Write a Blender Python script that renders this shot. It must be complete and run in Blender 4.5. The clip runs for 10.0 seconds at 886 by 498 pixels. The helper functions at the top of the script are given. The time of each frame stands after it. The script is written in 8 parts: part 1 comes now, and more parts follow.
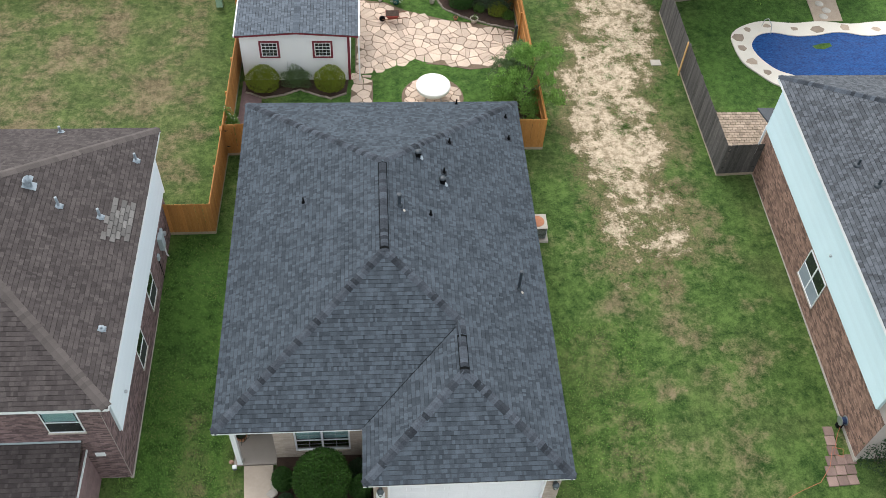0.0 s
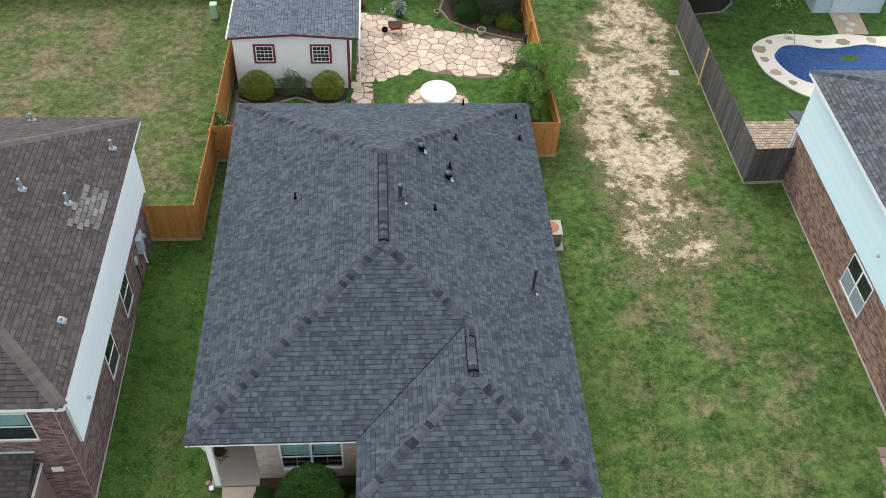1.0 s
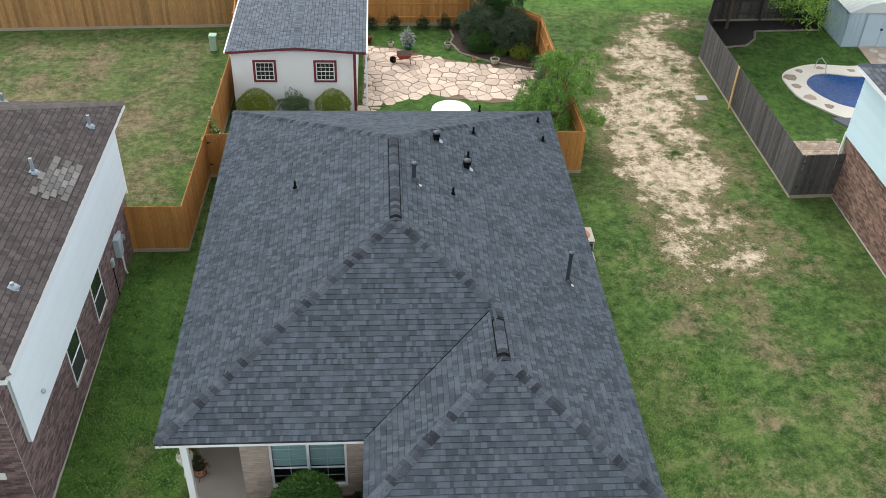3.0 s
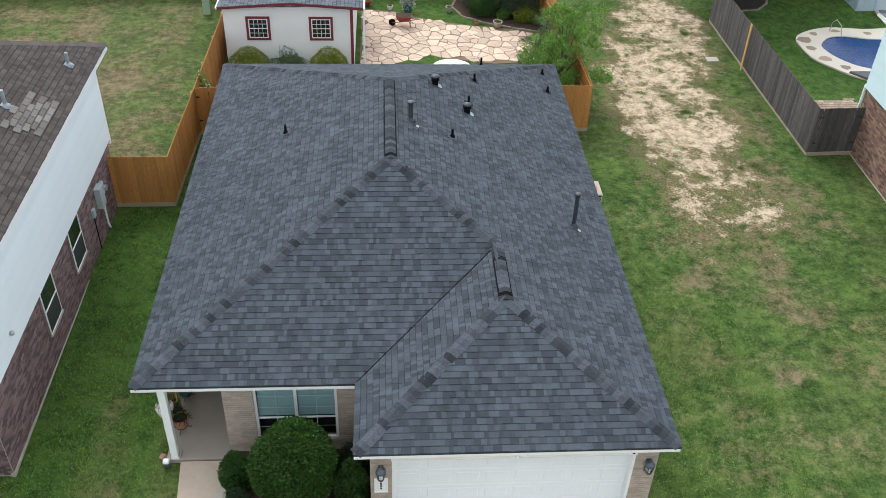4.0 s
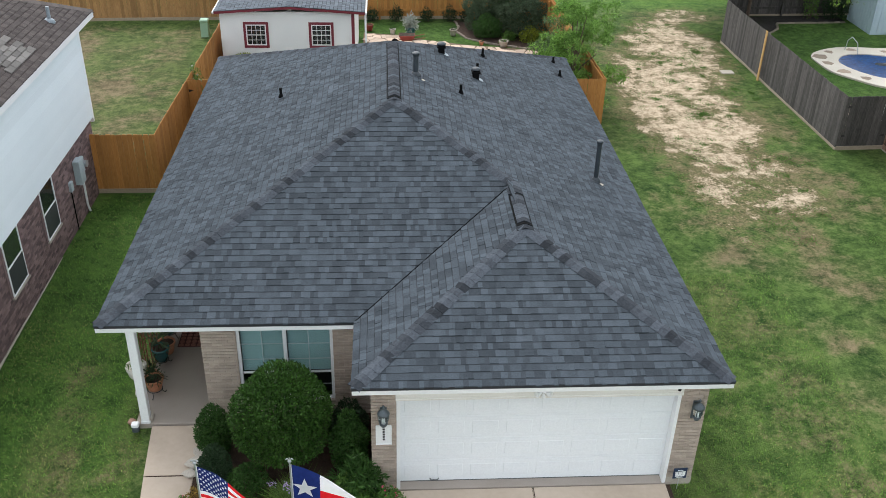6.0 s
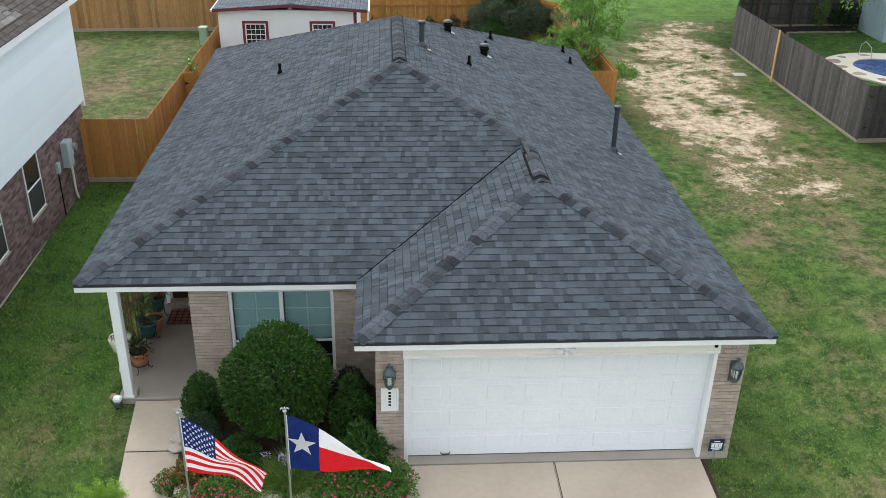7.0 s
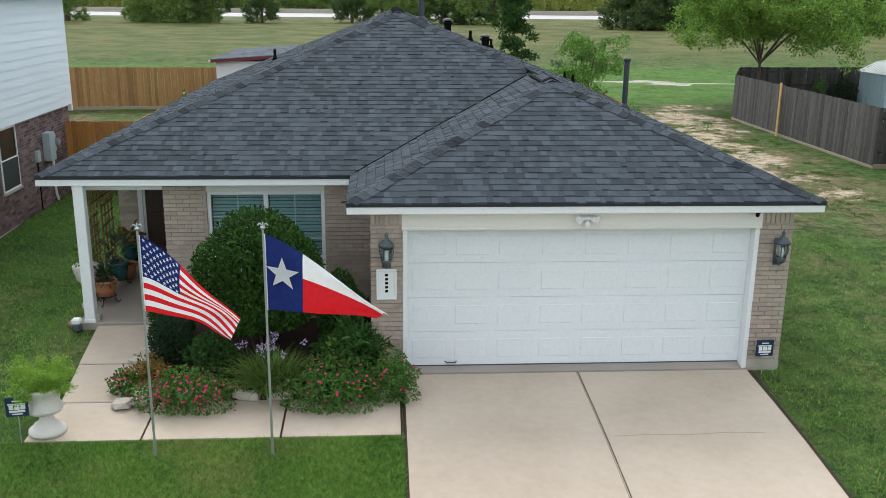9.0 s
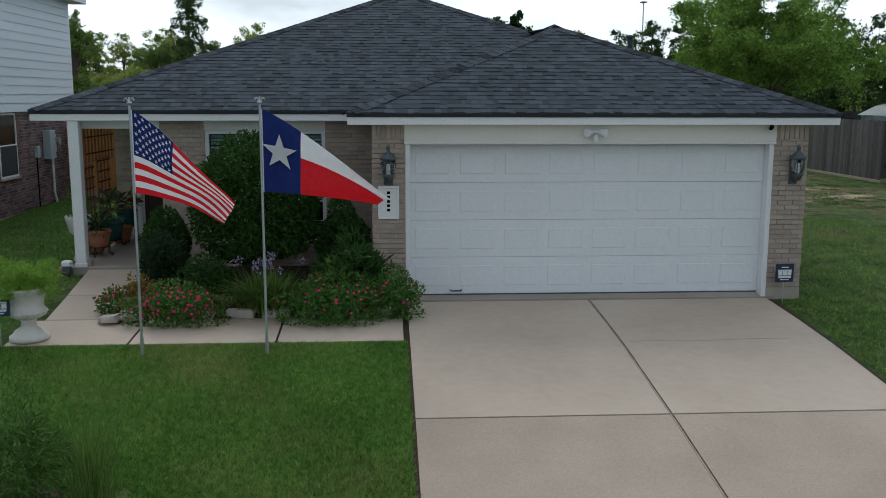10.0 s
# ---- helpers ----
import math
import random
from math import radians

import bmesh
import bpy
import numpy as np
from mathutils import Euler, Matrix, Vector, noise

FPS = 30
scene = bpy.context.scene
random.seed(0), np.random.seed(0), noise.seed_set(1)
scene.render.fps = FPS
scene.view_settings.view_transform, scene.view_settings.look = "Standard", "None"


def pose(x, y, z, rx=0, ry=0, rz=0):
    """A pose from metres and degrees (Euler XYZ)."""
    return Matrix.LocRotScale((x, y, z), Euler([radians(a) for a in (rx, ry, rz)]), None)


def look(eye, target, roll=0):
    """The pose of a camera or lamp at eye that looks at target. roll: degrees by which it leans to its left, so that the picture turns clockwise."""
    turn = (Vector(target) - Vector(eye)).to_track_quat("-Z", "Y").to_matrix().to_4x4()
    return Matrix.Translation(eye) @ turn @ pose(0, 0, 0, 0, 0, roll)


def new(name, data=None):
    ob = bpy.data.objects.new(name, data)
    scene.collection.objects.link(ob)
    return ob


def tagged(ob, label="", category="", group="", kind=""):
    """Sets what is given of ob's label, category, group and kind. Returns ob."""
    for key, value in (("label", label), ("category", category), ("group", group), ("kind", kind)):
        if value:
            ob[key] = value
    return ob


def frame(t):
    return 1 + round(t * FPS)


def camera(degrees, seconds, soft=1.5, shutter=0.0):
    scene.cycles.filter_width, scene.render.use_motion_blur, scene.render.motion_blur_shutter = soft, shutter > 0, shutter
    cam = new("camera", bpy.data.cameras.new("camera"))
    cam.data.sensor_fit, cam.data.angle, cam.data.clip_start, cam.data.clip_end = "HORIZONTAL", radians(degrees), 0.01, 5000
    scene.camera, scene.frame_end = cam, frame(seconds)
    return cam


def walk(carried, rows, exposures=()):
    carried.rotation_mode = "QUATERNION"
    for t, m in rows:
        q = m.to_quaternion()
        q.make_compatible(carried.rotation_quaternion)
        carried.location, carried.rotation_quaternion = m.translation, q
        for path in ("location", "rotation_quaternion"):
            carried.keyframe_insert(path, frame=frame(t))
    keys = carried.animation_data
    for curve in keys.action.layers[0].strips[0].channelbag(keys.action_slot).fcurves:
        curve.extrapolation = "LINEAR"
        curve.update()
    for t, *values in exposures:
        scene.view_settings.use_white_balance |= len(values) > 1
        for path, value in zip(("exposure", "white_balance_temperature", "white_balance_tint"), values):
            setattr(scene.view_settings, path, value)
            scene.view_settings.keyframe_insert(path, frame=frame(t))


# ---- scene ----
cam = camera(51.7, 10.0, soft=0.55)
METRES, START, TURN = 26.4, (-0.28, -11.7, 28.6), -5.3
ROWS = [
    (0.0, 0.0, 0.0, 0.0, 2.65, 37.98, 3.4),
    (0.5, -0.0027, 0.082, -0.0089, 2.83, 41.38, 3.12),
    (1.0, -0.0074, 0.1548, -0.0014, 2.91, 42.88, 3.17),
    (1.5, -0.0178, 0.2192, -0.0046, 3.02, 44.86, 3.27),
    (2.0, -0.0271, 0.2746, -0.0104, 3.14, 47.49, 3.28),
    (2.5, -0.0293, 0.3249, -0.0119, 3.27, 50.29, 3.26),
    (2.7, -0.0363, 0.3448, -0.0137, 3.30, 50.97, 3.40),
    (3.8, -0.0396, 0.4372, -0.0069, 3.41, 51.97, 3.24),
    (4.0, -0.0367, 0.4564, -0.0086, 3.58, 52.13, 3.17),
    (4.5, -0.0413, 0.4988, -0.0026, 3.64, 55.55, 3.32),
    (5.0, -0.0458, 0.5409, -0.0024, 3.77, 56.95, 3.36),
    (5.5, -0.0491, 0.5831, -0.0059, 3.91, 58.52, 3.38),
    (6.0, -0.0548, 0.623, -0.0188, 3.99, 59.43, 3.32),
    (6.2, -0.0602, 0.6392, -0.0227, 3.98, 59.86, 3.38),
    (7.3, -0.0684, 0.7331, -0.0025, 4.33, 64.39, 3.38),
    (7.5, -0.0685, 0.7526, -0.0102, 4.34, 65.53, 3.38),
    (8.0, -0.0791, 0.7983, -0.0231, 4.49, 68.19, 3.47),
    (8.5, -0.0808, 0.842, -0.0188, 4.57, 71.08, 3.56),
    (9.0, -0.0833, 0.889, -0.0137, 4.72, 74.26, 3.6),
    (9.5, -0.0868, 0.9372, -0.0157, 4.9, 77.45, 3.59),
    (10.0, -0.0918, 0.9833, -0.0164, 5.17, 80.53, 3.46),
]
LIGHT = [(0.0, -0.33, 6450, 11), (5.0, -0.33, 6450, 11), (7.5, -0.32, 6400, 9), (8.0, -0.43, 6350, 8), (8.5, -0.50, 6300, 8), (9.0, -0.53, 6300, 8), (9.5, -1.04, 6200, 8), (10.0, -1.62, 5930, 8)]
walk(cam, [(t, pose(*START, -90) @ pose(0, 0, 0, 0, 0, TURN) @ pose(METRES * x, METRES * y, METRES * z, 90 + pitch, roll, yaw)) for t, x, y, z, yaw, pitch, roll in ROWS], LIGHT)

# ---- world and sun: bright broken cloud, a soft high sun behind the house ----
SUN_HIGH, SUN_TURN = radians(48), radians(-18)
world = bpy.data.worlds.new("sky")
scene.world = world
world.use_nodes = True
wn, wl = world.node_tree.nodes, world.node_tree.links
sky = wn.new("ShaderNodeTexSky")
sky.sky_type, sky.sun_disc, sky.sun_elevation, sky.sun_rotation = "NISHITA", False, SUN_HIGH, SUN_TURN
coord, mapping, clouds, ramp = wn.new("ShaderNodeTexCoord"), wn.new("ShaderNodeMapping"), wn.new("ShaderNodeTexNoise"), wn.new("ShaderNodeValToRGB")
mapping.inputs["Scale"].default_value = (1, 1, 2.6)
clouds.inputs["Scale"].default_value, clouds.inputs["Detail"].default_value, clouds.inputs["Roughness"].default_value = 3.2, 7, 0.55
ramp.color_ramp.elements[0].position, ramp.color_ramp.elements[1].position = 0.36, 0.56
ramp.color_ramp.elements[0].color = (0.35, 0.35, 0.35, 1)
skyscale, cloudmix, back = wn.new("ShaderNodeVectorMath"), wn.new("ShaderNodeMix"), wn["Background"]
skyscale.operation = "SCALE"
skyscale.inputs["Scale"].default_value = 0.26
cloudmix.data_type = "RGBA"
glow_dot, glow, glow_scale = wn.new("ShaderNodeVectorMath"), wn.new("ShaderNodeMapRange"), wn.new("ShaderNodeVectorMath")
glow_dot.operation, glow_scale.operation = "DOT_PRODUCT", "SCALE"
glow_dot.inputs[1].default_value = (math.sin(SUN_TURN) * math.cos(SUN_HIGH), math.cos(SUN_TURN) * math.cos(SUN_HIGH), math.sin(SUN_HIGH))
for key, value in zip(("From Min", "From Max", "To Min", "To Max"), (-0.3, 1.0, 0.78, 1.38)):
    glow.inputs[key].default_value = value
glow_scale.inputs[0].default_value = (2.8, 2.9, 2.96)
# pale haze low over the horizon
height, haze, lift = wn.new("ShaderNodeSeparateXYZ"), wn.new("ShaderNodeMapRange"), wn.new("ShaderNodeMath")
lift.operation = "MULTIPLY"
for key, value in zip(("From Min", "From Max", "To Min", "To Max"), (0.0, 0.55, 1.75, 1.0)):
    haze.inputs[key].default_value = value
for a, b in ((coord.outputs["Generated"], height.inputs["Vector"]), (height.outputs["Z"], haze.inputs["Value"]), (haze.outputs["Result"], lift.inputs[1])):
    wl.new(a, b)
for a, b in ((coord.outputs["Generated"], glow_dot.inputs[0]), (glow_dot.outputs["Value"], glow.inputs["Value"]), (glow.outputs["Result"], lift.inputs[0]), (lift.outputs["Value"], glow_scale.inputs["Scale"]), (glow_scale.outputs["Vector"], cloudmix.inputs["B"]), (coord.outputs["Generated"], mapping.inputs["Vector"]), (mapping.outputs["Vector"], clouds.inputs["Vector"]), (clouds.outputs["Fac"], ramp.inputs["Fac"]), (sky.outputs["Color"], skyscale.inputs[0]), (skyscale.outputs["Vector"], cloudmix.inputs["A"]), (ramp.outputs["Color"], cloudmix.inputs["Factor"]), (cloudmix.outputs["Result"], back.inputs["Color"])):
    wl.new(a, b)
back.inputs["Strength"].default_value = 0.66
sun = new("sun", bpy.data.lights.new("sun", "SUN"))
sun.data.energy, sun.data.angle, sun.data.color = 3.0, radians(22), (1.0, 0.96, 0.9)
sun.matrix_world = look((0, 0, 60), (-60 * math.sin(SUN_TURN) / math.tan(SUN_HIGH), -60 * math.cos(SUN_TURN) / math.tan(SUN_HIGH), 0))


# ---- materials ----
def surface(name, dark, light, scale=3.0, fine=60.0, rough=0.85, bump=0.3, depth=0.01, vary=0.0, by="", metal=0.0, gloss=0.5, stretch=(1, 1, 1), blotch=0.35):
    """Two-scale noise between two colours, with fine relief; vary: brightness spread by object or island."""
    m = bpy.data.materials.new(name)
    m.use_nodes = True
    n, l = m.node_tree.nodes, m.node_tree.links
    p = n["Principled BSDF"]
    p.inputs["Roughness"].default_value, p.inputs["Metallic"].default_value = rough, metal
    p.inputs["Specular IOR Level"].default_value = gloss
    geo, mp, big, small = n.new("ShaderNodeNewGeometry"), n.new("ShaderNodeMapping"), n.new("ShaderNodeTexNoise"), n.new("ShaderNodeTexNoise")
    mp.inputs["Scale"].default_value = stretch
    l.new(geo.outputs["Position"], mp.inputs["Vector"])
    for tex, s in ((big, scale), (small, fine)):
        tex.inputs["Scale"].default_value, tex.inputs["Detail"].default_value = s, 4
        l.new(mp.outputs["Vector"], tex.inputs["Vector"])
    mix1 = n.new("ShaderNodeMix")
    mix1.data_type = "FLOAT"
    mix1.inputs["Factor"].default_value = 1 - blotch
    l.new(big.outputs["Fac"], mix1.inputs["A"])
    l.new(small.outputs["Fac"], mix1.inputs["B"])
    spread = n.new("ShaderNodeMapRange")
    spread.inputs["From Min"].default_value, spread.inputs["From Max"].default_value = 0.3, 0.7
    l.new(mix1.outputs["Result"], spread.inputs["Value"])
    col = n.new("ShaderNodeMix")
    col.data_type = "RGBA"
    col.inputs["A"].default_value, col.inputs["B"].default_value = (*dark, 1), (*light, 1)
    l.new(spread.outputs["Result"], col.inputs["Factor"])
    out = col.outputs["Result"]
    if vary:
        hsv, rng = n.new("ShaderNodeHueSaturation"), n.new("ShaderNodeMapRange")
        if by == "island":
            l.new(geo.outputs["Random Per Island"], rng.inputs["Value"])
        else:
            l.new(n.new("ShaderNodeObjectInfo").outputs["Random"], rng.inputs["Value"])
        rng.inputs["To Min"].default_value, rng.inputs["To Max"].default_value = 1 - vary, 1 + vary
        l.new(rng.outputs["Result"], hsv.inputs["Value"])
        l.new(out, hsv.inputs["Color"])
        out = hsv.outputs["Color"]
    l.new(out, p.inputs["Base Color"])
    if bump:
        b = n.new("ShaderNodeBump")
        b.inputs["Strength"].default_value, b.inputs["Distance"].default_value = bump, depth
        l.new(small.outputs["Fac"], b.inputs["Height"])
        l.new(b.outputs["Normal"], p.inputs["Normal"])
    return m


def leafy(name, dark, light, vary=0.35, rough=0.55):
    m = surface(name, dark, light, 1.2, 14, rough, 0, vary=vary, by="island", gloss=0.2)
    n, l = m.node_tree.nodes, m.node_tree.links
    p, thru, both = n["Principled BSDF"], n.new("ShaderNodeBsdfTranslucent"), n.new("ShaderNodeMixShader")
    both.inputs["Fac"].default_value = 0.3
    l.new(p.inputs["Base Color"].links[0].from_socket, thru.inputs["Color"])
    l.new(p.outputs["BSDF"], both.inputs[1])
    l.new(thru.outputs["BSDF"], both.inputs[2])
    l.new(both.outputs["Shader"], n["Material Output"].inputs["Surface"])
    return m


SHINGLE_1 = surface("slate_grey_shingle_rows", (0.0345, 0.0435, 0.053), (0.073, 0.0885, 0.106), 1.6, 60, 0.94, 0.5, 0.006, 0.30, "island", gloss=0.12)
SHINGLE_2 = surface("slate_grey_shingle", (0.0345, 0.0435, 0.053), (0.073, 0.0885, 0.106), 1.6, 60, 0.94, 0.5, 0.006, 0.30, "object", gloss=0.12)
# granule bands, dark enough to paint the shade line under each course
SHINGLE_SHADE_BAND = surface("charcoal_granule_shade_band", (0.022, 0.026, 0.031), (0.046, 0.053, 0.062), 1.6, 60, 0.95, 0.5, 0.006, 0.42, "island", gloss=0.1)
SHINGLE_SHADE_BAND_BROWN = surface("dark_brown_granule_shade_band", (0.024, 0.020, 0.019), (0.048, 0.041, 0.039), 1.6, 60, 0.95, 0.5, 0.006, gloss=0.1)
SHINGLE_CAP = surface("slate_grey_cap_shingle", (0.028, 0.033, 0.041), (0.062, 0.072, 0.086), 2.0, 26, 0.94, 0.5, 0.006, 0.55, "object", gloss=0.12)
SHED_CAP = surface("blue_grey_shed_cap_shingle", (0.062, 0.076, 0.094), (0.100, 0.119, 0.142), 0.6, 60, 0.92, 0.5, 0.006, 0.28, "object", gloss=0.2)
ROOF_DECK = surface("dark_roof_underlay", (0.02, 0.022, 0.026), (0.03, 0.033, 0.038), 2, 80, 0.95)
SHINGLE_BROWN = surface("weathered_brown_shingle_rows", (0.038, 0.032, 0.032), (0.086, 0.074, 0.071), 1.5, 60, 0.93, 0.5, 0.006, 0.28, "island", gloss=0.2)
SHINGLE_BROWN_2 = surface("weathered_brown_shingle", (0.060, 0.051, 0.048), (0.110, 0.095, 0.089), 0.6, 140, 0.93, 0.5, 0.006, 0.15, "object", gloss=0.3)
SHINGLE_PALE = surface("pale_grey_replacement_shingle", (0.085, 0.081, 0.077), (0.150, 0.143, 0.137), 2, 140, 0.93, 0.5, 0.006, 0.3, "object")
SHINGLE_DARK = surface("charcoal_shingle_rows", (0.050, 0.056, 0.066), (0.095, 0.104, 0.116), 0.6, 150, 0.92, 0.5, 0.006, 0.38, "island", gloss=0.3)
SHINGLE_SHED = surface("blue_grey_shed_shingle_rows", (0.070, 0.085, 0.104), (0.108, 0.128, 0.152), 0.6, 150, 0.92, 0.5, 0.006, 0.28, "island", gloss=0.3)
WHITE = surface("white_trim_paint", (0.69, 0.715, 0.73), (0.79, 0.815, 0.83), 1.5, 40, 0.5, 0.1, 0.003)
WHITE_DOOR = surface("white_garage_door_paint", (0.68, 0.722, 0.755), (0.76, 0.802, 0.835), 0.8, 30, 0.45, 0.08, 0.003)
# siding of the right house, with blue sky light put into its colour
SIDING_SKYLIT = surface("pale_siding_skylit_blue", (0.50, 0.66, 0.70), (0.57, 0.73, 0.77), 0.8, 35, 0.6, 0.15, 0.004, 0.03)
CREAM = surface("cream_header_paint", (0.66, 0.655, 0.62), (0.74, 0.735, 0.70), 1.2, 40, 0.55, 0.1, 0.003)
SIDING = surface("pale_blue_white_siding", (0.64, 0.725, 0.77), (0.73, 0.80, 0.845), 0.8, 35, 0.6, 0.15, 0.004, 0.03)
SHED_WALL = surface("white_stucco_shed_wall", (0.68, 0.70, 0.72), (0.80, 0.82, 0.83), 1.1, 50, 0.7, 0.25, 0.004)
MAROON = surface("maroon_trim_paint", (0.13, 0.014, 0.026), (0.19, 0.022, 0.040), 2, 50, 0.55, 0.1, 0.003)
BRICK_TAN = surface("tan_brick", (0.30, 0.248, 0.205), (0.45, 0.385, 0.33), 5, 90, 0.9, 0.5, 0.006, 0.13)
BRICK_TAN_ROWS = surface("tan_brick_rows", (0.30, 0.248, 0.205), (0.45, 0.385, 0.33), 5, 90, 0.9, 0.5, 0.006, 0.18, "island")
BRICK_ROSE = surface("rose_brown_brick_rows", (0.098, 0.062, 0.064), (0.215, 0.148, 0.147), 4, 90, 0.92, 0.5, 0.006, 0.5, "island")
BRICK_RED = surface("red_brown_brick_rows", (0.145, 0.082, 0.062), (0.290, 0.185, 0.140), 4, 90, 0.92, 0.5, 0.006, 0.5, "island")
MORTAR = surface("pale_mortar", (0.36, 0.318, 0.275), (0.47, 0.42, 0.37), 4, 90, 0.95, 0.4, 0.005)
MORTAR_DARK = surface("greyed_mortar", (0.30, 0.265, 0.245), (0.40, 0.36, 0.335), 4, 90, 0.95, 0.4, 0.005)
CONCRETE = surface("pinkish_beige_concrete", (0.40, 0.325, 0.255), (0.545, 0.458, 0.375), 0.55, 9, 0.9, 0.25, 0.003, 0.05, blotch=0.75)
CONCRETE_OLD = surface("weathered_brown_beige_concrete", (0.30, 0.240, 0.185), (0.46, 0.380, 0.305), 0.8, 45, 0.92, 0.4, 0.004, 0.05, blotch=0.6)
CONCRETE_GREY = surface("grey_porch_concrete", (0.27, 0.235, 0.205), (0.36, 0.32, 0.285), 1.2, 90, 0.8, 0.2, 0.003, blotch=0.6)
FOOTING = surface("weathered_grey_footing", (0.30, 0.275, 0.235), (0.42, 0.385, 0.335), 2, 60, 0.95, 0.4, 0.005)
CEDAR = surface("orange_stained_cedar", (0.30, 0.125, 0.026), (0.46, 0.215, 0.056), 2.0, 12, 0.75, 0.35, 0.004, 0.16, stretch=(4, 4, 0.5))
CEDAR_BACK = surface("tan_weathered_cedar", (0.23, 0.120, 0.044), (0.40, 0.230, 0.092), 2.0, 12, 0.8, 0.35, 0.004, 0.26, stretch=(4, 4, 0.5))
GREY_WOOD = surface("silvered_grey_fence_wood", (0.032, 0.030, 0.029), (0.118, 0.109, 0.103), 2.0, 10, 0.92, 0.5, 0.005, 0.38, stretch=(5, 5, 0.5))
NEW_WOOD = surface("fresh_yellow_pine", (0.46, 0.27, 0.095), (0.58, 0.36, 0.14), 2, 14, 0.8, 0.3, 0.004, stretch=(4, 4, 0.5))
KICK = surface("pale_kickboard_wood", (0.26, 0.21, 0.155), (0.38, 0.32, 0.25), 2, 20, 0.9, 0.3, 0.004)
FLAGSTONE = surface("pinkish_buff_flagstone", (0.420, 0.315, 0.240), (0.640, 0.515, 0.415), 2.4, 30, 0.9, 0.4, 0.006, 0.20)
FLAG_BED = surface("brown_flagstone_joint_soil", (0.11, 0.078, 0.052), (0.20, 0.145, 0.10), 4, 60, 0.95, 0.6, 0.01)
MULCH = surface("dark_brown_mulch", (0.022, 0.013, 0.009), (0.075, 0.044, 0.030), 6, 45, 0.98, 1.0, 0.03)
MULCH_BLACK = surface("black_mulch", (0.010, 0.009, 0.009), (0.030, 0.026, 0.024), 6, 45, 0.98, 1.0, 0.03)
STONE = surface("pale_limestone_edging", (0.36, 0.325, 0.275), (0.54, 0.50, 0.445), 4, 40, 0.9, 0.6, 0.01, 0.12)
STONE_BROWN = surface("brown_grey_edging_stone", (0.15, 0.125, 0.10), (0.28, 0.24, 0.20), 4, 40, 0.9, 0.6, 0.01, 0.2)
URN_STONE = surface("white_cast_stone", (0.52, 0.50, 0.46), (0.68, 0.66, 0.62), 5, 60, 0.85, 0.5, 0.006)
PAVER = surface("tan_brick_paver", (0.25, 0.190, 0.140), (0.42, 0.335, 0.260), 3, 60, 0.92, 0.5, 0.006, 0.25)
GRIT = surface("pale_pebbly_grit", (0.16, 0.15, 0.115), (0.52, 0.48, 0.41), 1.5, 5, 0.95, 0.6, 0.02)
PAVER_RED = surface("red_and_grey_paver", (0.15, 0.10, 0.085), (0.25, 0.175, 0.150), 3, 60, 0.92, 0.5, 0.006, 0.3)
VENT_METAL = surface("blue_grey_vent_metal", (0.17, 0.21, 0.24), (0.28, 0.33, 0.37), 4, 50, 0.5, 0.1, 0.002)
GALV = surface("galvanised_metal", (0.36, 0.39, 0.41), (0.52, 0.55, 0.57), 4, 50, 0.42, 0.1, 0.002, metal=0.8)
PIPE_GREY = surface("slate_grey_painted_pipe", (0.020, 0.028, 0.036), (0.036, 0.048, 0.060), 5, 50, 0.5, 0.1, 0.002)
BLACK = surface("black_rubber_and_paint", (0.004, 0.0045, 0.005), (0.010, 0.011, 0.012), 4, 60, 0.7, 0.1, 0.002, gloss=0.03)
BLACK_IRON = surface("black_wrought_iron", (0.012, 0.012, 0.012), (0.028, 0.027, 0.026), 6, 60, 0.5, 0.15, 0.002, metal=0.3)
PEWTER = surface("verdigris_pewter_lantern", (0.05, 0.064, 0.074), (0.11, 0.135, 0.15), 9, 60, 0.5, 0.2, 0.002, metal=0.4)
ASPHALT = surface("pale_worn_highway", (0.42, 0.41, 0.39), (0.52, 0.51, 0.49), 0.2, 20, 0.9, 0.2, 0.004)
TERRACOTTA = surface("terracotta", (0.34, 0.13, 0.065), (0.48, 0.215, 0.12), 4, 50, 0.85, 0.3, 0.004)
TEAL_GLAZE = surface("teal_glazed_pot", (0.018, 0.085, 0.095), (0.04, 0.15, 0.16), 3, 40, 0.25, 0.1, 0.002)
GREEN_BOX = surface("pale_green_utility_paint", (0.24, 0.40, 0.29), (0.32, 0.48, 0.36), 2, 40, 0.55, 0.1, 0.002)
GREY_BOX = surface("blue_grey_meter_paint", (0.29, 0.36, 0.39), (0.40, 0.47, 0.50), 3, 40, 0.5, 0.1, 0.002)
TIN_BLUE = surface("pale_blue_painted_metal", (0.38, 0.50, 0.575), (0.48, 0.595, 0.665), 1, 30, 0.5, 0.1, 0.003)
TIN_ROOF = surface("pale_grey_metal_roof", (0.52, 0.555, 0.55), (0.64, 0.67, 0.66), 1, 30, 0.5, 0.1, 0.003)
POOL_RIM = surface("cream_pool_coping", (0.58, 0.53, 0.45), (0.72, 0.67, 0.59), 0.9, 50, 0.85, 0.25, 0.004)
POOL_SHELL = surface("deep_blue_pool_shell", (0.006, 0.04, 0.20), (0.010, 0.075, 0.34), 1.5, 12, 0.4, 0.1, 0.003)
CLOTH_WHITE = surface("white_vinyl_cover", (0.72, 0.71, 0.66), (0.82, 0.81, 0.77), 2, 30, 0.6, 0.15, 0.004)
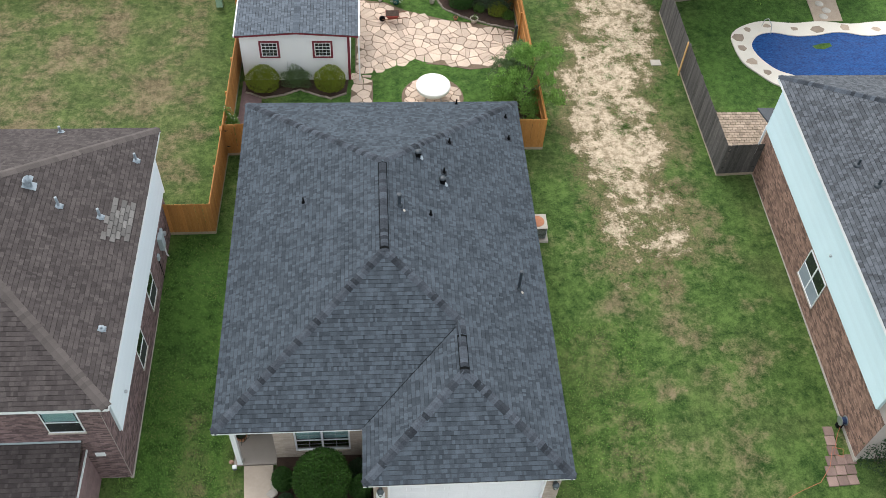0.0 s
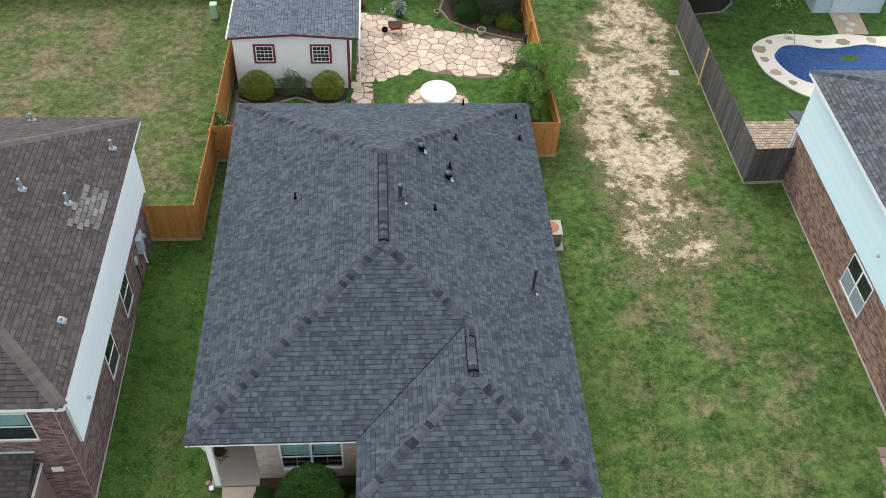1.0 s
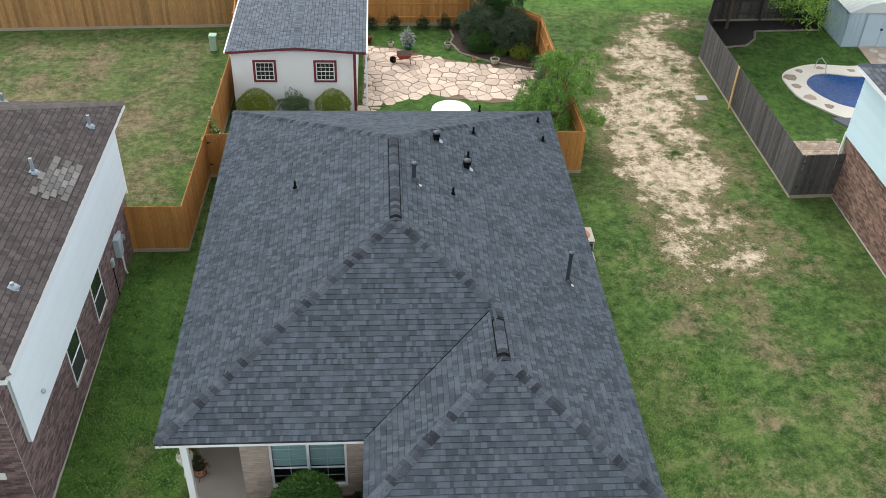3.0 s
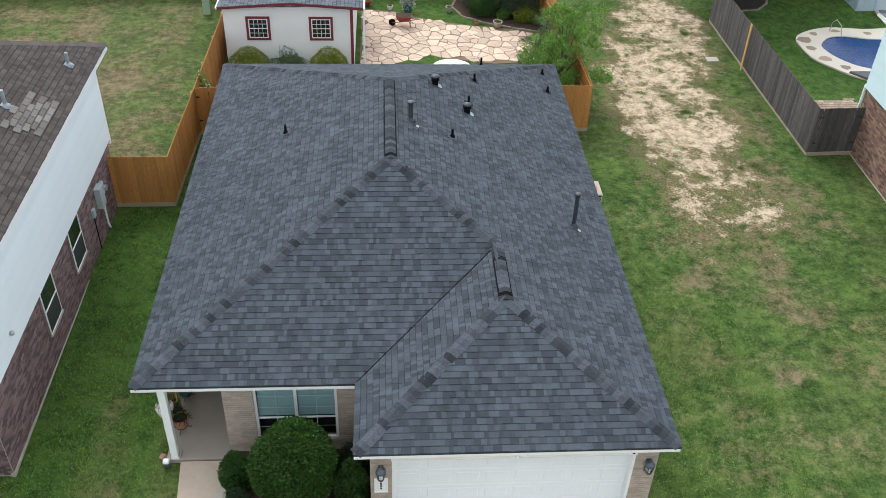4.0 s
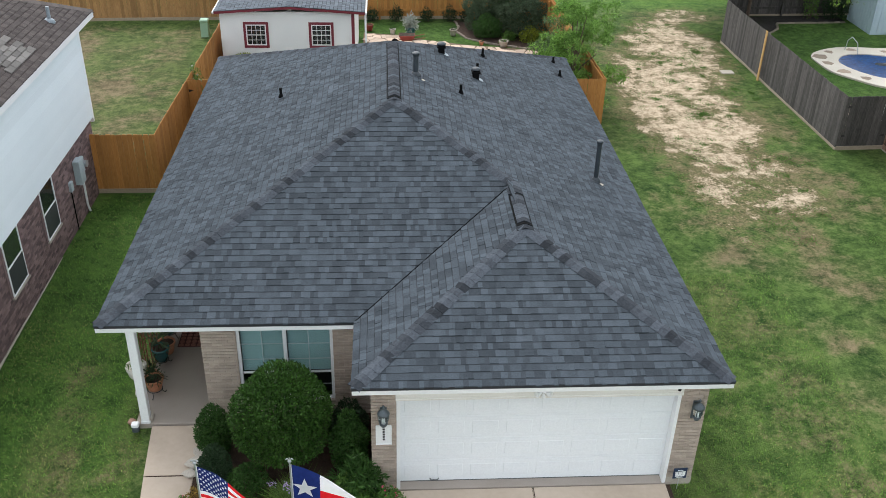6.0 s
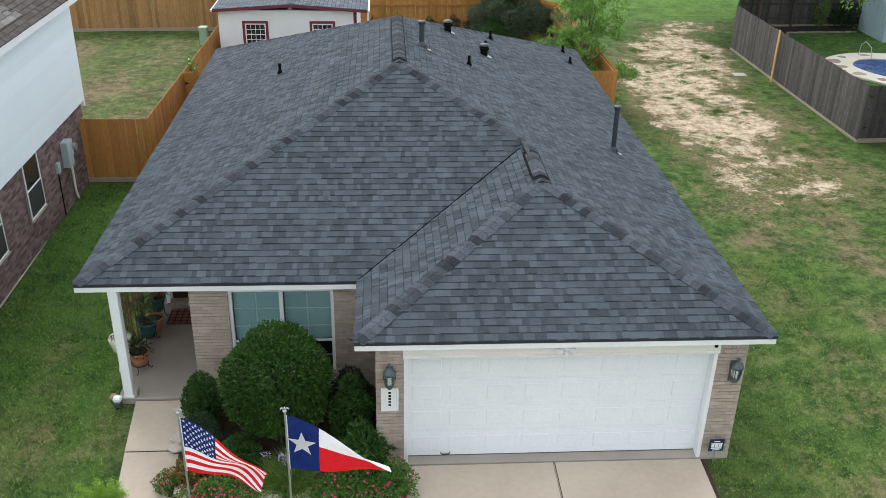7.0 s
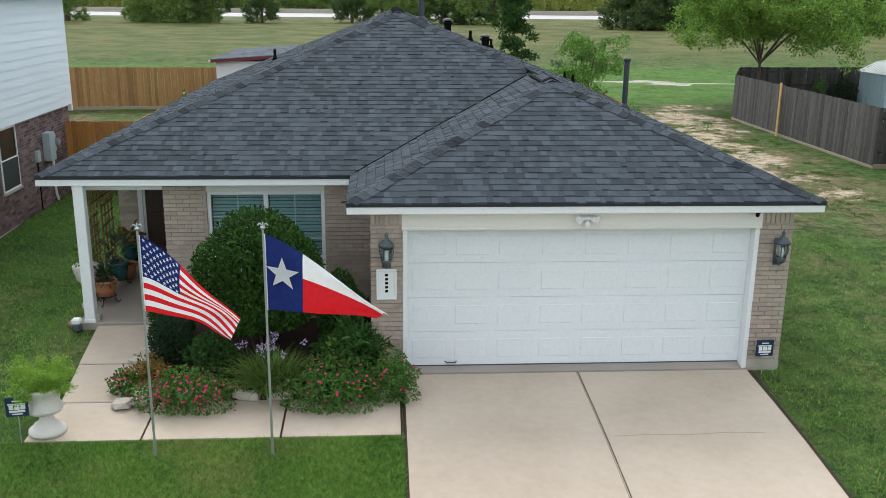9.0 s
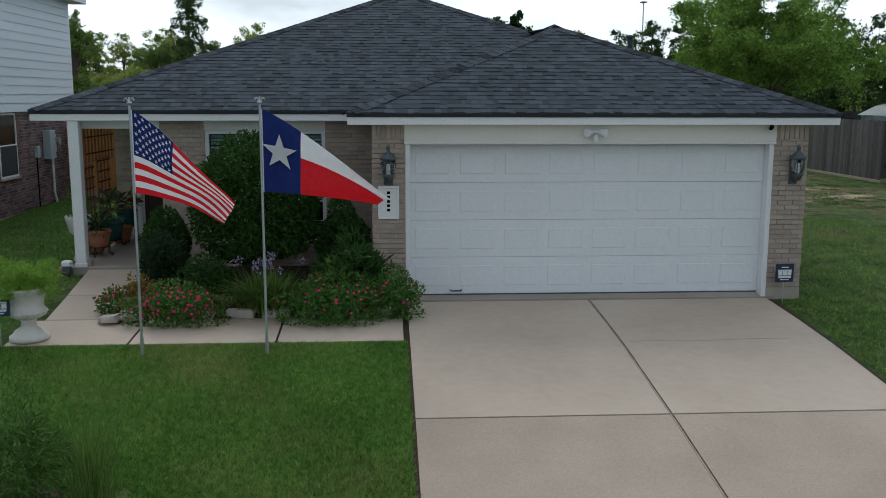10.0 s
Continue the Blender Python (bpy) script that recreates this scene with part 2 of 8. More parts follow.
DOOR_WOOD = surface("dark_mahogany_door", (0.022, 0.011, 0.008), (0.050, 0.025, 0.018), 2, 20, 0.45, 0.2, 0.003, stretch=(6, 6, 0.6))
TRELLIS_WOOD = surface("red_brown_trellis_wood", (0.12, 0.045, 0.020), (0.20, 0.085, 0.042), 3, 30, 0.8, 0.3, 0.003)
BLIND = surface("teal_white_blind", (0.34, 0.52, 0.53), (0.42, 0.60, 0.61), 2, 20, 0.5, 0.05, 0.002)
KICK_SCREEN = surface("dark_insect_screen", (0.016, 0.022, 0.022), (0.028, 0.036, 0.036), 3, 120, 0.7, 0.1, 0.002)
# near-black sheets behind window glass paint in the gloom of unlit rooms
UNLIT_ROOM = surface("unlit_room_shade_behind_glass", (0.012, 0.016, 0.018), (0.025, 0.030, 0.033), 1, 10, 0.9, 0)
BARK = surface("grey_brown_bark", (0.07, 0.05, 0.037), (0.15, 0.115, 0.088), 3, 25, 0.95, 0.9, 0.02, stretch=(3, 3, 0.6))
SIGN_BLUE = surface("navy_sign_enamel", (0.008, 0.020, 0.055), (0.014, 0.032, 0.080), 4, 40, 0.4, 0.05, 0.001)
FLAG_RED = leafy("red_flag_nylon", (0.60, 0.010, 0.018), (0.70, 0.018, 0.028), 0.0)
FLAG_WHITE = leafy("white_flag_nylon", (0.78, 0.78, 0.81), (0.86, 0.86, 0.88), 0.0)
FLAG_BLUE = leafy("navy_flag_nylon", (0.008, 0.018, 0.110), (0.014, 0.030, 0.160), 0.0)
RUG_MOTIF = surface("faded_rose_rug_motif", (0.20, 0.075, 0.055), (0.36, 0.17, 0.13), 9, 60, 0.98, 0.5, 0.004)
RUG = surface("red_black_patterned_rug", (0.015, 0.010, 0.010), (0.13, 0.030, 0.024), 9, 40, 0.98, 0.5, 0.006)
BARROW_RED = surface("faded_red_barrow_paint", (0.20, 0.025, 0.018), (0.30, 0.055, 0.040), 4, 40, 0.6, 0.2, 0.003)
HOSE_RED = surface("orange_red_hose_rubber", (0.27, 0.075, 0.030), (0.36, 0.11, 0.05), 4, 40, 0.5, 0.05, 0.002)
LEAF_HEDGE = leafy("deep_green_hedge_leaf", (0.017, 0.050, 0.011), (0.066, 0.150, 0.034))
LEAF_GLOBE = leafy("glossy_globe_shrub_leaf", (0.008, 0.032, 0.005), (0.066, 0.152, 0.026), 0.6)
LEAF_BEDDING = leafy("bedding_plant_leaf", (0.046, 0.125, 0.022), (0.130, 0.262, 0.055))
LEAF_SHADE = leafy("sunlit_shade_tree_leaf", (0.115, 0.215, 0.034), (0.270, 0.420, 0.085), 0.45)
LEAF_STRAP = leafy("yellow_green_strap_leaf", (0.080, 0.150, 0.028), (0.180, 0.280, 0.070))
LEAF_DARK = leafy("dark_blue_green_leaf", (0.012, 0.030, 0.014), (0.042, 0.080, 0.036))
LEAF_YELLOW = leafy("yellow_green_shrub_leaf", (0.095, 0.140, 0.014), (0.300, 0.350, 0.052))
LEAF_BRIGHT = leafy("bright_green_leaf", (0.060, 0.130, 0.026), (0.140, 0.260, 0.060))
LEAF_SAGE = leafy("grey_green_shrub_leaf", (0.075, 0.125, 0.050), (0.175, 0.250, 0.115))
LEAF_DUSK = leafy("dusky_grey_green_leaf", (0.040, 0.066, 0.036), (0.105, 0.150, 0.088))
LEAF_LIME = leafy("lime_shrub_leaf", (0.085, 0.185, 0.032), (0.250, 0.430, 0.100), 0.45)
LEAF_FERN = leafy("lime_green_fern", (0.18, 0.33, 0.035), (0.32, 0.50, 0.09))
LEAF_SILVER = leafy("silver_grey_leaf", (0.26, 0.29, 0.26), (0.46, 0.49, 0.45))
LEAF_PINE = leafy("dark_pine_needles", (0.040, 0.076, 0.024), (0.110, 0.170, 0.052))
LEAF_OAK = leafy("mid_green_tree_leaf", (0.095, 0.165, 0.036), (0.240, 0.350, 0.092))
LEAF_WOODS = leafy("sunlit_scrub_leaf", (0.19, 0.24, 0.048), (0.41, 0.47, 0.130))
LEAF_BLADE = leafy("lawn_grass_blade", (0.066, 0.182, 0.025), (0.245, 0.415, 0.082), 0.5)
LEAF_STRAW = leafy("dry_grass_blade", (0.20, 0.215, 0.070), (0.42, 0.41, 0.165), 0.35)
LEAF_CROTON = leafy("variegated_croton_leaf", (0.10, 0.075, 0.015), (0.30, 0.20, 0.05))
PETAL_PINK = leafy("pink_petal", (0.60, 0.018, 0.12), (0.80, 0.075, 0.24), 0.2)
PETAL_VIOLET = leafy("violet_petal", (0.36, 0.26, 0.50), (0.55, 0.45, 0.68), 0.2)


def glass_material(name, tint, rough=0.03):
    m = bpy.data.materials.new(name)
    m.use_nodes = True
    p = m.node_tree.nodes["Principled BSDF"]
    p.inputs["Base Color"].default_value = (*tint, 1)
    p.inputs["Roughness"].default_value, p.inputs["Transmission Weight"].default_value, p.inputs["IOR"].default_value = rough, 1.0, 1.35
    return m


GLASS = glass_material("window_glass", (0.85, 0.93, 0.93))
WATER = surface("deep_blue_pool_water", (0.002, 0.013, 0.078), (0.013, 0.088, 0.29), 2.6, 9, 0.22, 0, gloss=0.12, stretch=(1, 1.8, 1))
wnodes, wlinks = WATER.node_tree.nodes, WATER.node_tree.links
ripple, rb = wnodes.new("ShaderNodeTexNoise"), wnodes.new("ShaderNodeBump")
ripple.inputs["Scale"].default_value, ripple.inputs["Detail"].default_value = 6, 3
rb.inputs["Strength"].default_value, rb.inputs["Distance"].default_value = 0.6, 0.05
wlinks.new(ripple.outputs["Fac"], rb.inputs["Height"])
wlinks.new(rb.outputs["Normal"], wnodes["Principled BSDF"].inputs["Normal"])


def ground_material():
    """Lawn, worn lots and far field, with bare sandy soil where the side lot is worn through."""
    m = bpy.data.materials.new("lawn_and_bare_soil")
    m.use_nodes = True
    n, l = m.node_tree.nodes, m.node_tree.links
    p = n["Principled BSDF"]
    p.inputs["Roughness"].default_value, p.inputs["Specular IOR Level"].default_value = 0.95, 0.15
    geo, sep = n.new("ShaderNodeNewGeometry"), n.new("ShaderNodeSeparateXYZ")
    l.new(geo.outputs["Position"], sep.inputs["Vector"])

    def tex(scale, detail=5, rough=0.6):
        t = n.new("ShaderNodeTexNoise")
        t.inputs["Scale"].default_value, t.inputs["Detail"].default_value, t.inputs["Roughness"].default_value = scale, detail, rough
        l.new(geo.outputs["Position"], t.inputs["Vector"])
        return t.outputs["Fac"]

    def rng(v, a, b, c=0.0, d=1.0):
        r = n.new("ShaderNodeMapRange")
        r.interpolation_type = "SMOOTHSTEP"
        for k, x in zip(("From Min", "From Max", "To Min", "To Max"), (a, b, c, d)):
            r.inputs[k].default_value = x
        l.new(v, r.inputs["Value"])
        return r.outputs["Result"]

    def op(kind, a, b):
        k = n.new("ShaderNodeMath")
        k.operation = kind
        for s, v in zip(k.inputs, (a, b)):
            if isinstance(v, (int, float)):
                s.default_value = v
            else:
                l.new(v, s)
        return k.outputs["Value"]

    def mixc(f, a, b):
        k = n.new("ShaderNodeMix")
        k.data_type = "RGBA"
        l.new(f, k.inputs["Factor"])
        for s, v in (("A", a), ("B", b)):
            if isinstance(v, tuple):
                k.inputs[s].default_value = (*v, 1)
            else:
                l.new(v, k.inputs[s])
        return k.outputs["Result"]

    x, y = sep.outputs["X"], sep.outputs["Y"]
    def ell(cx, cy, rx, ry):
        a, b = op("DIVIDE", op("SUBTRACT", x, cx), rx), op("DIVIDE", op("SUBTRACT", y, cy), ry)
        return op("SUBTRACT", 1.0, op("SQRT", op("ADD", op("MULTIPLY", a, a), op("MULTIPLY", b, b)), 0.0))
    broad, patchy, clump, tuft, blade = tex(0.30, 4, 0.55), tex(0.9, 6, 0.65), tex(3.2, 6, 0.72), tex(14, 5, 0.8), tex(46, 3, 0.8)
    grain = op("ADD", op("MULTIPLY", tuft, 0.68), op("MULTIPLY", blade, 0.32))
    # living turf: blade grain over clumps and broad sweeps of tone
    tone = op("ADD", op("ADD", op("MULTIPLY", grain, 0.42), op("MULTIPLY", clump, 0.36)), op("MULTIPLY", patchy, 0.22))
    green = mixc(rng(tone, 0.39, 0.61), (0.014, 0.042, 0.008), (0.110, 0.176, 0.045))
    olive = mixc(rng(tone, 0.37, 0.63), (0.040, 0.056, 0.019), (0.150, 0.172, 0.066))
    green = mixc(op("MULTIPLY", rng(broad, 0.46, 0.66), 0.45), green, olive)
    straw = mixc(rng(tone, 0.38, 0.62), (0.075, 0.062, 0.034), (0.255, 0.200, 0.122))
    # dry, thin turf: the neighbour's back lot, the side lots and the far field
    dry_left = op("MULTIPLY", op("MULTIPLY", rng(x, -6.8, -8.6), rng(y, 11.5, 14.0)), rng(y, 29.0, 25.5))
    near_lot = rng(ell(10.8, 18.0, 4.4, 15), 0.0, 0.7)
    front_lot = op("MAXIMUM", rng(ell(10.2, 2.5, 4.6, 10), 0.0, 0.5), rng(ell(13.6, 7.5, 2.0, 6.5), 0.0, 0.5))
    side = rng(ell(-6.5, 1.0, 0.8, 4.5), 0.0, 0.6)
    far = rng(y, 46, 56)
    thin = op("ADD", op("MULTIPLY", dry_left, 0.092), op("MULTIPLY", near_lot, 0.080))
    thin = op("ADD", thin, op("ADD", op("MULTIPLY", front_lot, 0.050), op("MULTIPLY", side, 0.080)))
    thin = op("ADD", thin, op("MULTIPLY", far, op("ADD", -0.06, op("MULTIPLY", tex(0.10, 5, 0.6), 0.30))))
    mottle = op("ADD", op("ADD", op("MULTIPLY", tex(0.42, 5, 0.6), 0.50), op("MULTIPLY", tex(1.6, 9, 0.78), 0.48)), op("MULTIPLY", tuft, 0.14))
    dryness = rng(op("ADD", mottle, thin), 0.595, 0.745)
    turf = mixc(op("MULTIPLY", dryness, op("SUBTRACT", 0.92, op("MULTIPLY", far, 0.6))), mixc(op("MULTIPLY", dry_left, 0.55), green, olive), straw)
    field = op("MULTIPLY", rng(y, 50, 72), 0.72)
    turf = mixc(field, turf, mixc(rng(broad, 0.35, 0.65), (0.080, 0.100, 0.032), (0.175, 0.155, 0.070)))
    # the worn track over the side lot: dead thatch first, then bare pale sand
    worn = op("MAXIMUM", rng(ell(12.0, 25.0, 3.0, 6.0), 0.0, 0.65), rng(ell(10.5, 18.2, 3.3, 9.0), 0.0, 0.65))
    worn = op("MAXIMUM", worn, op("MULTIPLY", rng(ell(10.7, 12.6, 3.0, 5.6), 0.0, 0.7), 0.74))
    worn = op("MAXIMUM", worn, op("MULTIPLY", rng(ell(13.6, 29.5, 2.0, 2.2), 0.0, 0.75), 0.8))
    break_up = op("ADD", op("ADD", op("MULTIPLY", tex(0.6, 7, 0.66), 0.50), op("MULTIPLY", tex(2.2, 8, 0.74), 0.40)), op("MULTIPLY", tuft, 0.20))
    wear = op("ADD", break_up, op("MULTIPLY", worn, 0.170))
    thatch = op("MULTIPLY", rng(wear, 0.560, 0.690), rng(worn, 0.0, 0.10))
    turf = mixc(op("MULTIPLY", thatch, 0.8), turf, mixc(rng(grain, 0.36, 0.64), (0.070, 0.060, 0.030), (0.250, 0.195, 0.112)))
    bare = op("MULTIPLY", rng(wear, 0.660, 0.728), rng(worn, 0.02, 0.20))
    sand = mixc(rng(tex(3.2, 9, 0.82), 0.36, 0.60), (0.23, 0.177, 0.112), (0.62, 0.510, 0.380))
    # watered garden lawns: the pool garden and the back garden; lush left side yard, darkened to paint in shade between
    # the houses
    lush_and_shade = op("MAXIMUM", op("MULTIPLY", rng(ell(-7.0, 5.0, 1.9, 9.5), 0.0, 0.3), op("SUBTRACT", 1.1, side)), rng(ell(1.0, 21.5, 6.0, 8.0), 0.0, 0.2))
    lush_and_shade = op("MAXIMUM", lush_and_shade, rng(ell(22.0, 21.5, 8.2, 9.5), 0.0, 0.25))
    lush_and_shade_green = mixc(rng(tone, 0.37, 0.63), (0.012, 0.044, 0.008), (0.090, 0.180, 0.035))
    turf = mixc(op("MULTIPLY", lush_and_shade, 0.75), turf, lush_and_shade_green)
    # the mown strip just beyond the back fences stays greener
    verge = op("MULTIPLY", op("MULTIPLY", rng(y, 29.5, 32), rng(y, 56, 46)), rng(op("ADD", broad, op("MULTIPLY", patchy, 0.4)), 0.40, 0.75))
    turf = mixc(op("MULTIPLY", verge, 0.85), turf, mixc(rng(tone, 0.37, 0.63), (0.030, 0.092, 0.014), (0.140, 0.250, 0.050)))
    l.new(mixc(bare, turf, sand), p.inputs["Base Color"])
    bm_ = n.new("ShaderNodeBump")
    bm_.inputs["Strength"].default_value, bm_.inputs["Distance"].default_value = 0.9, 0.05
    l.new(tex(38, 4), bm_.inputs["Height"])
    l.new(bm_.outputs["Normal"], p.inputs["Normal"])
    return m


GROUND = ground_material()


# ---- builders ----
def mesh_of(name, bm, material):
    me = bpy.data.meshes.new(name)
    bm.normal_update()
    bm.to_mesh(me)
    bm.free()
    me.materials.append(material)
    return me


def part(name, bm, material, parent, label=""):
    ob = new(name, mesh_of(name, bm, material))
    ob.parent = parent
    return tagged(ob, label)


def piece(name, me, parent, m):
    ob = new(name, me)
    ob.parent = parent
    ob.matrix_basis = m
    return ob


def thing(name, label, category, group="", kind="", at=(0, 0, 0)):
    ob = new(name)
    ob.location = at
    ob.empty_display_size = 0.1
    return tagged(ob, label, category, group, kind)


def solo(name, bm, material, label, category, group="", kind=""):
    return tagged(new(name, mesh_of(name, bm, material)), label, category, group, kind)


def box(bm, x0, x1, y0, y1, z0, z1, bevel=0.0, m=None):
    mat4 = Matrix.LocRotScale(((x0 + x1) / 2, (y0 + y1) / 2, (z0 + z1) / 2), None, (x1 - x0, y1 - y0, z1 - z0))
    vs = bmesh.ops.create_cube(bm, size=1, matrix=(m @ mat4) if m else mat4)["verts"]
    if bevel:
        bmesh.ops.bevel(bm, geom=list({e for v in vs for e in v.link_edges}), offset=bevel, segments=1, affect="EDGES", profile=0.5)
    return bm


def boxed(*a, **k):
    return box(bmesh.new(), *a, **k)


def rod(bm, p0, p1, r0, r1=None, n=8, caps=True):
    p0, p1 = Vector(p0), Vector(p1)
    d = p1 - p0
    m = Matrix.Translation((p0 + p1) / 2) @ d.to_track_quat("Z", "Y").to_matrix().to_4x4()
    bmesh.ops.create_cone(bm, cap_ends=caps, segments=n, radius1=r0, radius2=r0 if r1 is None else r1, depth=d.length, matrix=m)
    return bm


def lathe(bm, profile, n=20, at=(0, 0, 0)):
    """A turned shape from rows of radius and height."""
    rings = []
    for r, z in profile:
        rings.append([bm.verts.new((at[0] + r * math.cos(2 * math.pi * i / n), at[1] + r * math.sin(2 * math.pi * i / n), at[2] + z)) for i in range(n)])
    for a, b in zip(rings, rings[1:]):
        for i in range(n):
            bm.faces.new((a[i], a[(i + 1) % n], b[(i + 1) % n], b[i])).smooth = True
    bm.faces.new(rings[0][::-1])
    bm.faces.new(rings[-1])
    return bm


def tube(bm, pts, r, n=6):
    for a, b in zip(pts, pts[1:]):
        rod(bm, a, b, r, n=n)
    return bm


def slab(bm, outline, top, thick, bevel=0.0):
    """A plate with the given outline; top: height or a function of x and y."""
    z = top if callable(top) else (lambda x, y: top)
    up = [bm.verts.new((x, y, z(x, y))) for x, y in outline]
    lo = [bm.verts.new((x, y, z(x, y) - thick)) for x, y in outline]
    f = bm.faces.new(up)
    bm.faces.new(lo[::-1])
    n = len(up)
    for i in range(n):
        bm.faces.new((up[i], lo[i], lo[(i + 1) % n], up[(i + 1) % n]))
    bmesh.ops.recalc_face_normals(bm, faces=bm.faces)
    if bevel:
        bmesh.ops.bevel(bm, geom=list(f.edges), offset=bevel, segments=1, affect="EDGES", profile=0.5)
    return bm


def mesh_np(name, verts, faces, material):
    """A mesh of equal-sided faces from number arrays."""
    me = bpy.data.meshes.new(name)
    verts, faces = np.asarray(verts, np.float32), np.asarray(faces, np.int32)
    k = faces.shape[1]
    me.vertices.add(len(verts))
    me.vertices.foreach_set("co", verts.ravel())
    me.loops.add(faces.size)
    me.loops.foreach_set("vertex_index", faces.ravel())
    me.polygons.add(len(faces))
    me.polygons.foreach_set("loop_start", np.arange(0, faces.size, k, dtype=np.int32))
    me.update(calc_edges=True)
    me.shade_flat()
    me.materials.append(material)
    return me


def leaves(pos, out, size, rng, wide=0.5, loose=0.8):
    """Folded leaves at pos, leaning along out; returns vertices and quads."""
    n = len(pos)
    tip = out + rng.normal(0, loose, (n, 3))
    tip /= np.linalg.norm(tip, axis=1)[:, None] + 1e-6
    side = np.cross(tip, rng.normal(0, 1, (n, 3)))
    side /= np.linalg.norm(side, axis=1)[:, None] + 1e-6
    fold = np.cross(tip, side)
    s = (size * rng.uniform(0.65, 1.3, n))[:, None]
    v = np.stack([pos, pos + tip * s * 0.5 + side * s * wide * 0.5 + fold * s * 0.1, pos + tip * s, pos + tip * s * 0.5 - side * s * wide * 0.5 + fold * s * 0.1], 1).reshape(-1, 3)
    return v, np.arange(4 * n).reshape(-1, 4)


def ball_points(n, centre, radii, rng, shell=0.75, lumps=0.12):
    d = rng.normal(0, 1, (n, 3))
    d /= np.linalg.norm(d, axis=1)[:, None]
    lump = 1 + lumps * (np.sin(5 * d[:, 0] + 3 * d[:, 2] + centre[0]) + np.sin(6 * d[:, 1] - 4 * d[:, 0] + centre[1]) + np.sin(7 * d[:, 2] + 2 * d[:, 1])) / 1.7
    r = (shell + (1 - shell) * rng.random(n)) * lump
    return np.array(centre) + d * np.array(radii) * r[:, None], d


def cloud(blobs, per, size, seed, wide=0.5, loose=0.8, shell=0.7, lumps=0.12):
    rng = np.random.default_rng(seed)
    vs, fs, o = [], [], 0
    for c, r in blobs:
        p, d = ball_points(int(per), c, r, rng, shell, lumps)
        v, f = leaves(p, d, size, rng, wide, loose)
        vs.append(v)
        fs.append(f + o)
        o += len(v)
    return np.concatenate(vs), np.concatenate(fs)


def shrub(name, at, radii, n, size, material, label, seed, category="shrub", group="", lumps=0.12, core=0.72, wide=0.5, trunk=0.0):
    """A clipped or loose shrub: a dark twiggy heart and a skin of leaves."""
    t = thing(name, label, category, group, at=at)
    bm = bmesh.new()
    for k in range(5):
        a = k * 2.4
        rod(bm, (0.05 * math.cos(a), 0.05 * math.sin(a), -0.1), (radii[0] * 0.4 * math.cos(a), radii[1] * 0.4 * math.sin(a), trunk + radii[2] * 0.9), 0.032 if trunk else 0.018, 0.008, 6)
    part("stem", bm, BARK, t)
    v, f = cloud([((0, 0, trunk + radii[2]), radii)], n * 0.7, size, seed, wide, 0.8, 0.86, lumps)
    v2, f2 = cloud([((0, 0, trunk + radii[2]), [q * core for q in radii])], n * 0.3, size * 1.3, seed + 1, wide, 0.9, 0.5, lumps)
    crown = new("foliage", mesh_np("foliage", np.concatenate([v, v2]), np.concatenate([f, f2 + len(v)]), material))
    crown.parent = t
    return t


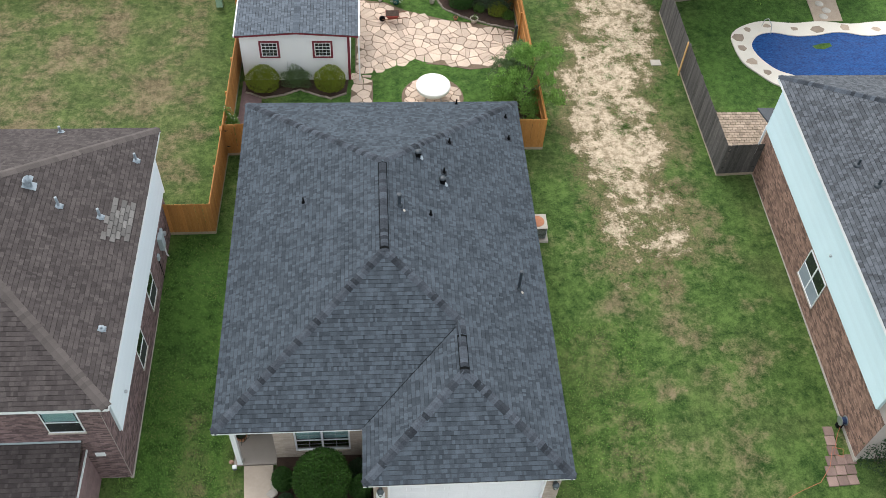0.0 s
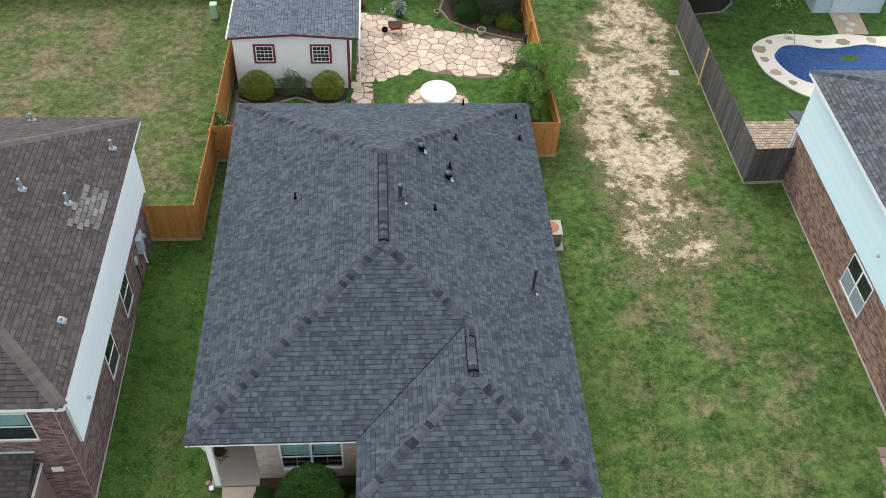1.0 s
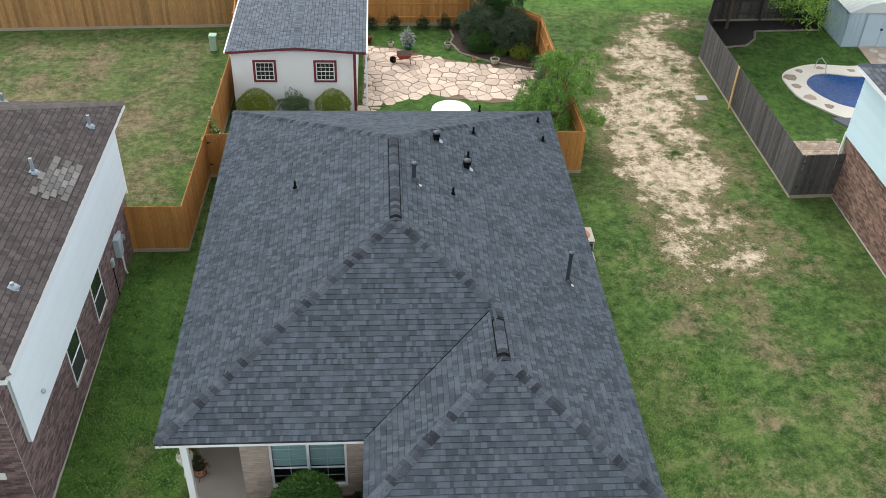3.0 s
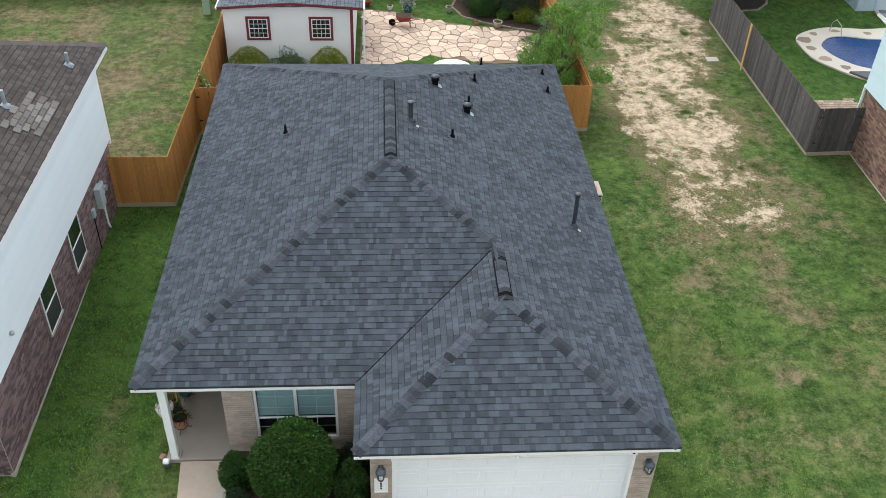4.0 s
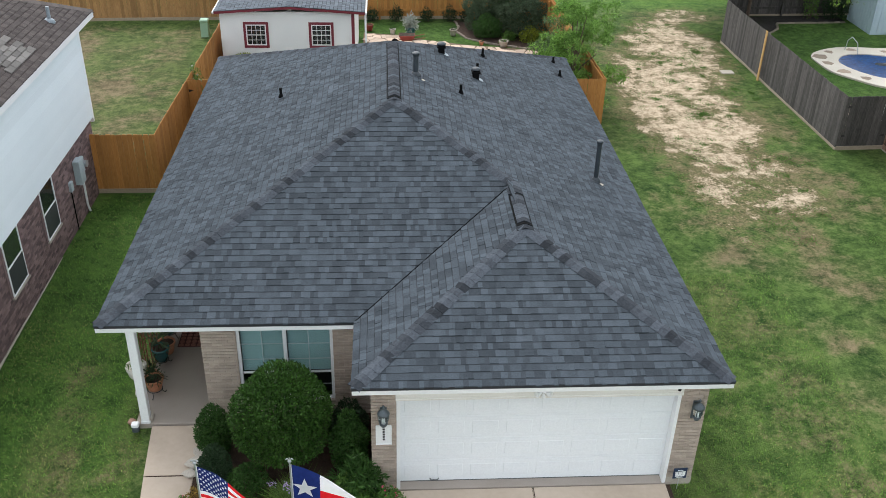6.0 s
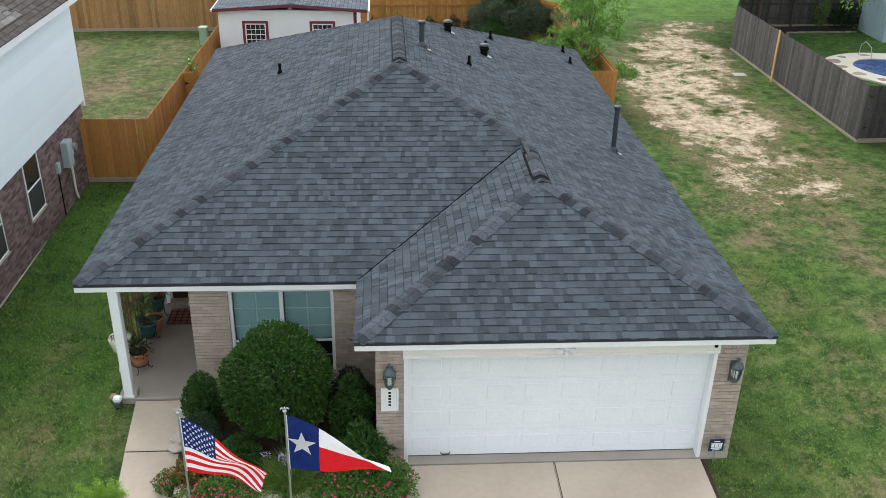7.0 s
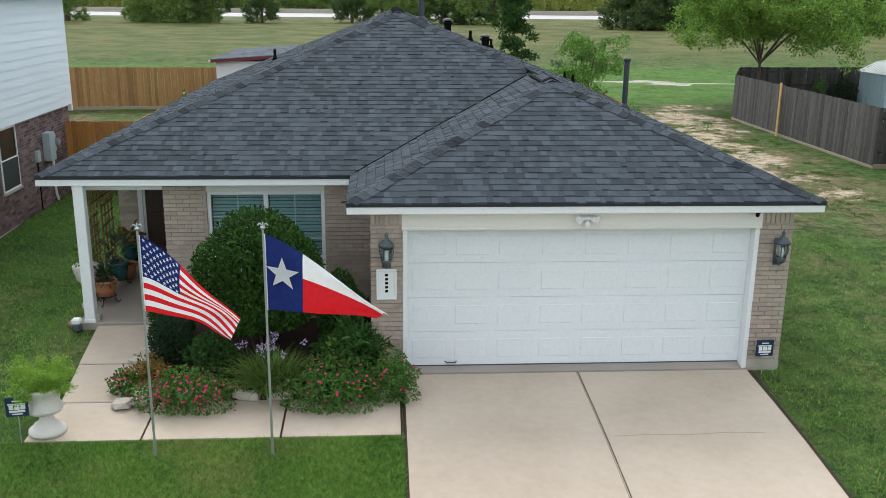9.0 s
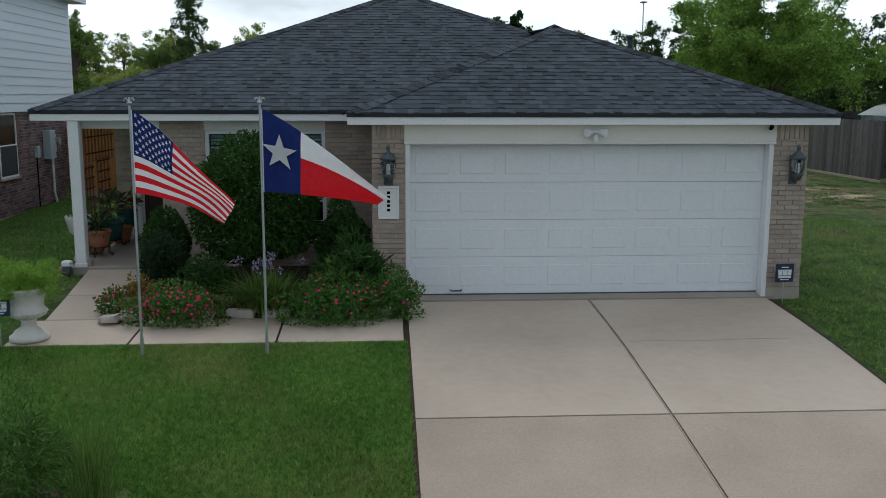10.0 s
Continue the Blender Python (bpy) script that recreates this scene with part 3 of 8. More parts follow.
def tree_mesh(kind, height, spread, seed, count, size, material, low=0.3, wide=0.55, girth=0.028, bark=None, inner=0):
    """Trunk with limbs, and a crown of clumps with gaps; returns two meshes."""
    rng = np.random.default_rng(seed)
    bm = bmesh.new()
    blobs = []
    if kind == "pine":
        if low < 0.2:
            for q in range(16):
                a, rr_ = q * 2.4, spread * rng.uniform(0.2, 0.8)
                blobs.append(((rr_ * math.cos(a), rr_ * math.sin(a), height * rng.uniform(low, 0.36)), tuple(spread * rng.uniform(0.28, 0.4) * np.array([1, 1, 0.8]))))
        rod(bm, (0, 0, -0.2), (0.1, 0, height * 0.97), height * 0.02, 0.03, 8)
        for k in range(26):
            h = height * (0.34 + 0.64 * k / 26)
            a, reach = k * 2.4 + rng.uniform(-0.4, 0.4), spread * (1.06 - 0.9 * ((k / 26) ** 1.3)) * rng.uniform(0.55, 1.1)
            e = (reach * math.cos(a), reach * math.sin(a), h + 0.12 * reach)
            rod(bm, (0, 0, h - 0.2), e, 0.05, 0.015, 5)
            blobs.append(((e[0] * 0.75, e[1] * 0.75, e[2]), (0.45 * spread * rng.uniform(0.6, 1), 0.45 * spread * rng.uniform(0.6, 1), 0.2 * spread + 0.3)))
        blobs.append(((0, 0, height), (0.3, 0.3, 0.5)))
    elif kind == "column":
        rod(bm, (0, 0, -0.2), (0, 0, height * 0.9), 0.07, 0.02, 7)
        for k in range(16):
            h = height * (0.1 + 0.86 * k / 15)
            w = spread * math.sin(math.pi * min(0.97, 0.16 + 0.82 * k / 15)) ** 0.6
            a = k * 2.4
            blobs.append(((0.3 * w * math.cos(a), 0.3 * w * math.sin(a), h), (0.75 * w, 0.75 * w, height * 0.07)))
    else:
        fork = height * 0.28
        rod(bm, (0, 0, -0.2), (0.05, 0, fork), height * girth, height * girth * 0.7, 9)
        for k in range(9):
            a, up = k * 2.4 + rng.uniform(-0.3, 0.3), rng.uniform(0.45, 0.98)
            reach = spread * rng.uniform(0.45, 0.85) * math.sqrt(max(0.15, 1.08 - up))
            e = Vector((reach * math.cos(a), reach * math.sin(a), height * up))
            mid = Vector((e.x * 0.4, e.y * 0.4, fork + (e.z - fork) * 0.5))
            rod(bm, (0.03, 0, fork - 0.1), mid, height * min(0.012, girth * 0.55), height * min(0.008, girth * 0.35), 6)
            rod(bm, mid, e, height * min(0.008, girth * 0.35), 0.012, 5)
            for q in range(4):
                off = Vector(rng.normal(0, 0.24, 3) * spread)
                off.z *= 0.6
                b = e * rng.uniform(0.75, 1.02) + off
                b.z = min(max(b.z, height * low), height * 0.97)
                blobs.append((tuple(b), tuple(spread * rng.uniform(0.16, 0.30) * np.array([1, 1, 0.7]))))
        for q in range(inner):
            a, rr_ = q * 2.4, spread * rng.uniform(0.08, 0.6)
            blobs.append(((rr_ * math.cos(a), rr_ * math.sin(a), height * rng.uniform(max(low, 0.4), 0.9)), tuple(spread * rng.uniform(0.14, 0.24) * np.array([1, 1, 0.7]))))
        if low < 0.2:
            for q in range(26):
                a, rr_ = q * 2.4, spread * rng.uniform(0.25, 0.95)
                blobs.append(((rr_ * math.cos(a), rr_ * math.sin(a), height * rng.uniform(low, 0.4)), tuple(spread * rng.uniform(0.2, 0.3) * np.array([1, 1, 0.8]))))
    fine = []
    for c, r in blobs:
        for _ in range(8):
            d = rng.normal(0, 1, 3)
            d *= rng.uniform(0.45, 1.0) / np.linalg.norm(d)
            fine.append((tuple(np.array(c) + d * np.array(r)), tuple(np.array(r) * rng.uniform(0.26, 0.44))))
    v, f = cloud(fine, count / len(fine), size, seed, wide, 1.0, 0.25, 0.25)
    return mesh_of("trunk", bm, bark or BARK), mesh_np("crown", v, f, material)


def tree(at, meshes, label, group="", turn=0.0, size=1.0, name="tree", category="tree"):
    t = thing(name, label, category, group)
    t.matrix_basis = Matrix.Translation(at) @ Matrix.Rotation(turn, 4, "Z") @ Matrix.Scale(size, 4)
    for n, me in zip(("trunk", "crown"), meshes):
        piece(n, me, t, Matrix.Identity(4))
    return t


GROUND_ROWS = ((-60, -4.2), (-12, -1.45), (-7, -0.93), (-4, -0.56), (-2, -0.36), (-1, -0.29), (0, -0.24), (2, -0.12), (5, -0.06), (10, -0.02), (16, 0.0), (42, 0.0), (60, 0.25), (110, 0.9), (400, 1.0), (4000, 1.0))


def gz(y):
    return float(np.interp(y, [r[0] for r in GROUND_ROWS], [r[1] for r in GROUND_ROWS]))


# ---- ground ----
xs = np.concatenate([[-3000, -800, -300, -120], np.arange(-60, 61, 2.0), [120, 300, 800, 3000]])
ys = np.concatenate([[-300, -60, -30], np.arange(-14, 50, 1.0), np.arange(52, 125, 6.0), [200, 400, 1200, 4000]])
gx, gy = np.meshgrid(xs, ys)
gzz = np.interp(gy, [r[0] for r in GROUND_ROWS], [r[1] for r in GROUND_ROWS])
rr = np.random.default_rng(3)
gzz = gzz + np.where((np.abs(gx) < 60) & (gy > 17) & (gy < 60), rr.normal(0, 0.012, gx.shape), 0)
nx, ny = len(xs), len(ys)
idx = np.arange(nx * ny).reshape(ny, nx)
quads = np.stack([idx[:-1, :-1], idx[:-1, 1:], idx[1:, 1:], idx[1:, :-1]], -1).reshape(-1, 4)
ground = new("ground", mesh_np("ground", np.stack([gx, gy, gzz], -1).reshape(-1, 3), quads, GROUND))
tagged(ground, "mown green lawn with straw patches and bare sandy soil", "ground", kind="structure")


def drive_top(x, y):
    return gz(y) + 0.025


def paved(name, outlines, material, label, category, top=drive_top, thick=0.12, piece_name="concrete_panel", bevel=0.012):
    t = thing(name, label, category, kind="structure")
    for o in outlines:
        part(piece_name, slab(bmesh.new(), o, top, thick, bevel), material, t)
    return t


def strip(x0, x1, ys_):
    """Outline of a panel that follows the sloping ground."""
    return [(x0, y) for y in ys_[::-1]] + [(x1, y) for y in ys_]


def panel_grid(name, x0, x1, cuts, material, parent):
    """A concrete panel cut along y so that it follows the slope, as one mesh."""
    bm = bmesh.new()
    up = [[bm.verts.new((x, y, drive_top(x, y) - d)) for x in (x0, x1)] for y in cuts for d in (0.0,)]
    lo = [[bm.verts.new((x, y, drive_top(x, y) - 0.13)) for x in (x0, x1)] for y in cuts]
    for a, b, c, d in zip(up, up[1:], lo, lo[1:]):
        bm.faces.new((a[0], a[1], b[1], b[0]))
        bm.faces.new((c[1], c[0], d[0], d[1]))
        bm.faces.new((a[0], b[0], d[0], c[0]))
        bm.faces.new((a[1], c[1], d[1], b[1]))
    bm.faces.new((up[0][0], lo[0][0], lo[0][1], up[0][1]))
    bm.faces.new((up[-1][0], up[-1][1], lo[-1][1], lo[-1][0]))
    bmesh.ops.recalc_face_normals(bm, faces=bm.faces)
    return part(name, bm, material, parent)


driveway = thing("driveway", "pinkish beige concrete driveway in panels with dark joints", "driveway", kind="structure")
for x0, x1 in ((-0.045, 2.425), (2.462, 4.93)):
    for cuts in ((-3.755, -3.0, -2.0, -1.0, -0.03), (-8.2, -7.0, -5.0, -4.0, -3.785), (-12.5, -12.0, -10.0, -8.23)):
        panel_grid("concrete_panel", x0, x1, cuts, CONCRETE if cuts[0] > -4 else CONCRETE_OLD, driveway)
part("joint_strip", slab(bmesh.new(), [(2.431, -12.0), (2.449, -12.0), (2.449, -7), (2.449, -4), (2.449, -2), (2.449, -1), (2.449, -0.05), (2.431, -0.05), (2.431, -1), (2.431, -2), (2.431, -4), (2.431, -7)], lambda x, y: gz(y) + 0.020, 0.03), KICK, driveway, "weathered wooden joint strip")
part("joint_filler", slab(bmesh.new(), [(-0.085, -12.0), (4.99, -12.0), (4.99, -7), (4.99, -4), (4.99, -2), (5.0, -1), (5.02, -0.03), (-0.085, -0.03), (-0.085, -1), (-0.085, -2), (-0.085, -4), (-0.085, -7)], lambda x, y: gz(y) + 0.010, 0.05), MULCH, driveway)

crack = bmesh.new()
slab(crack, [(2.55, -1.80), (3.0, -1.775), (3.5, -1.80), (4.05, -1.76), (4.5, -1.79), (4.5, -1.796), (4.05, -1.768), (3.5, -1.808), (3.0, -1.783), (2.55, -1.808)], lambda x, y: gz(y) + 0.0272, 0.004)
part("hairline_crack", crack, CONCRETE_OLD, driveway, "brown hairline crack")
walkway = thing("walkway", "pinkish beige concrete front walk with dark joints", "walkway", kind="structure")
for x0, x1, cuts in ((-4.72, -3.335, (-1.66, -1.0, -0.71)), (-3.305, -1.63, (-1.66, -1.0, -0.71)), (-1.60, -0.12, (-1.66, -1.0, -0.71))):
    panel_grid("concrete_panel", x0, x1, cuts, CONCRETE, walkway)
# the stretch up to the porch narrows towards the corner
for outline in ([(-4.60, -0.68), (-3.80, -0.68), (-3.80, 0.46), (-4.715, 0.46)], [(-4.72, 0.49), (-3.80, 0.49), (-3.83, 1.70), (-4.80, 1.70)]):
    part("concrete_panel", slab(bmesh.new(), outline, lambda x, y: drive_top(x, y) + max(0.0, y - 0.47) * 0.05, 0.14, 0.01), CONCRETE, walkway)
part("joint_filler", slab(bmesh.new(), [(-4.70, -1.64), (-0.10, -1.64), (-0.10, -0.72), (-3.82, -0.72), (-3.84, 1.72), (-4.77, 1.72), (-4.60, -0.66)], lambda x, y: gz(y) + 0.008, 0.05), MULCH, walkway)

bed = solo("flower_bed", slab(bmesh.new(), [(-3.78, -0.70), (-0.12, -0.70), (-0.12, 0.0), (-0.47, 0.02), (-0.47, 1.97), (-3.72, 1.97), (-3.70, 1.65), (-3.80, 1.6)], lambda x, y: gz(y) + 0.05, 0.15), MULCH, "dark brown mulch bed before the house front", "flower bed", kind="structure")


# ---- the shingled house ----
XL, XR, YF, YG, YB, XV = -5.53, 5.74, 1.71, -0.20, 16.66, -0.82
ZE, PITCH = 2.315, 0.409
XC, XG = 0.0, 2.44
COURSE = 0.142


def roof_slopes(parent, slopes, ze, pitch, material, near=None, near_material=None, course=COURSE, seed=1, name="shingle", band=None):
    """Rows of laminated shingle tabs on slopes; each slope: start and direction of its eave, way up, bounds along the eave by run, and its whole run."""
    rng = np.random.default_rng(seed)
    vs, fs, o, made = [], [], 0, 0
    shared = {}
    for at, eave, inward, lo, hi, run_max, *own in slopes:
        rise = own[0] if own else pitch
        at, eave, inward = np.array(at), np.array(eave), np.array(inward)
        flip = np.cross(np.append(eave, 0), np.append(inward, 0))[2] < 0
        step = course / math.sqrt(1 + rise * rise)
        r = 0.0
        while r < run_max - 0.01:
            r1 = min(r + step * 1.25, run_max)
            u = lo(r) - rng.uniform(0, 0.3)
            end = max(hi(r), hi(r1))
            while u < end:
                w = float(rng.choice([0.065, 0.085, 0.11, 0.14, 0.18])) * rng.uniform(0.85, 1.15)
                t = float(rng.choice([-0.001, 0.0, 0.005, 0.010]))
                drop = float(rng.choice([0, 0, 0.006]))
                a0, b0, a1, b1 = max(u, lo(r)), min(u + w, hi(r)), max(u, lo(r1)), min(u + w, hi(r1))
                u += w
                if b0 - a0 < 0.02:
                    if b1 - a1 < 0.02 or r1 - r < 0.05:
                        continue
                    a0, b0 = max(a1, hi(r)) - 0.003, max(a1, hi(r))
                if b1 <= a1:
                    a1 = b1 = min(max((a0 + b0) / 2, lo(r1)), hi(r1))
                    b1 += 0.002
                q = []
                # the upper part of each tab carries a darker granule band that also paints in the butt shade
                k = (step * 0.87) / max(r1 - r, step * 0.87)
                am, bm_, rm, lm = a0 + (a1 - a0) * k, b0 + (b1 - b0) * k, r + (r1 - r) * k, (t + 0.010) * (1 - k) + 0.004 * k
                for uu, run, lift in ((a0, r - drop, t + 0.010), (b0, r - drop, t + 0.010), (b1, r1, 0.004), (a1, r1, 0.004), (a0, r - drop, -0.01), (b0, r - drop, -0.01), (b1, r1, -0.012), (a1, r1, -0.012), (am, rm, lm), (bm_, rm, lm)):
                    p = at + eave * uu + inward * run
                    q.append((p[0], p[1], ze + rise * run + lift))
                f = [(0, 1, 9, 8), (8, 9, 2, 3), (0, 4, 5, 1), (1, 5, 6, 2), (3, 7, 4, 0)]
                if flip:
                    f = [k[::-1] for k in f]
                if near and made < 300 and near(q[0]):
                    made += 1
                    me = bpy.data.meshes.new("shingle")
                    c = np.mean(q, 0)
                    me.from_pydata([tuple(np.array(p) - c) for p in q], [], f)
                    me.materials.append(near_material)
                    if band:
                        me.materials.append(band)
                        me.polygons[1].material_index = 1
                    piece(name, me, parent, Matrix.Translation(c))
                else:
                    vs += q
                    fs += [tuple(i + o for i in k) for k in f]
                    o += 10
            r += step
    rows = new("shingle_field", mesh_np("shingle_field", vs, fs, material))
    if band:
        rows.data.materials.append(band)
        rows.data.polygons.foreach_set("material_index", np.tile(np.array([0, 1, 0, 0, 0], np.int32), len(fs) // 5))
    rows.parent = parent
    tagged(rows, kind="stuff")


def cap_mesh(name, half, pitch_side, length, thick, material):
    """One bent cap shingle, lying along +y, its ridge on the axis."""
    bm = bmesh.new()
    d = half * pitch_side
    pts = [(-half, -d), (-half * 0.35, -d * 0.28), (0, 0.004), (half * 0.35, -d * 0.28), (half, -d)]
    rows = []
    for y, lift in ((0, thick), (length, 0.0)):
        rows.append([bm.verts.new((x, y, z + lift)) for x, z in pts])
    low = [bm.verts.new((x, 0, z - 0.016)) for x, z in pts]
    for i in range(4):
        bm.faces.new((rows[0][i], rows[0][i + 1], rows[1][i + 1], rows[1][i]))
        bm.faces.new((low[i], low[i + 1], rows[0][i + 1], rows[0][i]))
    return mesh_of(name, bm, material)


def caps(parent, p0, p1, half, side, material, rng, lift=0.022, exposure=0.15):
    """Cap shingles from p0 up to p1, each lapping the one below it."""
    p0, p1 = Vector(p0), Vector(p1)
    d = (p1 - p0).normalized()
    p0 = p0 + d * 0.05
    right = d.cross(Vector((0, 0, 1))).normalized()
    m3 = Matrix((right, d, right.cross(d))).transposed().to_4x4()
    meshes = [cap_mesh("cap_shingle", half * k, side, exposure * 1.5, 0.006 + 0.001 * i, material) for i, k in enumerate((0.99, 1.0, 1.01))]
    n = int((p1 - p0).length / exposure)
    for i in range(n):
        piece("cap_shingle", meshes[int(rng.integers(3))], parent, Matrix.Translation(p0 + d * (i * exposure) + Vector((0, 0, lift))) @ m3)


house = thing("house", "tan brick one-storey house with a new slate-grey hip roof", "house")
roof = thing("roof", "slate-grey laminated shingle hip roof", "")
del roof["label"]
roof.parent = house


def deck(faces, parent, material=ROOF_DECK, down=0.012):
    bm = bmesh.new()
    for f in faces:
        bm.faces.new([bm.verts.new((x, y, z - down)) for x, y, z in f])
    return part("roof_deck", bm, material, parent)


# the hip ends rise a little steeper than the sides
FR, BR, GR = 5.36, 5.5, 3.11
HL, HR, ZR = XC - XL, XR - XC, 4.62
PL, PR, PF = (ZR - ZE) / HL, (ZR - ZE) / HR, (ZR - ZE) / FR
GL, GW = XG - XV, XR - XG
ZG = ZE + PR * GW
GJ = (ZG - ZE) / PF
A_F, A_B, A_G, A_J = (XC, YF + FR, ZR), (XC, YB - BR, ZR), (XG, YG + GR, ZG), (XG, YF + GJ, ZG)
deck([[(XL, YF, ZE), (XV, YF, ZE), A_J, A_F], [(XL, YB, ZE), (XL, YF, ZE), A_F, A_B], [(XR, YB, ZE), (XL, YB, ZE), A_B], [(XV, YG, ZE), (XR, YG, ZE), A_G], [(XV, YF, ZE), (XV, YG, ZE), A_G, A_J], [(XR, YG, ZE), (XR, YB, ZE), A_B, A_F, A_J, A_G]], roof)
SLOPES = [
    ((XV, YG), (1, 0), (0, 1), lambda r: r * GL / GR, lambda r: XR - XV - r * GW / GR, GR, (ZG - ZE) / GR),
    ((XV, YG), (0, 1), (1, 0), lambda r: r * GR / GL, lambda r: YF - YG + r * GJ / GL + min(0.2, (GL - r) / 2), GL, (ZG - ZE) / GL),
    ((XL, YF), (1, 0), (0, 1), lambda r: r * HL / FR, lambda r: (XV - XL + min(r * GL / GJ + 0.2, GL)) if r < GJ else (XR - XL - r * HR / FR), FR, PF),
    ((XL, YF), (0, 1), (1, 0), lambda r: r * FR / HL, lambda r: YB - YF - r * BR / HL, HL, PL),
    ((XR, YG), (0, 1), (-1, 0), lambda r: r * GR / GW if r < GW else r * FR / HR + YF - YG, lambda r: YB - YG - r * BR / HR, HR, PR),
    ((XL, YB), (1, 0), (0, -1), lambda r: r * HL / BR, lambda r: XR - XL - r * HR / BR, BR, (ZR - ZE) / BR),
]
roof_slopes(roof, SLOPES, ZE, PITCH, SHINGLE_1, lambda p: p[1] < 1.6 and p[1] < YG + 0.06 + (p[2] - ZE) / PITCH, SHINGLE_2, band=SHINGLE_SHADE_BAND)
rng = np.random.default_rng(5)
HIP = PITCH / math.sqrt(2) * 1.0
for p0, p1 in (((XL, YF, ZE), A_F), ((XL, YB, ZE), A_B), ((XR, YB, ZE), A_B), (A_J, A_F), ((XV, YG, ZE), A_G), ((XR, YG, ZE), A_G)):
    caps(roof, p0, p1, 0.152, HIP * 0.97, SHINGLE_CAP, rng, 0.012)
valley = bmesh.new()
tube(valley, [(XV + 0.02, YF + 0.02, ZE + 0.022), (A_J[0], A_J[1], A_J[2] + 0.018)], 0.009, 5)
part("valley_cut", valley, BLACK, roof, "dark cut line along the valley")
# raised ridge vents, closed with caps; black edges widened to paint in the shade gap
for x, y0, y1, z in ((XC, A_F[1] + 0.05, A_B[1] - 0.1, ZR), (XG, A_G[1] + 0.08, A_G[1] + 1.36, ZG)):
    bm = bmesh.new()
    for s in (-1, 1):
        p = [(x, z + 0.045), (x + s * 0.155, z + 0.045 - 0.155 * PITCH), (x + s * 0.155, z - 0.155 * PITCH), (x, z + 0.0)]
        rows = [[bm.verts.new((a, y, b)) for a, b in p] for y in (y0, y1)]
        for i in range(4):
            bm.faces.new((rows[0][i], rows[0][(i + 1) % 4], rows[1][(i + 1) % 4], rows[1][i]))
        bm.faces.new(rows[0])
        bm.faces.new(rows[1])
    bmesh.ops.recalc_face_normals(bm, faces=bm.faces)
    part("ridge_vent", bm, BLACK, roof, "black-edged ridge vent under cap shingles")
    caps(roof, (x, y0 + 0.03, z + 0.047), (x, y1 - 0.04, z + 0.047), 0.132, PITCH, SHINGLE_CAP, rng, 0.004)
caps(roof, (XG, A_G[1] + 1.38, ZG), (XG, A_J[1] + 0.1, ZG), 0.155, PITCH, SHINGLE_CAP, rng)
caps(roof, (XC, A_F[1] - 0.12, ZR - 0.01), (XC, A_F[1] + 0.08, ZR + 0.01), 0.17, PITCH, SHINGLE_CAP, rng)
caps(roof, (XG, A_G[1] - 0.12, ZG - 0.01), (XG, A_G[1] + 0.1, ZG + 0.01), 0.17, PITCH, SHINGLE_CAP, rng)

# fascia boards, drip edge and soffit
FT = 0.035
for x0, x1, y0, y1 in ((XL + 0.01, XV - 0.004, YF + 0.01, YF + 0.01 + FT), (XV + 0.01, XR - 0.01, YG + 0.01, YG + 0.01 + FT), (XL + 0.01, XR - 0.01, YB - 0.01 - FT, YB - 0.01), (XL + 0.01, XL + 0.01 + FT, YF + 0.05, YB - 0.05), (XR - 0.01 - FT, XR - 0.01, YG + 0.05, YB - 0.05), (XV + 0.01, XV + 0.01 + FT, YG + 0.05, YF + 0.04)):
    part("fascia", boxed(x0, x1, y0, y1, ZE - 0.150, ZE - 0.048, 0.004), WHITE, roof, "white painted fascia board")
    part("drip_edge", boxed(x0 - 0.006, x1 + 0.006, y0 - 0.012, y1 + 0.012, ZE - 0.050, ZE + 0.004), ROOF_DECK, roof, "dark metal drip edge")
for x0, x1, y0, y1 in ((XL + 0.05, XV, YF + 0.05, 2.3), (XV + 0.05, XR - 0.05, YG + 0.05, 0.3), (XL + 0.05, -3.4, 2.3, 5.3), (XL + 0.05, -5.1, 5.3, 16.5), (5.35, XR - 0.05, 0.3, 16.5), (-5.1, 5.35, 16.2, 16.5), (XV + 0.05, -0.4, 0.3, 2.3)):
    part("soffit", boxed(x0, x1, y0, y1, ZE - 0.150, ZE - 0.135), WHITE, roof)

# roof pipes and vents
def on_right(x):
    return ZE + PR * (XR - x)


def pipe(x, y, z, r, top, material, cap=True):
    t = thing("vent_pipe", "grey painted metal flue pipe on the shingle roof" if r > 0.05 else "small black plumbing vent pipe on the shingle roof", "vent pipe", "roof vents", at=(x, y, z))
    part("pipe", rod(bmesh.new(), (0, 0, -0.06), (0, 0, top - z), r, n=14), material, t)
    bm = lathe(bmesh.new(), [(r * 2.1, -0.05), (r * 2.0, 0.03), (r * 1.25, 0.09), (r * 1.1, 0.10)], 14)
    part("boot", bm, material, t, "flared pipe boot")
    part("flashing", slab(bmesh.new(), [(-0.09 - r, -0.09 - r), (0.09 + r, -0.09 - r), (0.09 + r, 0.09 + r), (-0.09 - r, 0.09 + r)], lambda a, b: 0.022 - PITCH * a * (1 if x > XC else -1), 0.01), SHINGLE_CAP, t)
    if cap:
        part("cap", lathe(bmesh.new(), [(r * 1.35, top - z - 0.02), (r * 1.45, top - z + 0.03), (r * 1.2, top - z + 0.045), (0.005, top - z + 0.05)], 14), PIPE_GREY, t, "dark metal rain cap")
    return t


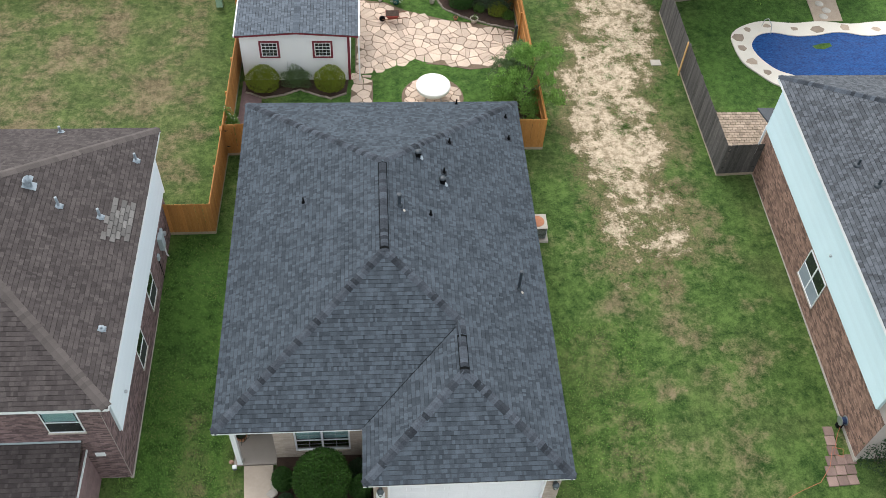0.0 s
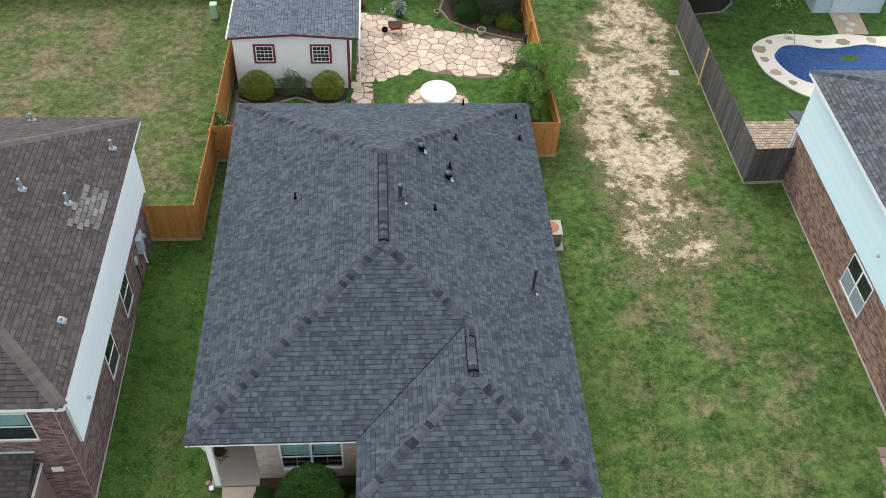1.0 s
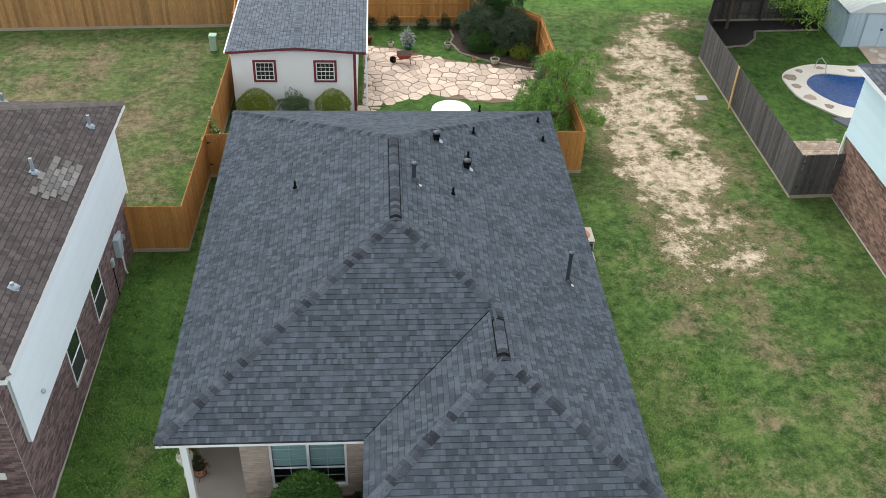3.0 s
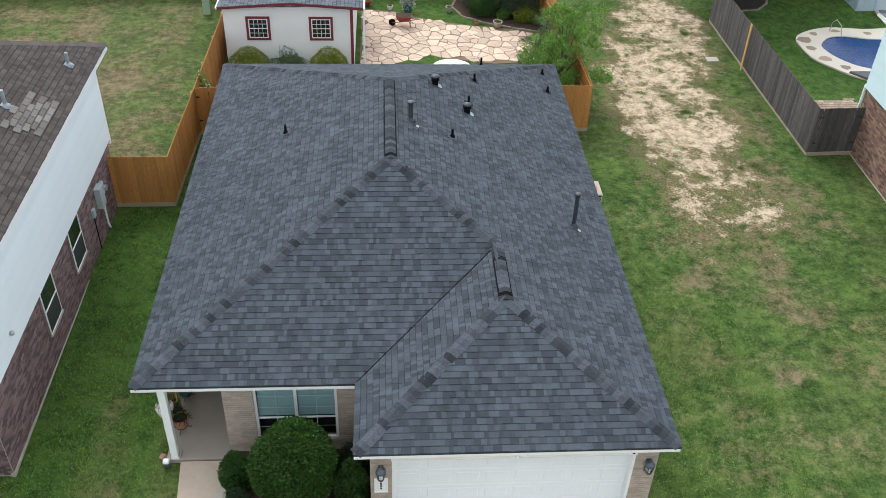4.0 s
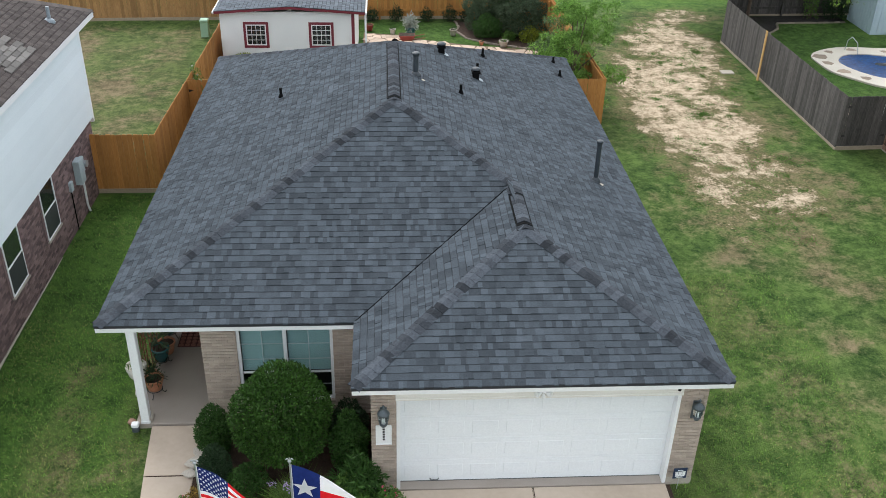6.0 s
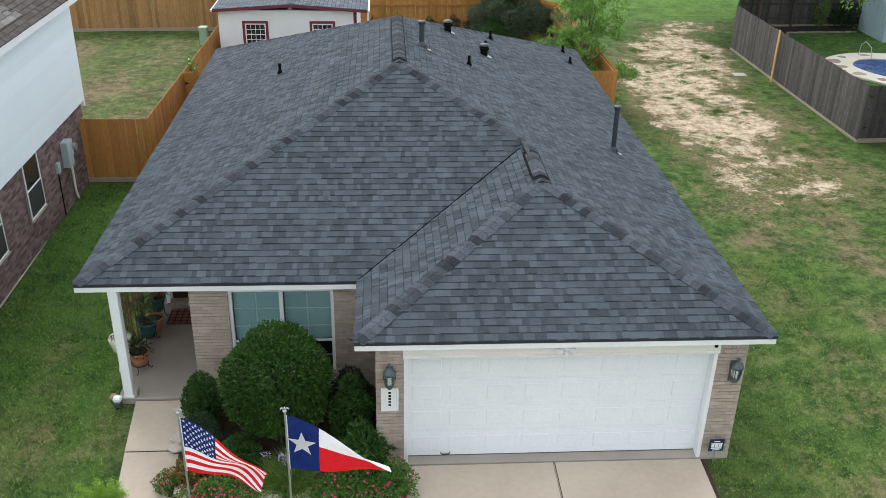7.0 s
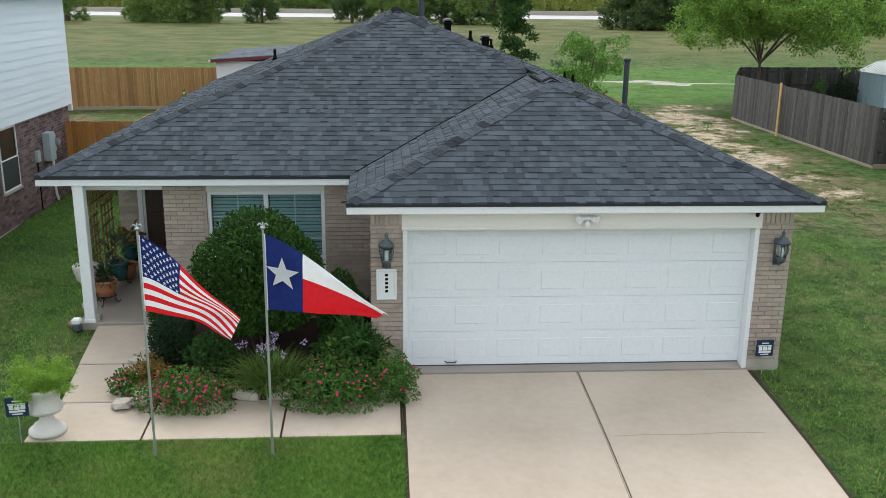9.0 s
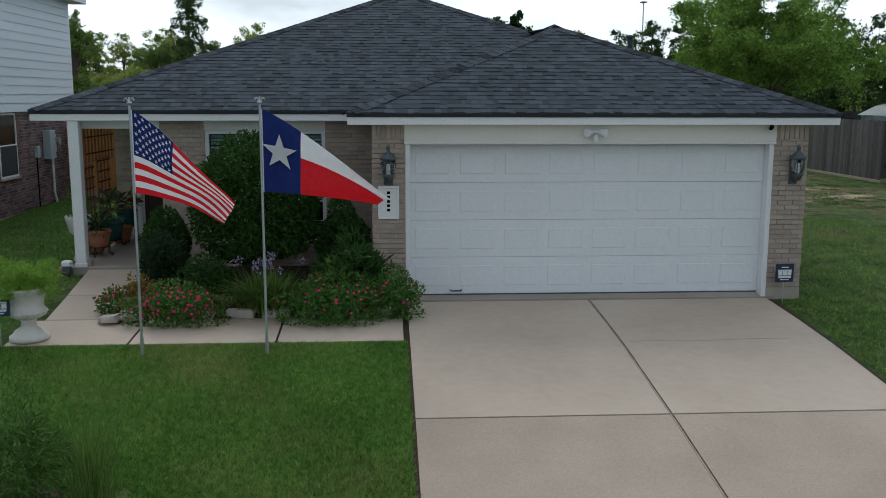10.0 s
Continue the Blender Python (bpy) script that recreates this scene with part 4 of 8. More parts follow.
pipe(4.66, 6.68, on_right(4.66), 0.055, 3.72, PIPE_GREY)
pipe(0.55, 9.2, on_right(0.55), 0.066, 4.93, PIPE_GREY)
for x, y, h in ((1.66, 9.1, 0.24), (2.59, 13.02, 0.24), (2.28, 11.35, 0.26), (5.10, 15.42, 0.2), (5.10, 14.19, 0.2)):
    pipe(x, y, on_right(x), 0.034, on_right(x) + h, BLACK, False)
pipe(-2.87, 10.22, ZE + PL * (-2.87 - XL), 0.034, ZE + PL * (-2.87 - XL) + 0.26, BLACK, False)
pipe(3.16, 16.4, ZE + PITCH * 0.2, 0.034, ZE + PITCH * 0.2 + 0.3, BLACK, False)
for x, y in ((2.19, 10.82), (1.33, 11.85)):
    t = thing("exhaust_vent", "black metal hooded exhaust vent on the shingle roof", "roof vent", "roof vents", at=(x, y, on_right(x)))
    part("body", boxed(-0.085, 0.085, -0.085, 0.085, -0.08, 0.24, 0.012), BLACK, t)
    part("collar", boxed(-0.115, 0.115, -0.115, 0.115, 0.15, 0.20, 0.008), BLACK, t)
    part("hood", lathe(bmesh.new(), [(0.13, 0.235), (0.135, 0.25), (0.08, 0.29), (0.02, 0.30)], 8), PIPE_GREY, t, "low grey metal cap")
    part("sealant", slab(bmesh.new(), [(0.07, -0.13), (0.16, -0.17), (0.20, -0.10), (0.17, 0.02), (0.10, 0.06), (0.09, -0.05)], lambda a, b: 0.028 - PR * a, 0.006), VENT_METAL, t, "pale dried sealant smear")
for x, y in ((0.72, 9.0), (4.78, 6.55)):
    solo("sealant_patch", slab(bmesh.new(), [(x - 0.03, y - 0.05), (x + 0.03, y - 0.06), (x + 0.05, y + 0.02), (x + 0.0, y + 0.05), (x - 0.04, y + 0.02)], lambda a, b: on_right(a) + 0.026, 0.006), FOOTING, "pale grey sealant patch on the shingles", "roof patch")

# walls of the house
BL, BH, BD = 0.195, 0.058, 0.009
BRICK_MESH = {}


def brick_wall(parent, origin, along, length, z0, z1, holes, material, joined=False, face=0.012, seed=2):
    """Running-bond bricks on a wall face; holes: rows of start, end, low, high."""
    rng_ = np.random.default_rng(seed)
    ox, oy = origin
    ax, ay = along
    nx_, ny_ = ay, -ax
    vs, fs, o, row, z = [], [], 0, 0, z0
    while z < z1 - 0.02:
        h = min(BH, z1 - z)
        u = -(BL + BD) / 2 if row % 2 else 0.0
        while u < length:
            spans = [(max(u, 0), min(u + BL, length))]
            for a, b, c, d in holes:
                if z + h > c and z < d:
                    spans = [q for s in spans for q in ((s[0], min(s[1], a)), (max(s[0], b), s[1])) if q[1] - q[0] > 0.02]
            for s0, s1 in spans:
                if s1 - s0 < 0.02:
                    continue
                w, pr = s1 - s0, face + rng_.uniform(-0.003, 0.003)
                c = Vector((ox + ax * (s0 + s1) / 2 + nx_ * pr / 2, oy + ay * (s0 + s1) / 2 + ny_ * pr / 2, z + h / 2))
                if joined:
                    for du, dn, dz in ((-1, 1, -1), (1, 1, -1), (1, 1, 1), (-1, 1, 1), (-1, -1, -1), (1, -1, -1), (1, -1, 1), (-1, -1, 1)):
                        vs.append((c.x + ax * du * w / 2 + nx_ * dn * pr / 2, c.y + ay * du * w / 2 + ny_ * dn * pr / 2, c.z + dz * h / 2))
                    fs += [tuple(i + o for i in k) for k in ((0, 1, 2, 3), (0, 4, 5, 1), (1, 5, 6, 2), (2, 6, 7, 3), (3, 7, 4, 0))]
                    o += 8
                else:
                    key = (round(w, 2), round(h, 2), material.name)
                    if key not in BRICK_MESH:
                        BRICK_MESH[key] = mesh_of("brick", boxed(-key[0] / 2, key[0] / 2, -0.006, 0.012, -key[1] / 2, key[1] / 2, 0.003), material)
                    piece("brick", BRICK_MESH[key], parent, Matrix.Translation(c) @ Matrix.Rotation(math.atan2(ay, ax) + math.pi, 4, "Z"))
            u += BL + BD
        z += BH + BD
        row += 1
    if joined:
        rows = new("brickwork", mesh_np("brickwork", vs, fs, material))
        rows.parent = parent
        tagged(rows, kind="stuff")


def wall(parent, x0, x1, y0, y1, z0, z1, material=MORTAR):
    return part("wall", boxed(x0, x1, y0, y1, z0, z1), material, parent)


WT = ZE - 0.145


def soldier(parent, x, width):
    """A course of upright bricks at the head of a pier."""
    n = round(width / (BH + BD))
    me = mesh_of("brick", boxed(-width / n / 2 + BD / 2, width / n / 2 - BD / 2, -0.006, 0.012, -0.095, 0.095, 0.003), BRICK_TAN)
    for i in range(n):
        piece("brick", me, parent, Matrix.Translation((x + width * (i + 0.5) / n, 0.006, WT - 0.10)) @ Matrix.Rotation(math.pi, 4, "Z"))


pier = wall(house, -0.50, -0.06, 0.012, 0.25, -0.35, WT)
brick_wall(pier, (-0.50, 0.012), (1, 0), 0.44, -0.22, WT - 0.20, [], BRICK_TAN)
soldier(pier, -0.50, 0.44)
pier = wall(house, 4.925, 5.40, 0.012, 0.25, -0.35, WT)
brick_wall(pier, (4.925, 0.012), (1, 0), 0.475, -0.06, WT - 0.20, [], BRICK_TAN)
soldier(pier, 4.925, 0.475)
part("footing", boxed(4.92, 5.41, -0.006, 0.24, -0.42, -0.065, 0.01), FOOTING, house, "bare grey concrete footing")
front = wall(house, -3.72, -3.06, 2.0, 2.16, -0.3, WT)
brick_wall(front, (-3.72, 2.0), (1, 0), 0.66, -0.1, WT, [], BRICK_TAN)
front = wall(house, -1.24, -0.34, 2.0, 2.16, -0.3, WT)
brick_wall(front, (-1.24, 2.0), (1, 0), 0.74, -0.1, WT, [], BRICK_TAN)
front = wall(house, -3.06, -1.24, 2.0, 2.16, -0.3, 0.28)
brick_wall(front, (-3.06, 2.0), (1, 0), 1.82, -0.1, 0.27, [], BRICK_TAN)
side = wall(house, -0.488, -0.34, 0.25, 2.0, -0.3, WT)
brick_wall(side, (-0.488, 2.0), (0, -1), 1.98, -0.2, WT, [], BRICK_TAN_ROWS, True)
porch_side = wall(house, -3.72, -3.56, 2.16, 5.05, -0.1, WT)
brick_wall(porch_side, (-3.72, 5.05), (0, -1), 2.89, 0.02, WT, [], BRICK_TAN_ROWS, True)
porch_back = wall(house, -5.28, -4.93, 5.05, 5.2, -0.1, WT)
brick_wall(porch_back, (-5.28, 5.05), (1, 0), 0.35, 0.02, WT, [], BRICK_TAN_ROWS, True)
wall(house, -4.93, -3.56, 5.05, 5.2, 2.04, WT)
wall(house, -3.90, -3.72, 5.05, 5.2, -0.1, 2.04)
wall(house, -5.28, -5.13, 5.2, 16.28, -0.3, WT)
wall(house, -5.13, 5.25, 16.13, 16.28, -0.3, WT)
wall(house, 5.25, 5.40, 0.25, 16.28, -0.3, WT)
part("ceiling", boxed(-3.5, 5.2, 2.2, 16.1, WT - 0.03, WT - 0.01), WHITE, house)

# front door in the porch
door = thing("front_door", "dark mahogany panelled front door", "")
del door["label"]
door.parent = house
part("leaf", boxed(-4.80, -3.93, 5.08, 5.12, 0.10, 2.0, 0.004), DOOR_WOOD, door, "dark mahogany door leaf")
for x0, x1, z0, z1 in ((-4.70, -4.41, 0.26, 0.97), (-4.32, -4.03, 0.26, 0.97), (-4.70, -4.41, 1.10, 1.84), (-4.32, -4.03, 1.10, 1.84)):
    part("door_panel", boxed(x0, x1, 5.062, 5.09, z0, z1, 0.012), DOOR_WOOD, door)
part("jamb", boxed(-4.93, -4.84, 5.03, 5.14, 0.0, 2.04, 0.008), WHITE, door, "white painted door jamb")
part("jamb", boxed(-4.84, -4.80, 5.06, 5.14, 0.09, 2.04, 0.004), WHITE, door, "white painted door jamb")
part("sill", boxed(-4.84, -3.93, 4.95, 5.14, 0.06, 0.10, 0.006), KICK, door, "brass-edged wooden sill")
step_brick = mesh_of("brick", boxed(-0.046, 0.046, 0, 0.10, 0, 0.078, 0.005), BRICK_TAN)
for k in range(9):
    piece("brick", step_brick, door, Matrix.Translation((-4.79 + k * 0.102, 4.945, -0.02)))

# front window with blinds
win = thing("window", "", "")
win.parent = house
for x0, x1, z0, z1 in ((-3.06, -3.00, 0.28, 2.02), (-1.30, -1.24, 0.28, 2.02), (-2.19, -2.12, 0.33, 1.97), (-3.0, -1.30, 0.28, 0.33), (-3.0, -1.30, 1.96, 2.02)):
    part("window_frame", boxed(x0, x1, 2.02, 2.09, z0, z1, 0.005), WHITE, win, "white vinyl window frame")
for x0, x1 in ((-3.0, -2.19), (-2.12, -1.30)):
    part("meeting_rail", boxed(x0, x1, 2.045, 2.085, 0.92, 0.96, 0.004), WHITE, win)
    pane = part("pane", boxed(x0, x1, 2.062, 2.068, 0.33, 1.96), GLASS, win)
    pane.visible_shadow = False
    part("muntin", boxed((x0 + x1) / 2 - 0.008, (x0 + x1) / 2 + 0.008, 2.070, 2.078, 0.33, 1.96), WHITE, win)
    for z in (1.24, 1.60, 0.62):
        part("muntin", boxed(x0, x1, 2.079, 2.086, z - 0.008, z + 0.008), WHITE, win)
    slat = mesh_of("slat", boxed(-0.40, 0.40, -0.026, 0.026, -0.0015, 0.0015), BLIND)
    for k in range(18):
        piece("slat", slat, win, Matrix.Translation(((x0 + x1) / 2, 2.135, 0.97 + k * 0.056)) @ Matrix.Rotation(radians(48), 4, "X"))
# added dark sheet in place of the room's shade
part("unlit_room_sheet", boxed(-3.05, -1.25, 2.40, 2.42, 0.2, 2.1), UNLIT_ROOM, win)
part("header", boxed(-3.08, -1.22, 1.985, 2.05, 2.02, WT + 0.02, 0.004), CREAM, house, "cream painted board over the window")

# garage door and its surround
part("garage_header", boxed(-0.075, 4.94, -0.03, 0.04, 1.905, WT + 0.02, 0.004), CREAM, house, "cream lapped header board")
part("garage_header", boxed(-0.075, 4.94, -0.042, 0.03, 1.905, 1.945, 0.004), CREAM, house)
for x0, x1 in ((-0.06, 0.005), (4.86, 4.925)):
    part("garage_jamb", boxed(x0, x1, -0.012, 0.20, -0.2, 1.905, 0.005), WHITE, house, "white door jamb, scuffed at its foot")
gdoor = thing("garage_door", "", "")
gdoor.parent = house
SECT = 0.512
DOOR_Z = -0.150
raised = bmesh.new()
box(raised, -0.250, 0.250, 0, 0.020, -0.165, 0.165)
for v in raised.verts:
    if v.co.y < 0.005:
        v.co.x *= 0.90
        v.co.z *= 0.80
raised_mesh = mesh_of("raised_panel", raised, WHITE_DOOR)
for k in range(4):
    z0 = DOOR_Z + k * SECT
    sec = part("door_section", boxed(0.005, 4.86, 0.15, 0.19, z0 + 0.0015, z0 + SECT - 0.0015, 0.005), WHITE_DOOR, gdoor)
    for j in range(8):
        piece("raised_panel", raised_mesh, sec, Matrix.Translation((0.005 + 4.855 * (j + 0.5) / 8, 0.1445, z0 + SECT / 2)))
part("lift_handle", tube(bmesh.new(), [(0.55, 0.145, DOOR_Z + 0.06), (0.57, 0.11, DOOR_Z + 0.05), (0.69, 0.11, DOOR_Z + 0.05), (0.71, 0.145, DOOR_Z + 0.06)], 0.009), PIPE_GREY, gdoor, "grey metal lift handle")
part("bottom_seal", boxed(0.005, 4.86, 0.155, 0.185, DOOR_Z - 0.018, DOOR_Z + 0.003), PEWTER, gdoor, "grey rubber seal")
part("garage_slab", slab(bmesh.new(), [(-0.5, -0.015), (5.05, -0.015), (5.05, 0.30), (-0.5, 0.30)], lambda x, y: -0.194 + 0.18 * y, 0.2), CONCRETE_GREY, house, "stained concrete garage slab edge")

# porch
part("porch_floor", boxed(-5.12, -3.72, 1.73, 5.05, -0.25, -0.02, 0.012), CONCRETE_GREY, house, "smooth grey porch floor")
post = thing("porch_post", "", "")
post.parent = house
part("shaft", boxed(-5.00, -4.84, 1.74, 1.90, 0.0, WT + 0.01, 0.008), WHITE, post, "white painted square post")
part("base", boxed(-5.012, -4.828, 1.73, 1.912, -0.03, 0.035, 0.01), WHITE, post)
part("flashing", slab(bmesh.new(), [(-4.84, 1.76), (-4.79, 1.80), (-4.79, 1.94), (-4.84, 1.96)], 0.09, 0.11, 0.02), FOOTING, post, "bent grey flashing at the foot")
part("beam", boxed(-5.10, -3.725, 2.02, 2.14, WT - 0.13, WT + 0.02, 0.005), WHITE, house, "white porch beam")


# ---- fences ----
def picket_mesh(w, h, material, dogear=0.02):
    bm = bmesh.new()
    pts = [(-w / 2, 0), (w / 2, 0), (w / 2, h - dogear), (w / 2 - dogear, h), (-w / 2 + dogear, h), (-w / 2, h - dogear)]
    a = [bm.verts.new((x, -0.009, z)) for x, z in pts]
    b = [bm.verts.new((x, 0.009, z)) for x, z in pts]
    bm.faces.new(a)
    bm.faces.new(b[::-1])
    for i in range(6):
        bm.faces.new((a[i], b[i], b[(i + 1) % 6], a[(i + 1) % 6]))
    bmesh.ops.recalc_face_normals(bm, faces=bm.faces)
    return mesh_of("picket", bm, material)


def fence(name, p0, p1, label, material, height=1.8, base=0.14, rails_on=1, posts=True, kick=KICK, seed=1, missing=None, group="garden fences"):
    """Pickets side by side from p0 to p1 over a kickboard, with rails and posts on one side."""
    rg = np.random.default_rng(seed)
    p0, p1 = Vector((*p0, 0)), Vector((*p1, 0))
    d = p1 - p0
    n = max(2, round(d.length / 0.142))
    w = d.length / n
    yaw = math.atan2(d.y, d.x)
    t = thing(name, label, "fence", group)
    t.matrix_basis = Matrix.Translation((p0.x, p0.y, gz(p0.y))) @ Matrix.Rotation(yaw, 4, "Z")
    slope = (gz(p1.y) - gz(p0.y)) / d.length
    kinds = [picket_mesh(w - 0.006, height - base + k, material) for k in (0, 0.008, -0.008)]
    for i in range(n):
        u = (i + 0.5) * w
        piece("picket", kinds[int(rg.integers(3))], t, Matrix.Translation((u, rg.normal(0, 0.002), base + slope * u)) @ Matrix.Rotation(rg.normal(0, 0.004), 4, "Y"))
    for z in (0.35, 1.0, 1.6):
        part("rail", boxed(0, d.length, rails_on * 0.012, rails_on * 0.05, z - 0.045 + base * 0.5, z + 0.045 + base * 0.5) if rails_on > 0 else boxed(0, d.length, -0.05, -0.012, z - 0.045 + base * 0.5, z + 0.045 + base * 0.5), material, t)
    if kick:
        part("kickboard", boxed(0, d.length, -0.02, 0.02, -0.06, base - 0.004, 0.004), kick, t, "pale rot board along the ground")
    k = max(1, round(d.length / 2.4))
    post_me = mesh_of("post", boxed(-0.045, 0.045, -0.045, 0.045, -0.2, height - 0.16, 0.006), material)
    for i in range(k + 1):
        piece("post", post_me, t, Matrix.Translation((min(max(i * d.length / k, 0.05), d.length - 0.05), rails_on * 0.10, 0)))
    return t


def hinge(parent, x, y, z, yaw, flip=1):
    bm = bmesh.new()
    a = [bm.verts.new(p) for p in ((0, -0.016, 0.05), (0, -0.016, -0.05), (flip * 0.16, -0.016, 0.0))]
    bm.faces.new(a if flip < 0 else a[::-1])
    bmesh.ops.solidify(bm, geom=bm.faces[:], thickness=0.006)
    ob = part("strap_hinge", bm, BLACK_IRON, parent, "black iron strap hinge")
    ob.matrix_basis = Matrix.Translation((x, y, z)) @ Matrix.Rotation(yaw, 4, "Z")


CEDAR_L = "orange-stained cedar picket fence on a pale kickboard"
fence("picket_fence", (-8.38, 11.65), (-6.62, 11.67), CEDAR_L, CEDAR, seed=1)
fence("picket_fence", (-6.62, 11.67), (-6.50, 15.95), CEDAR_L, CEDAR, rails_on=1, seed=2)
gate = fence("picket_gate", (-6.48, 15.95), (-5.32, 16.0), "orange-stained cedar picket gate with black hinges", CEDAR, posts=False, seed=3)
hinge(gate, 0.02, 0, 1.45, 0, 1)
hinge(gate, 0.02, 0, 0.55, 0, 1)
fence("picket_fence", (-6.50, 15.95), (-6.36, 22.5), CEDAR_L, CEDAR, rails_on=1, seed=4)
fence("picket_fence", (-6.36, 22.5), (-6.9, 28.55), CEDAR_L, CEDAR, rails_on=1, seed=5)
fence("picket_fence", (-24.0, 27.6), (-6.9, 28.6), "tan weathered cedar picket fence behind the back lot", CEDAR_BACK, seed=6)
fence("picket_fence", (-6.9, 28.6), (3.9, 28.95), CEDAR_L, CEDAR, seed=7, rails_on=-1)
fence("picket_fence", (3.9, 28.95), (6.85, 26.0), CEDAR_L, CEDAR, seed=8, rails_on=-1)
fence("picket_fence", (6.85, 26.0), (7.05, 16.12), CEDAR_L, CEDAR, seed=9, rails_on=-1)
fence("picket_fence", (5.42, 16.14), (7.05, 16.12), CEDAR_L, CEDAR, seed=10)
GREY_L = "silvered grey weathered picket fence on a pale kickboard"
fence("picket_fence", (14.46, 14.42), (14.36, 18.9), GREY_L, GREY_WOOD, seed=11, rails_on=-1, height=1.85, base=0.09)
fence("picket_fence", (14.36, 18.9), (14.28, 25.6), GREY_L, GREY_WOOD, seed=12, rails_on=-1, height=1.85, base=0.09)
fence("picket_fence", (14.28, 25.6), (16.0, 29.6), GREY_L, GREY_WOOD, seed=13, rails_on=-1, height=1.85, base=0.09)
fence("picket_fence", (16.0, 29.6), (31.0, 30.4), GREY_L, GREY_WOOD, seed=14, rails_on=-1, height=1.85, base=0.09)
gate = fence("picket_gate", (14.46, 14.42), (16.08, 14.5), "silvered grey weathered picket gate with black hinges", GREY_WOOD, seed=15, height=1.85)
for z in (0.5, 1.5):
    hinge(gate, 0.08, 0, z, 0, 1)
    hinge(gate, 1.55, 0, z, 0, -1)
for y, flip in ((21.25, -1), (24.0, 1)):
    for z in (0.5, 1.5):
        hg = thing("strap_hinge", "black iron strap hinge on the grey fence", "hinge", "fence hinges", at=(14.31, y, z))
        hinge(hg, 0, 0, 0, -math.pi / 2, flip)
solo("fence_board", boxed(14.20, 14.235, 20.86, 21.0, -0.02, 1.95, 0.004), NEW_WOOD, "fresh yellow pine board nailed to the grey fence", "board")


# ---- small shed ----
shed = thing("garden_shed", "white stucco garden shed with maroon trim and shingle roof", "shed")
SX0, SX1, SY0, SY1 = -6.12, -1.30, 20.7, 26.4
for x0, x1, y0, y1 in ((SX0, SX1, SY0, SY0 + 0.12), (SX0, SX0 + 0.12, SY0 + 0.12, SY1), (SX1 - 0.12, SX1, SY0 + 0.12, SY1), (SX0 + 0.12, SX1 - 0.12, SY1 - 0.12, SY1)):
    part("wall", boxed(x0, x1, y0, y1, -0.05, 2.62), SHED_WALL, shed)
part("wall", slab(bmesh.new(), [(SX0, SY0 + 0.003), (SX1, SY0 + 0.003), (SX1, SY0 + 0.1), (SX0, SY0 + 0.1)], lambda x, y: 2.63 + 0.17 * (1 - abs(x + 3.71) / 2.41), 0.2), SHED_WALL, shed)
sroof = thing("roof", "", "")
sroof.parent = shed
RX0, RX1, RY0, RY1, RM = -6.27, -0.90, 20.48, 26.6, -3.60
SP = 0.19 / ((RX1 - RX0) / 2)
deck([[(RX0, RY0, 2.70), (RM, RY0, 2.89), (RM, RY1, 2.89), (RX0, RY1, 2.70)], [(RM, RY0, 2.89), (RX1, RY0, 2.70), (RX1, RY1, 2.70), (RM, RY1, 2.89)]], sroof)
roof_slopes(sroof, [((RX0, RY0), (0, 1), (1, 0), lambda r: 0.0, lambda r: RY1 - RY0, RM - RX0), ((RX1, RY0), (0, 1), (-1, 0), lambda r: 0.0, lambda r: RY1 - RY0, RX1 - RM)], 2.70, SP, SHINGLE_SHED, seed=21, band=SHINGLE_SHADE_BAND)
caps(sroof, (RM, RY0, 2.89), (RM, RY1, 2.89), 0.14, SP, SHED_CAP, rng, 0.012, 0.16)
for s, xa, xb in ((1, RX0, RM), (-1, RX1, RM)):
    bm = bmesh.new()
    slab(bm, [(xa, RY0 + 0.01), (xb, RY0 + 0.01), (xb, RY0 + 0.05), (xa, RY0 + 0.05)], lambda x, y: 2.685 + SP * abs(x - xa), 0.09)
    part("fascia", bm, MAROON, sroof, "maroon painted fascia")
part("gutter", boxed(RX0 - 0.07, RX0 - 0.005, RY0 + 0.02, RY1 - 0.02, 2.60, 2.68, 0.01), WHITE, sroof, "white gutter")
part("gutter", boxed(RX1 + 0.005, RX1 + 0.07, RY0 + 0.02, RY1 - 0.02, 2.60, 2.68, 0.01), WHITE, sroof, "white gutter")
part("downspout", boxed(RX1 - 0.02, RX1 + 0.05, RY0 + 0.10, RY0 + 0.16, 0.05, 2.62, 0.008), WHITE, shed, "white downspout")
part("corner_trim", boxed(SX1 - 0.10, SX1 + 0.012, SY0 - 0.015, SY0 + 0.05, 0, 2.60, 0.004), MAROON, shed, "maroon corner board")
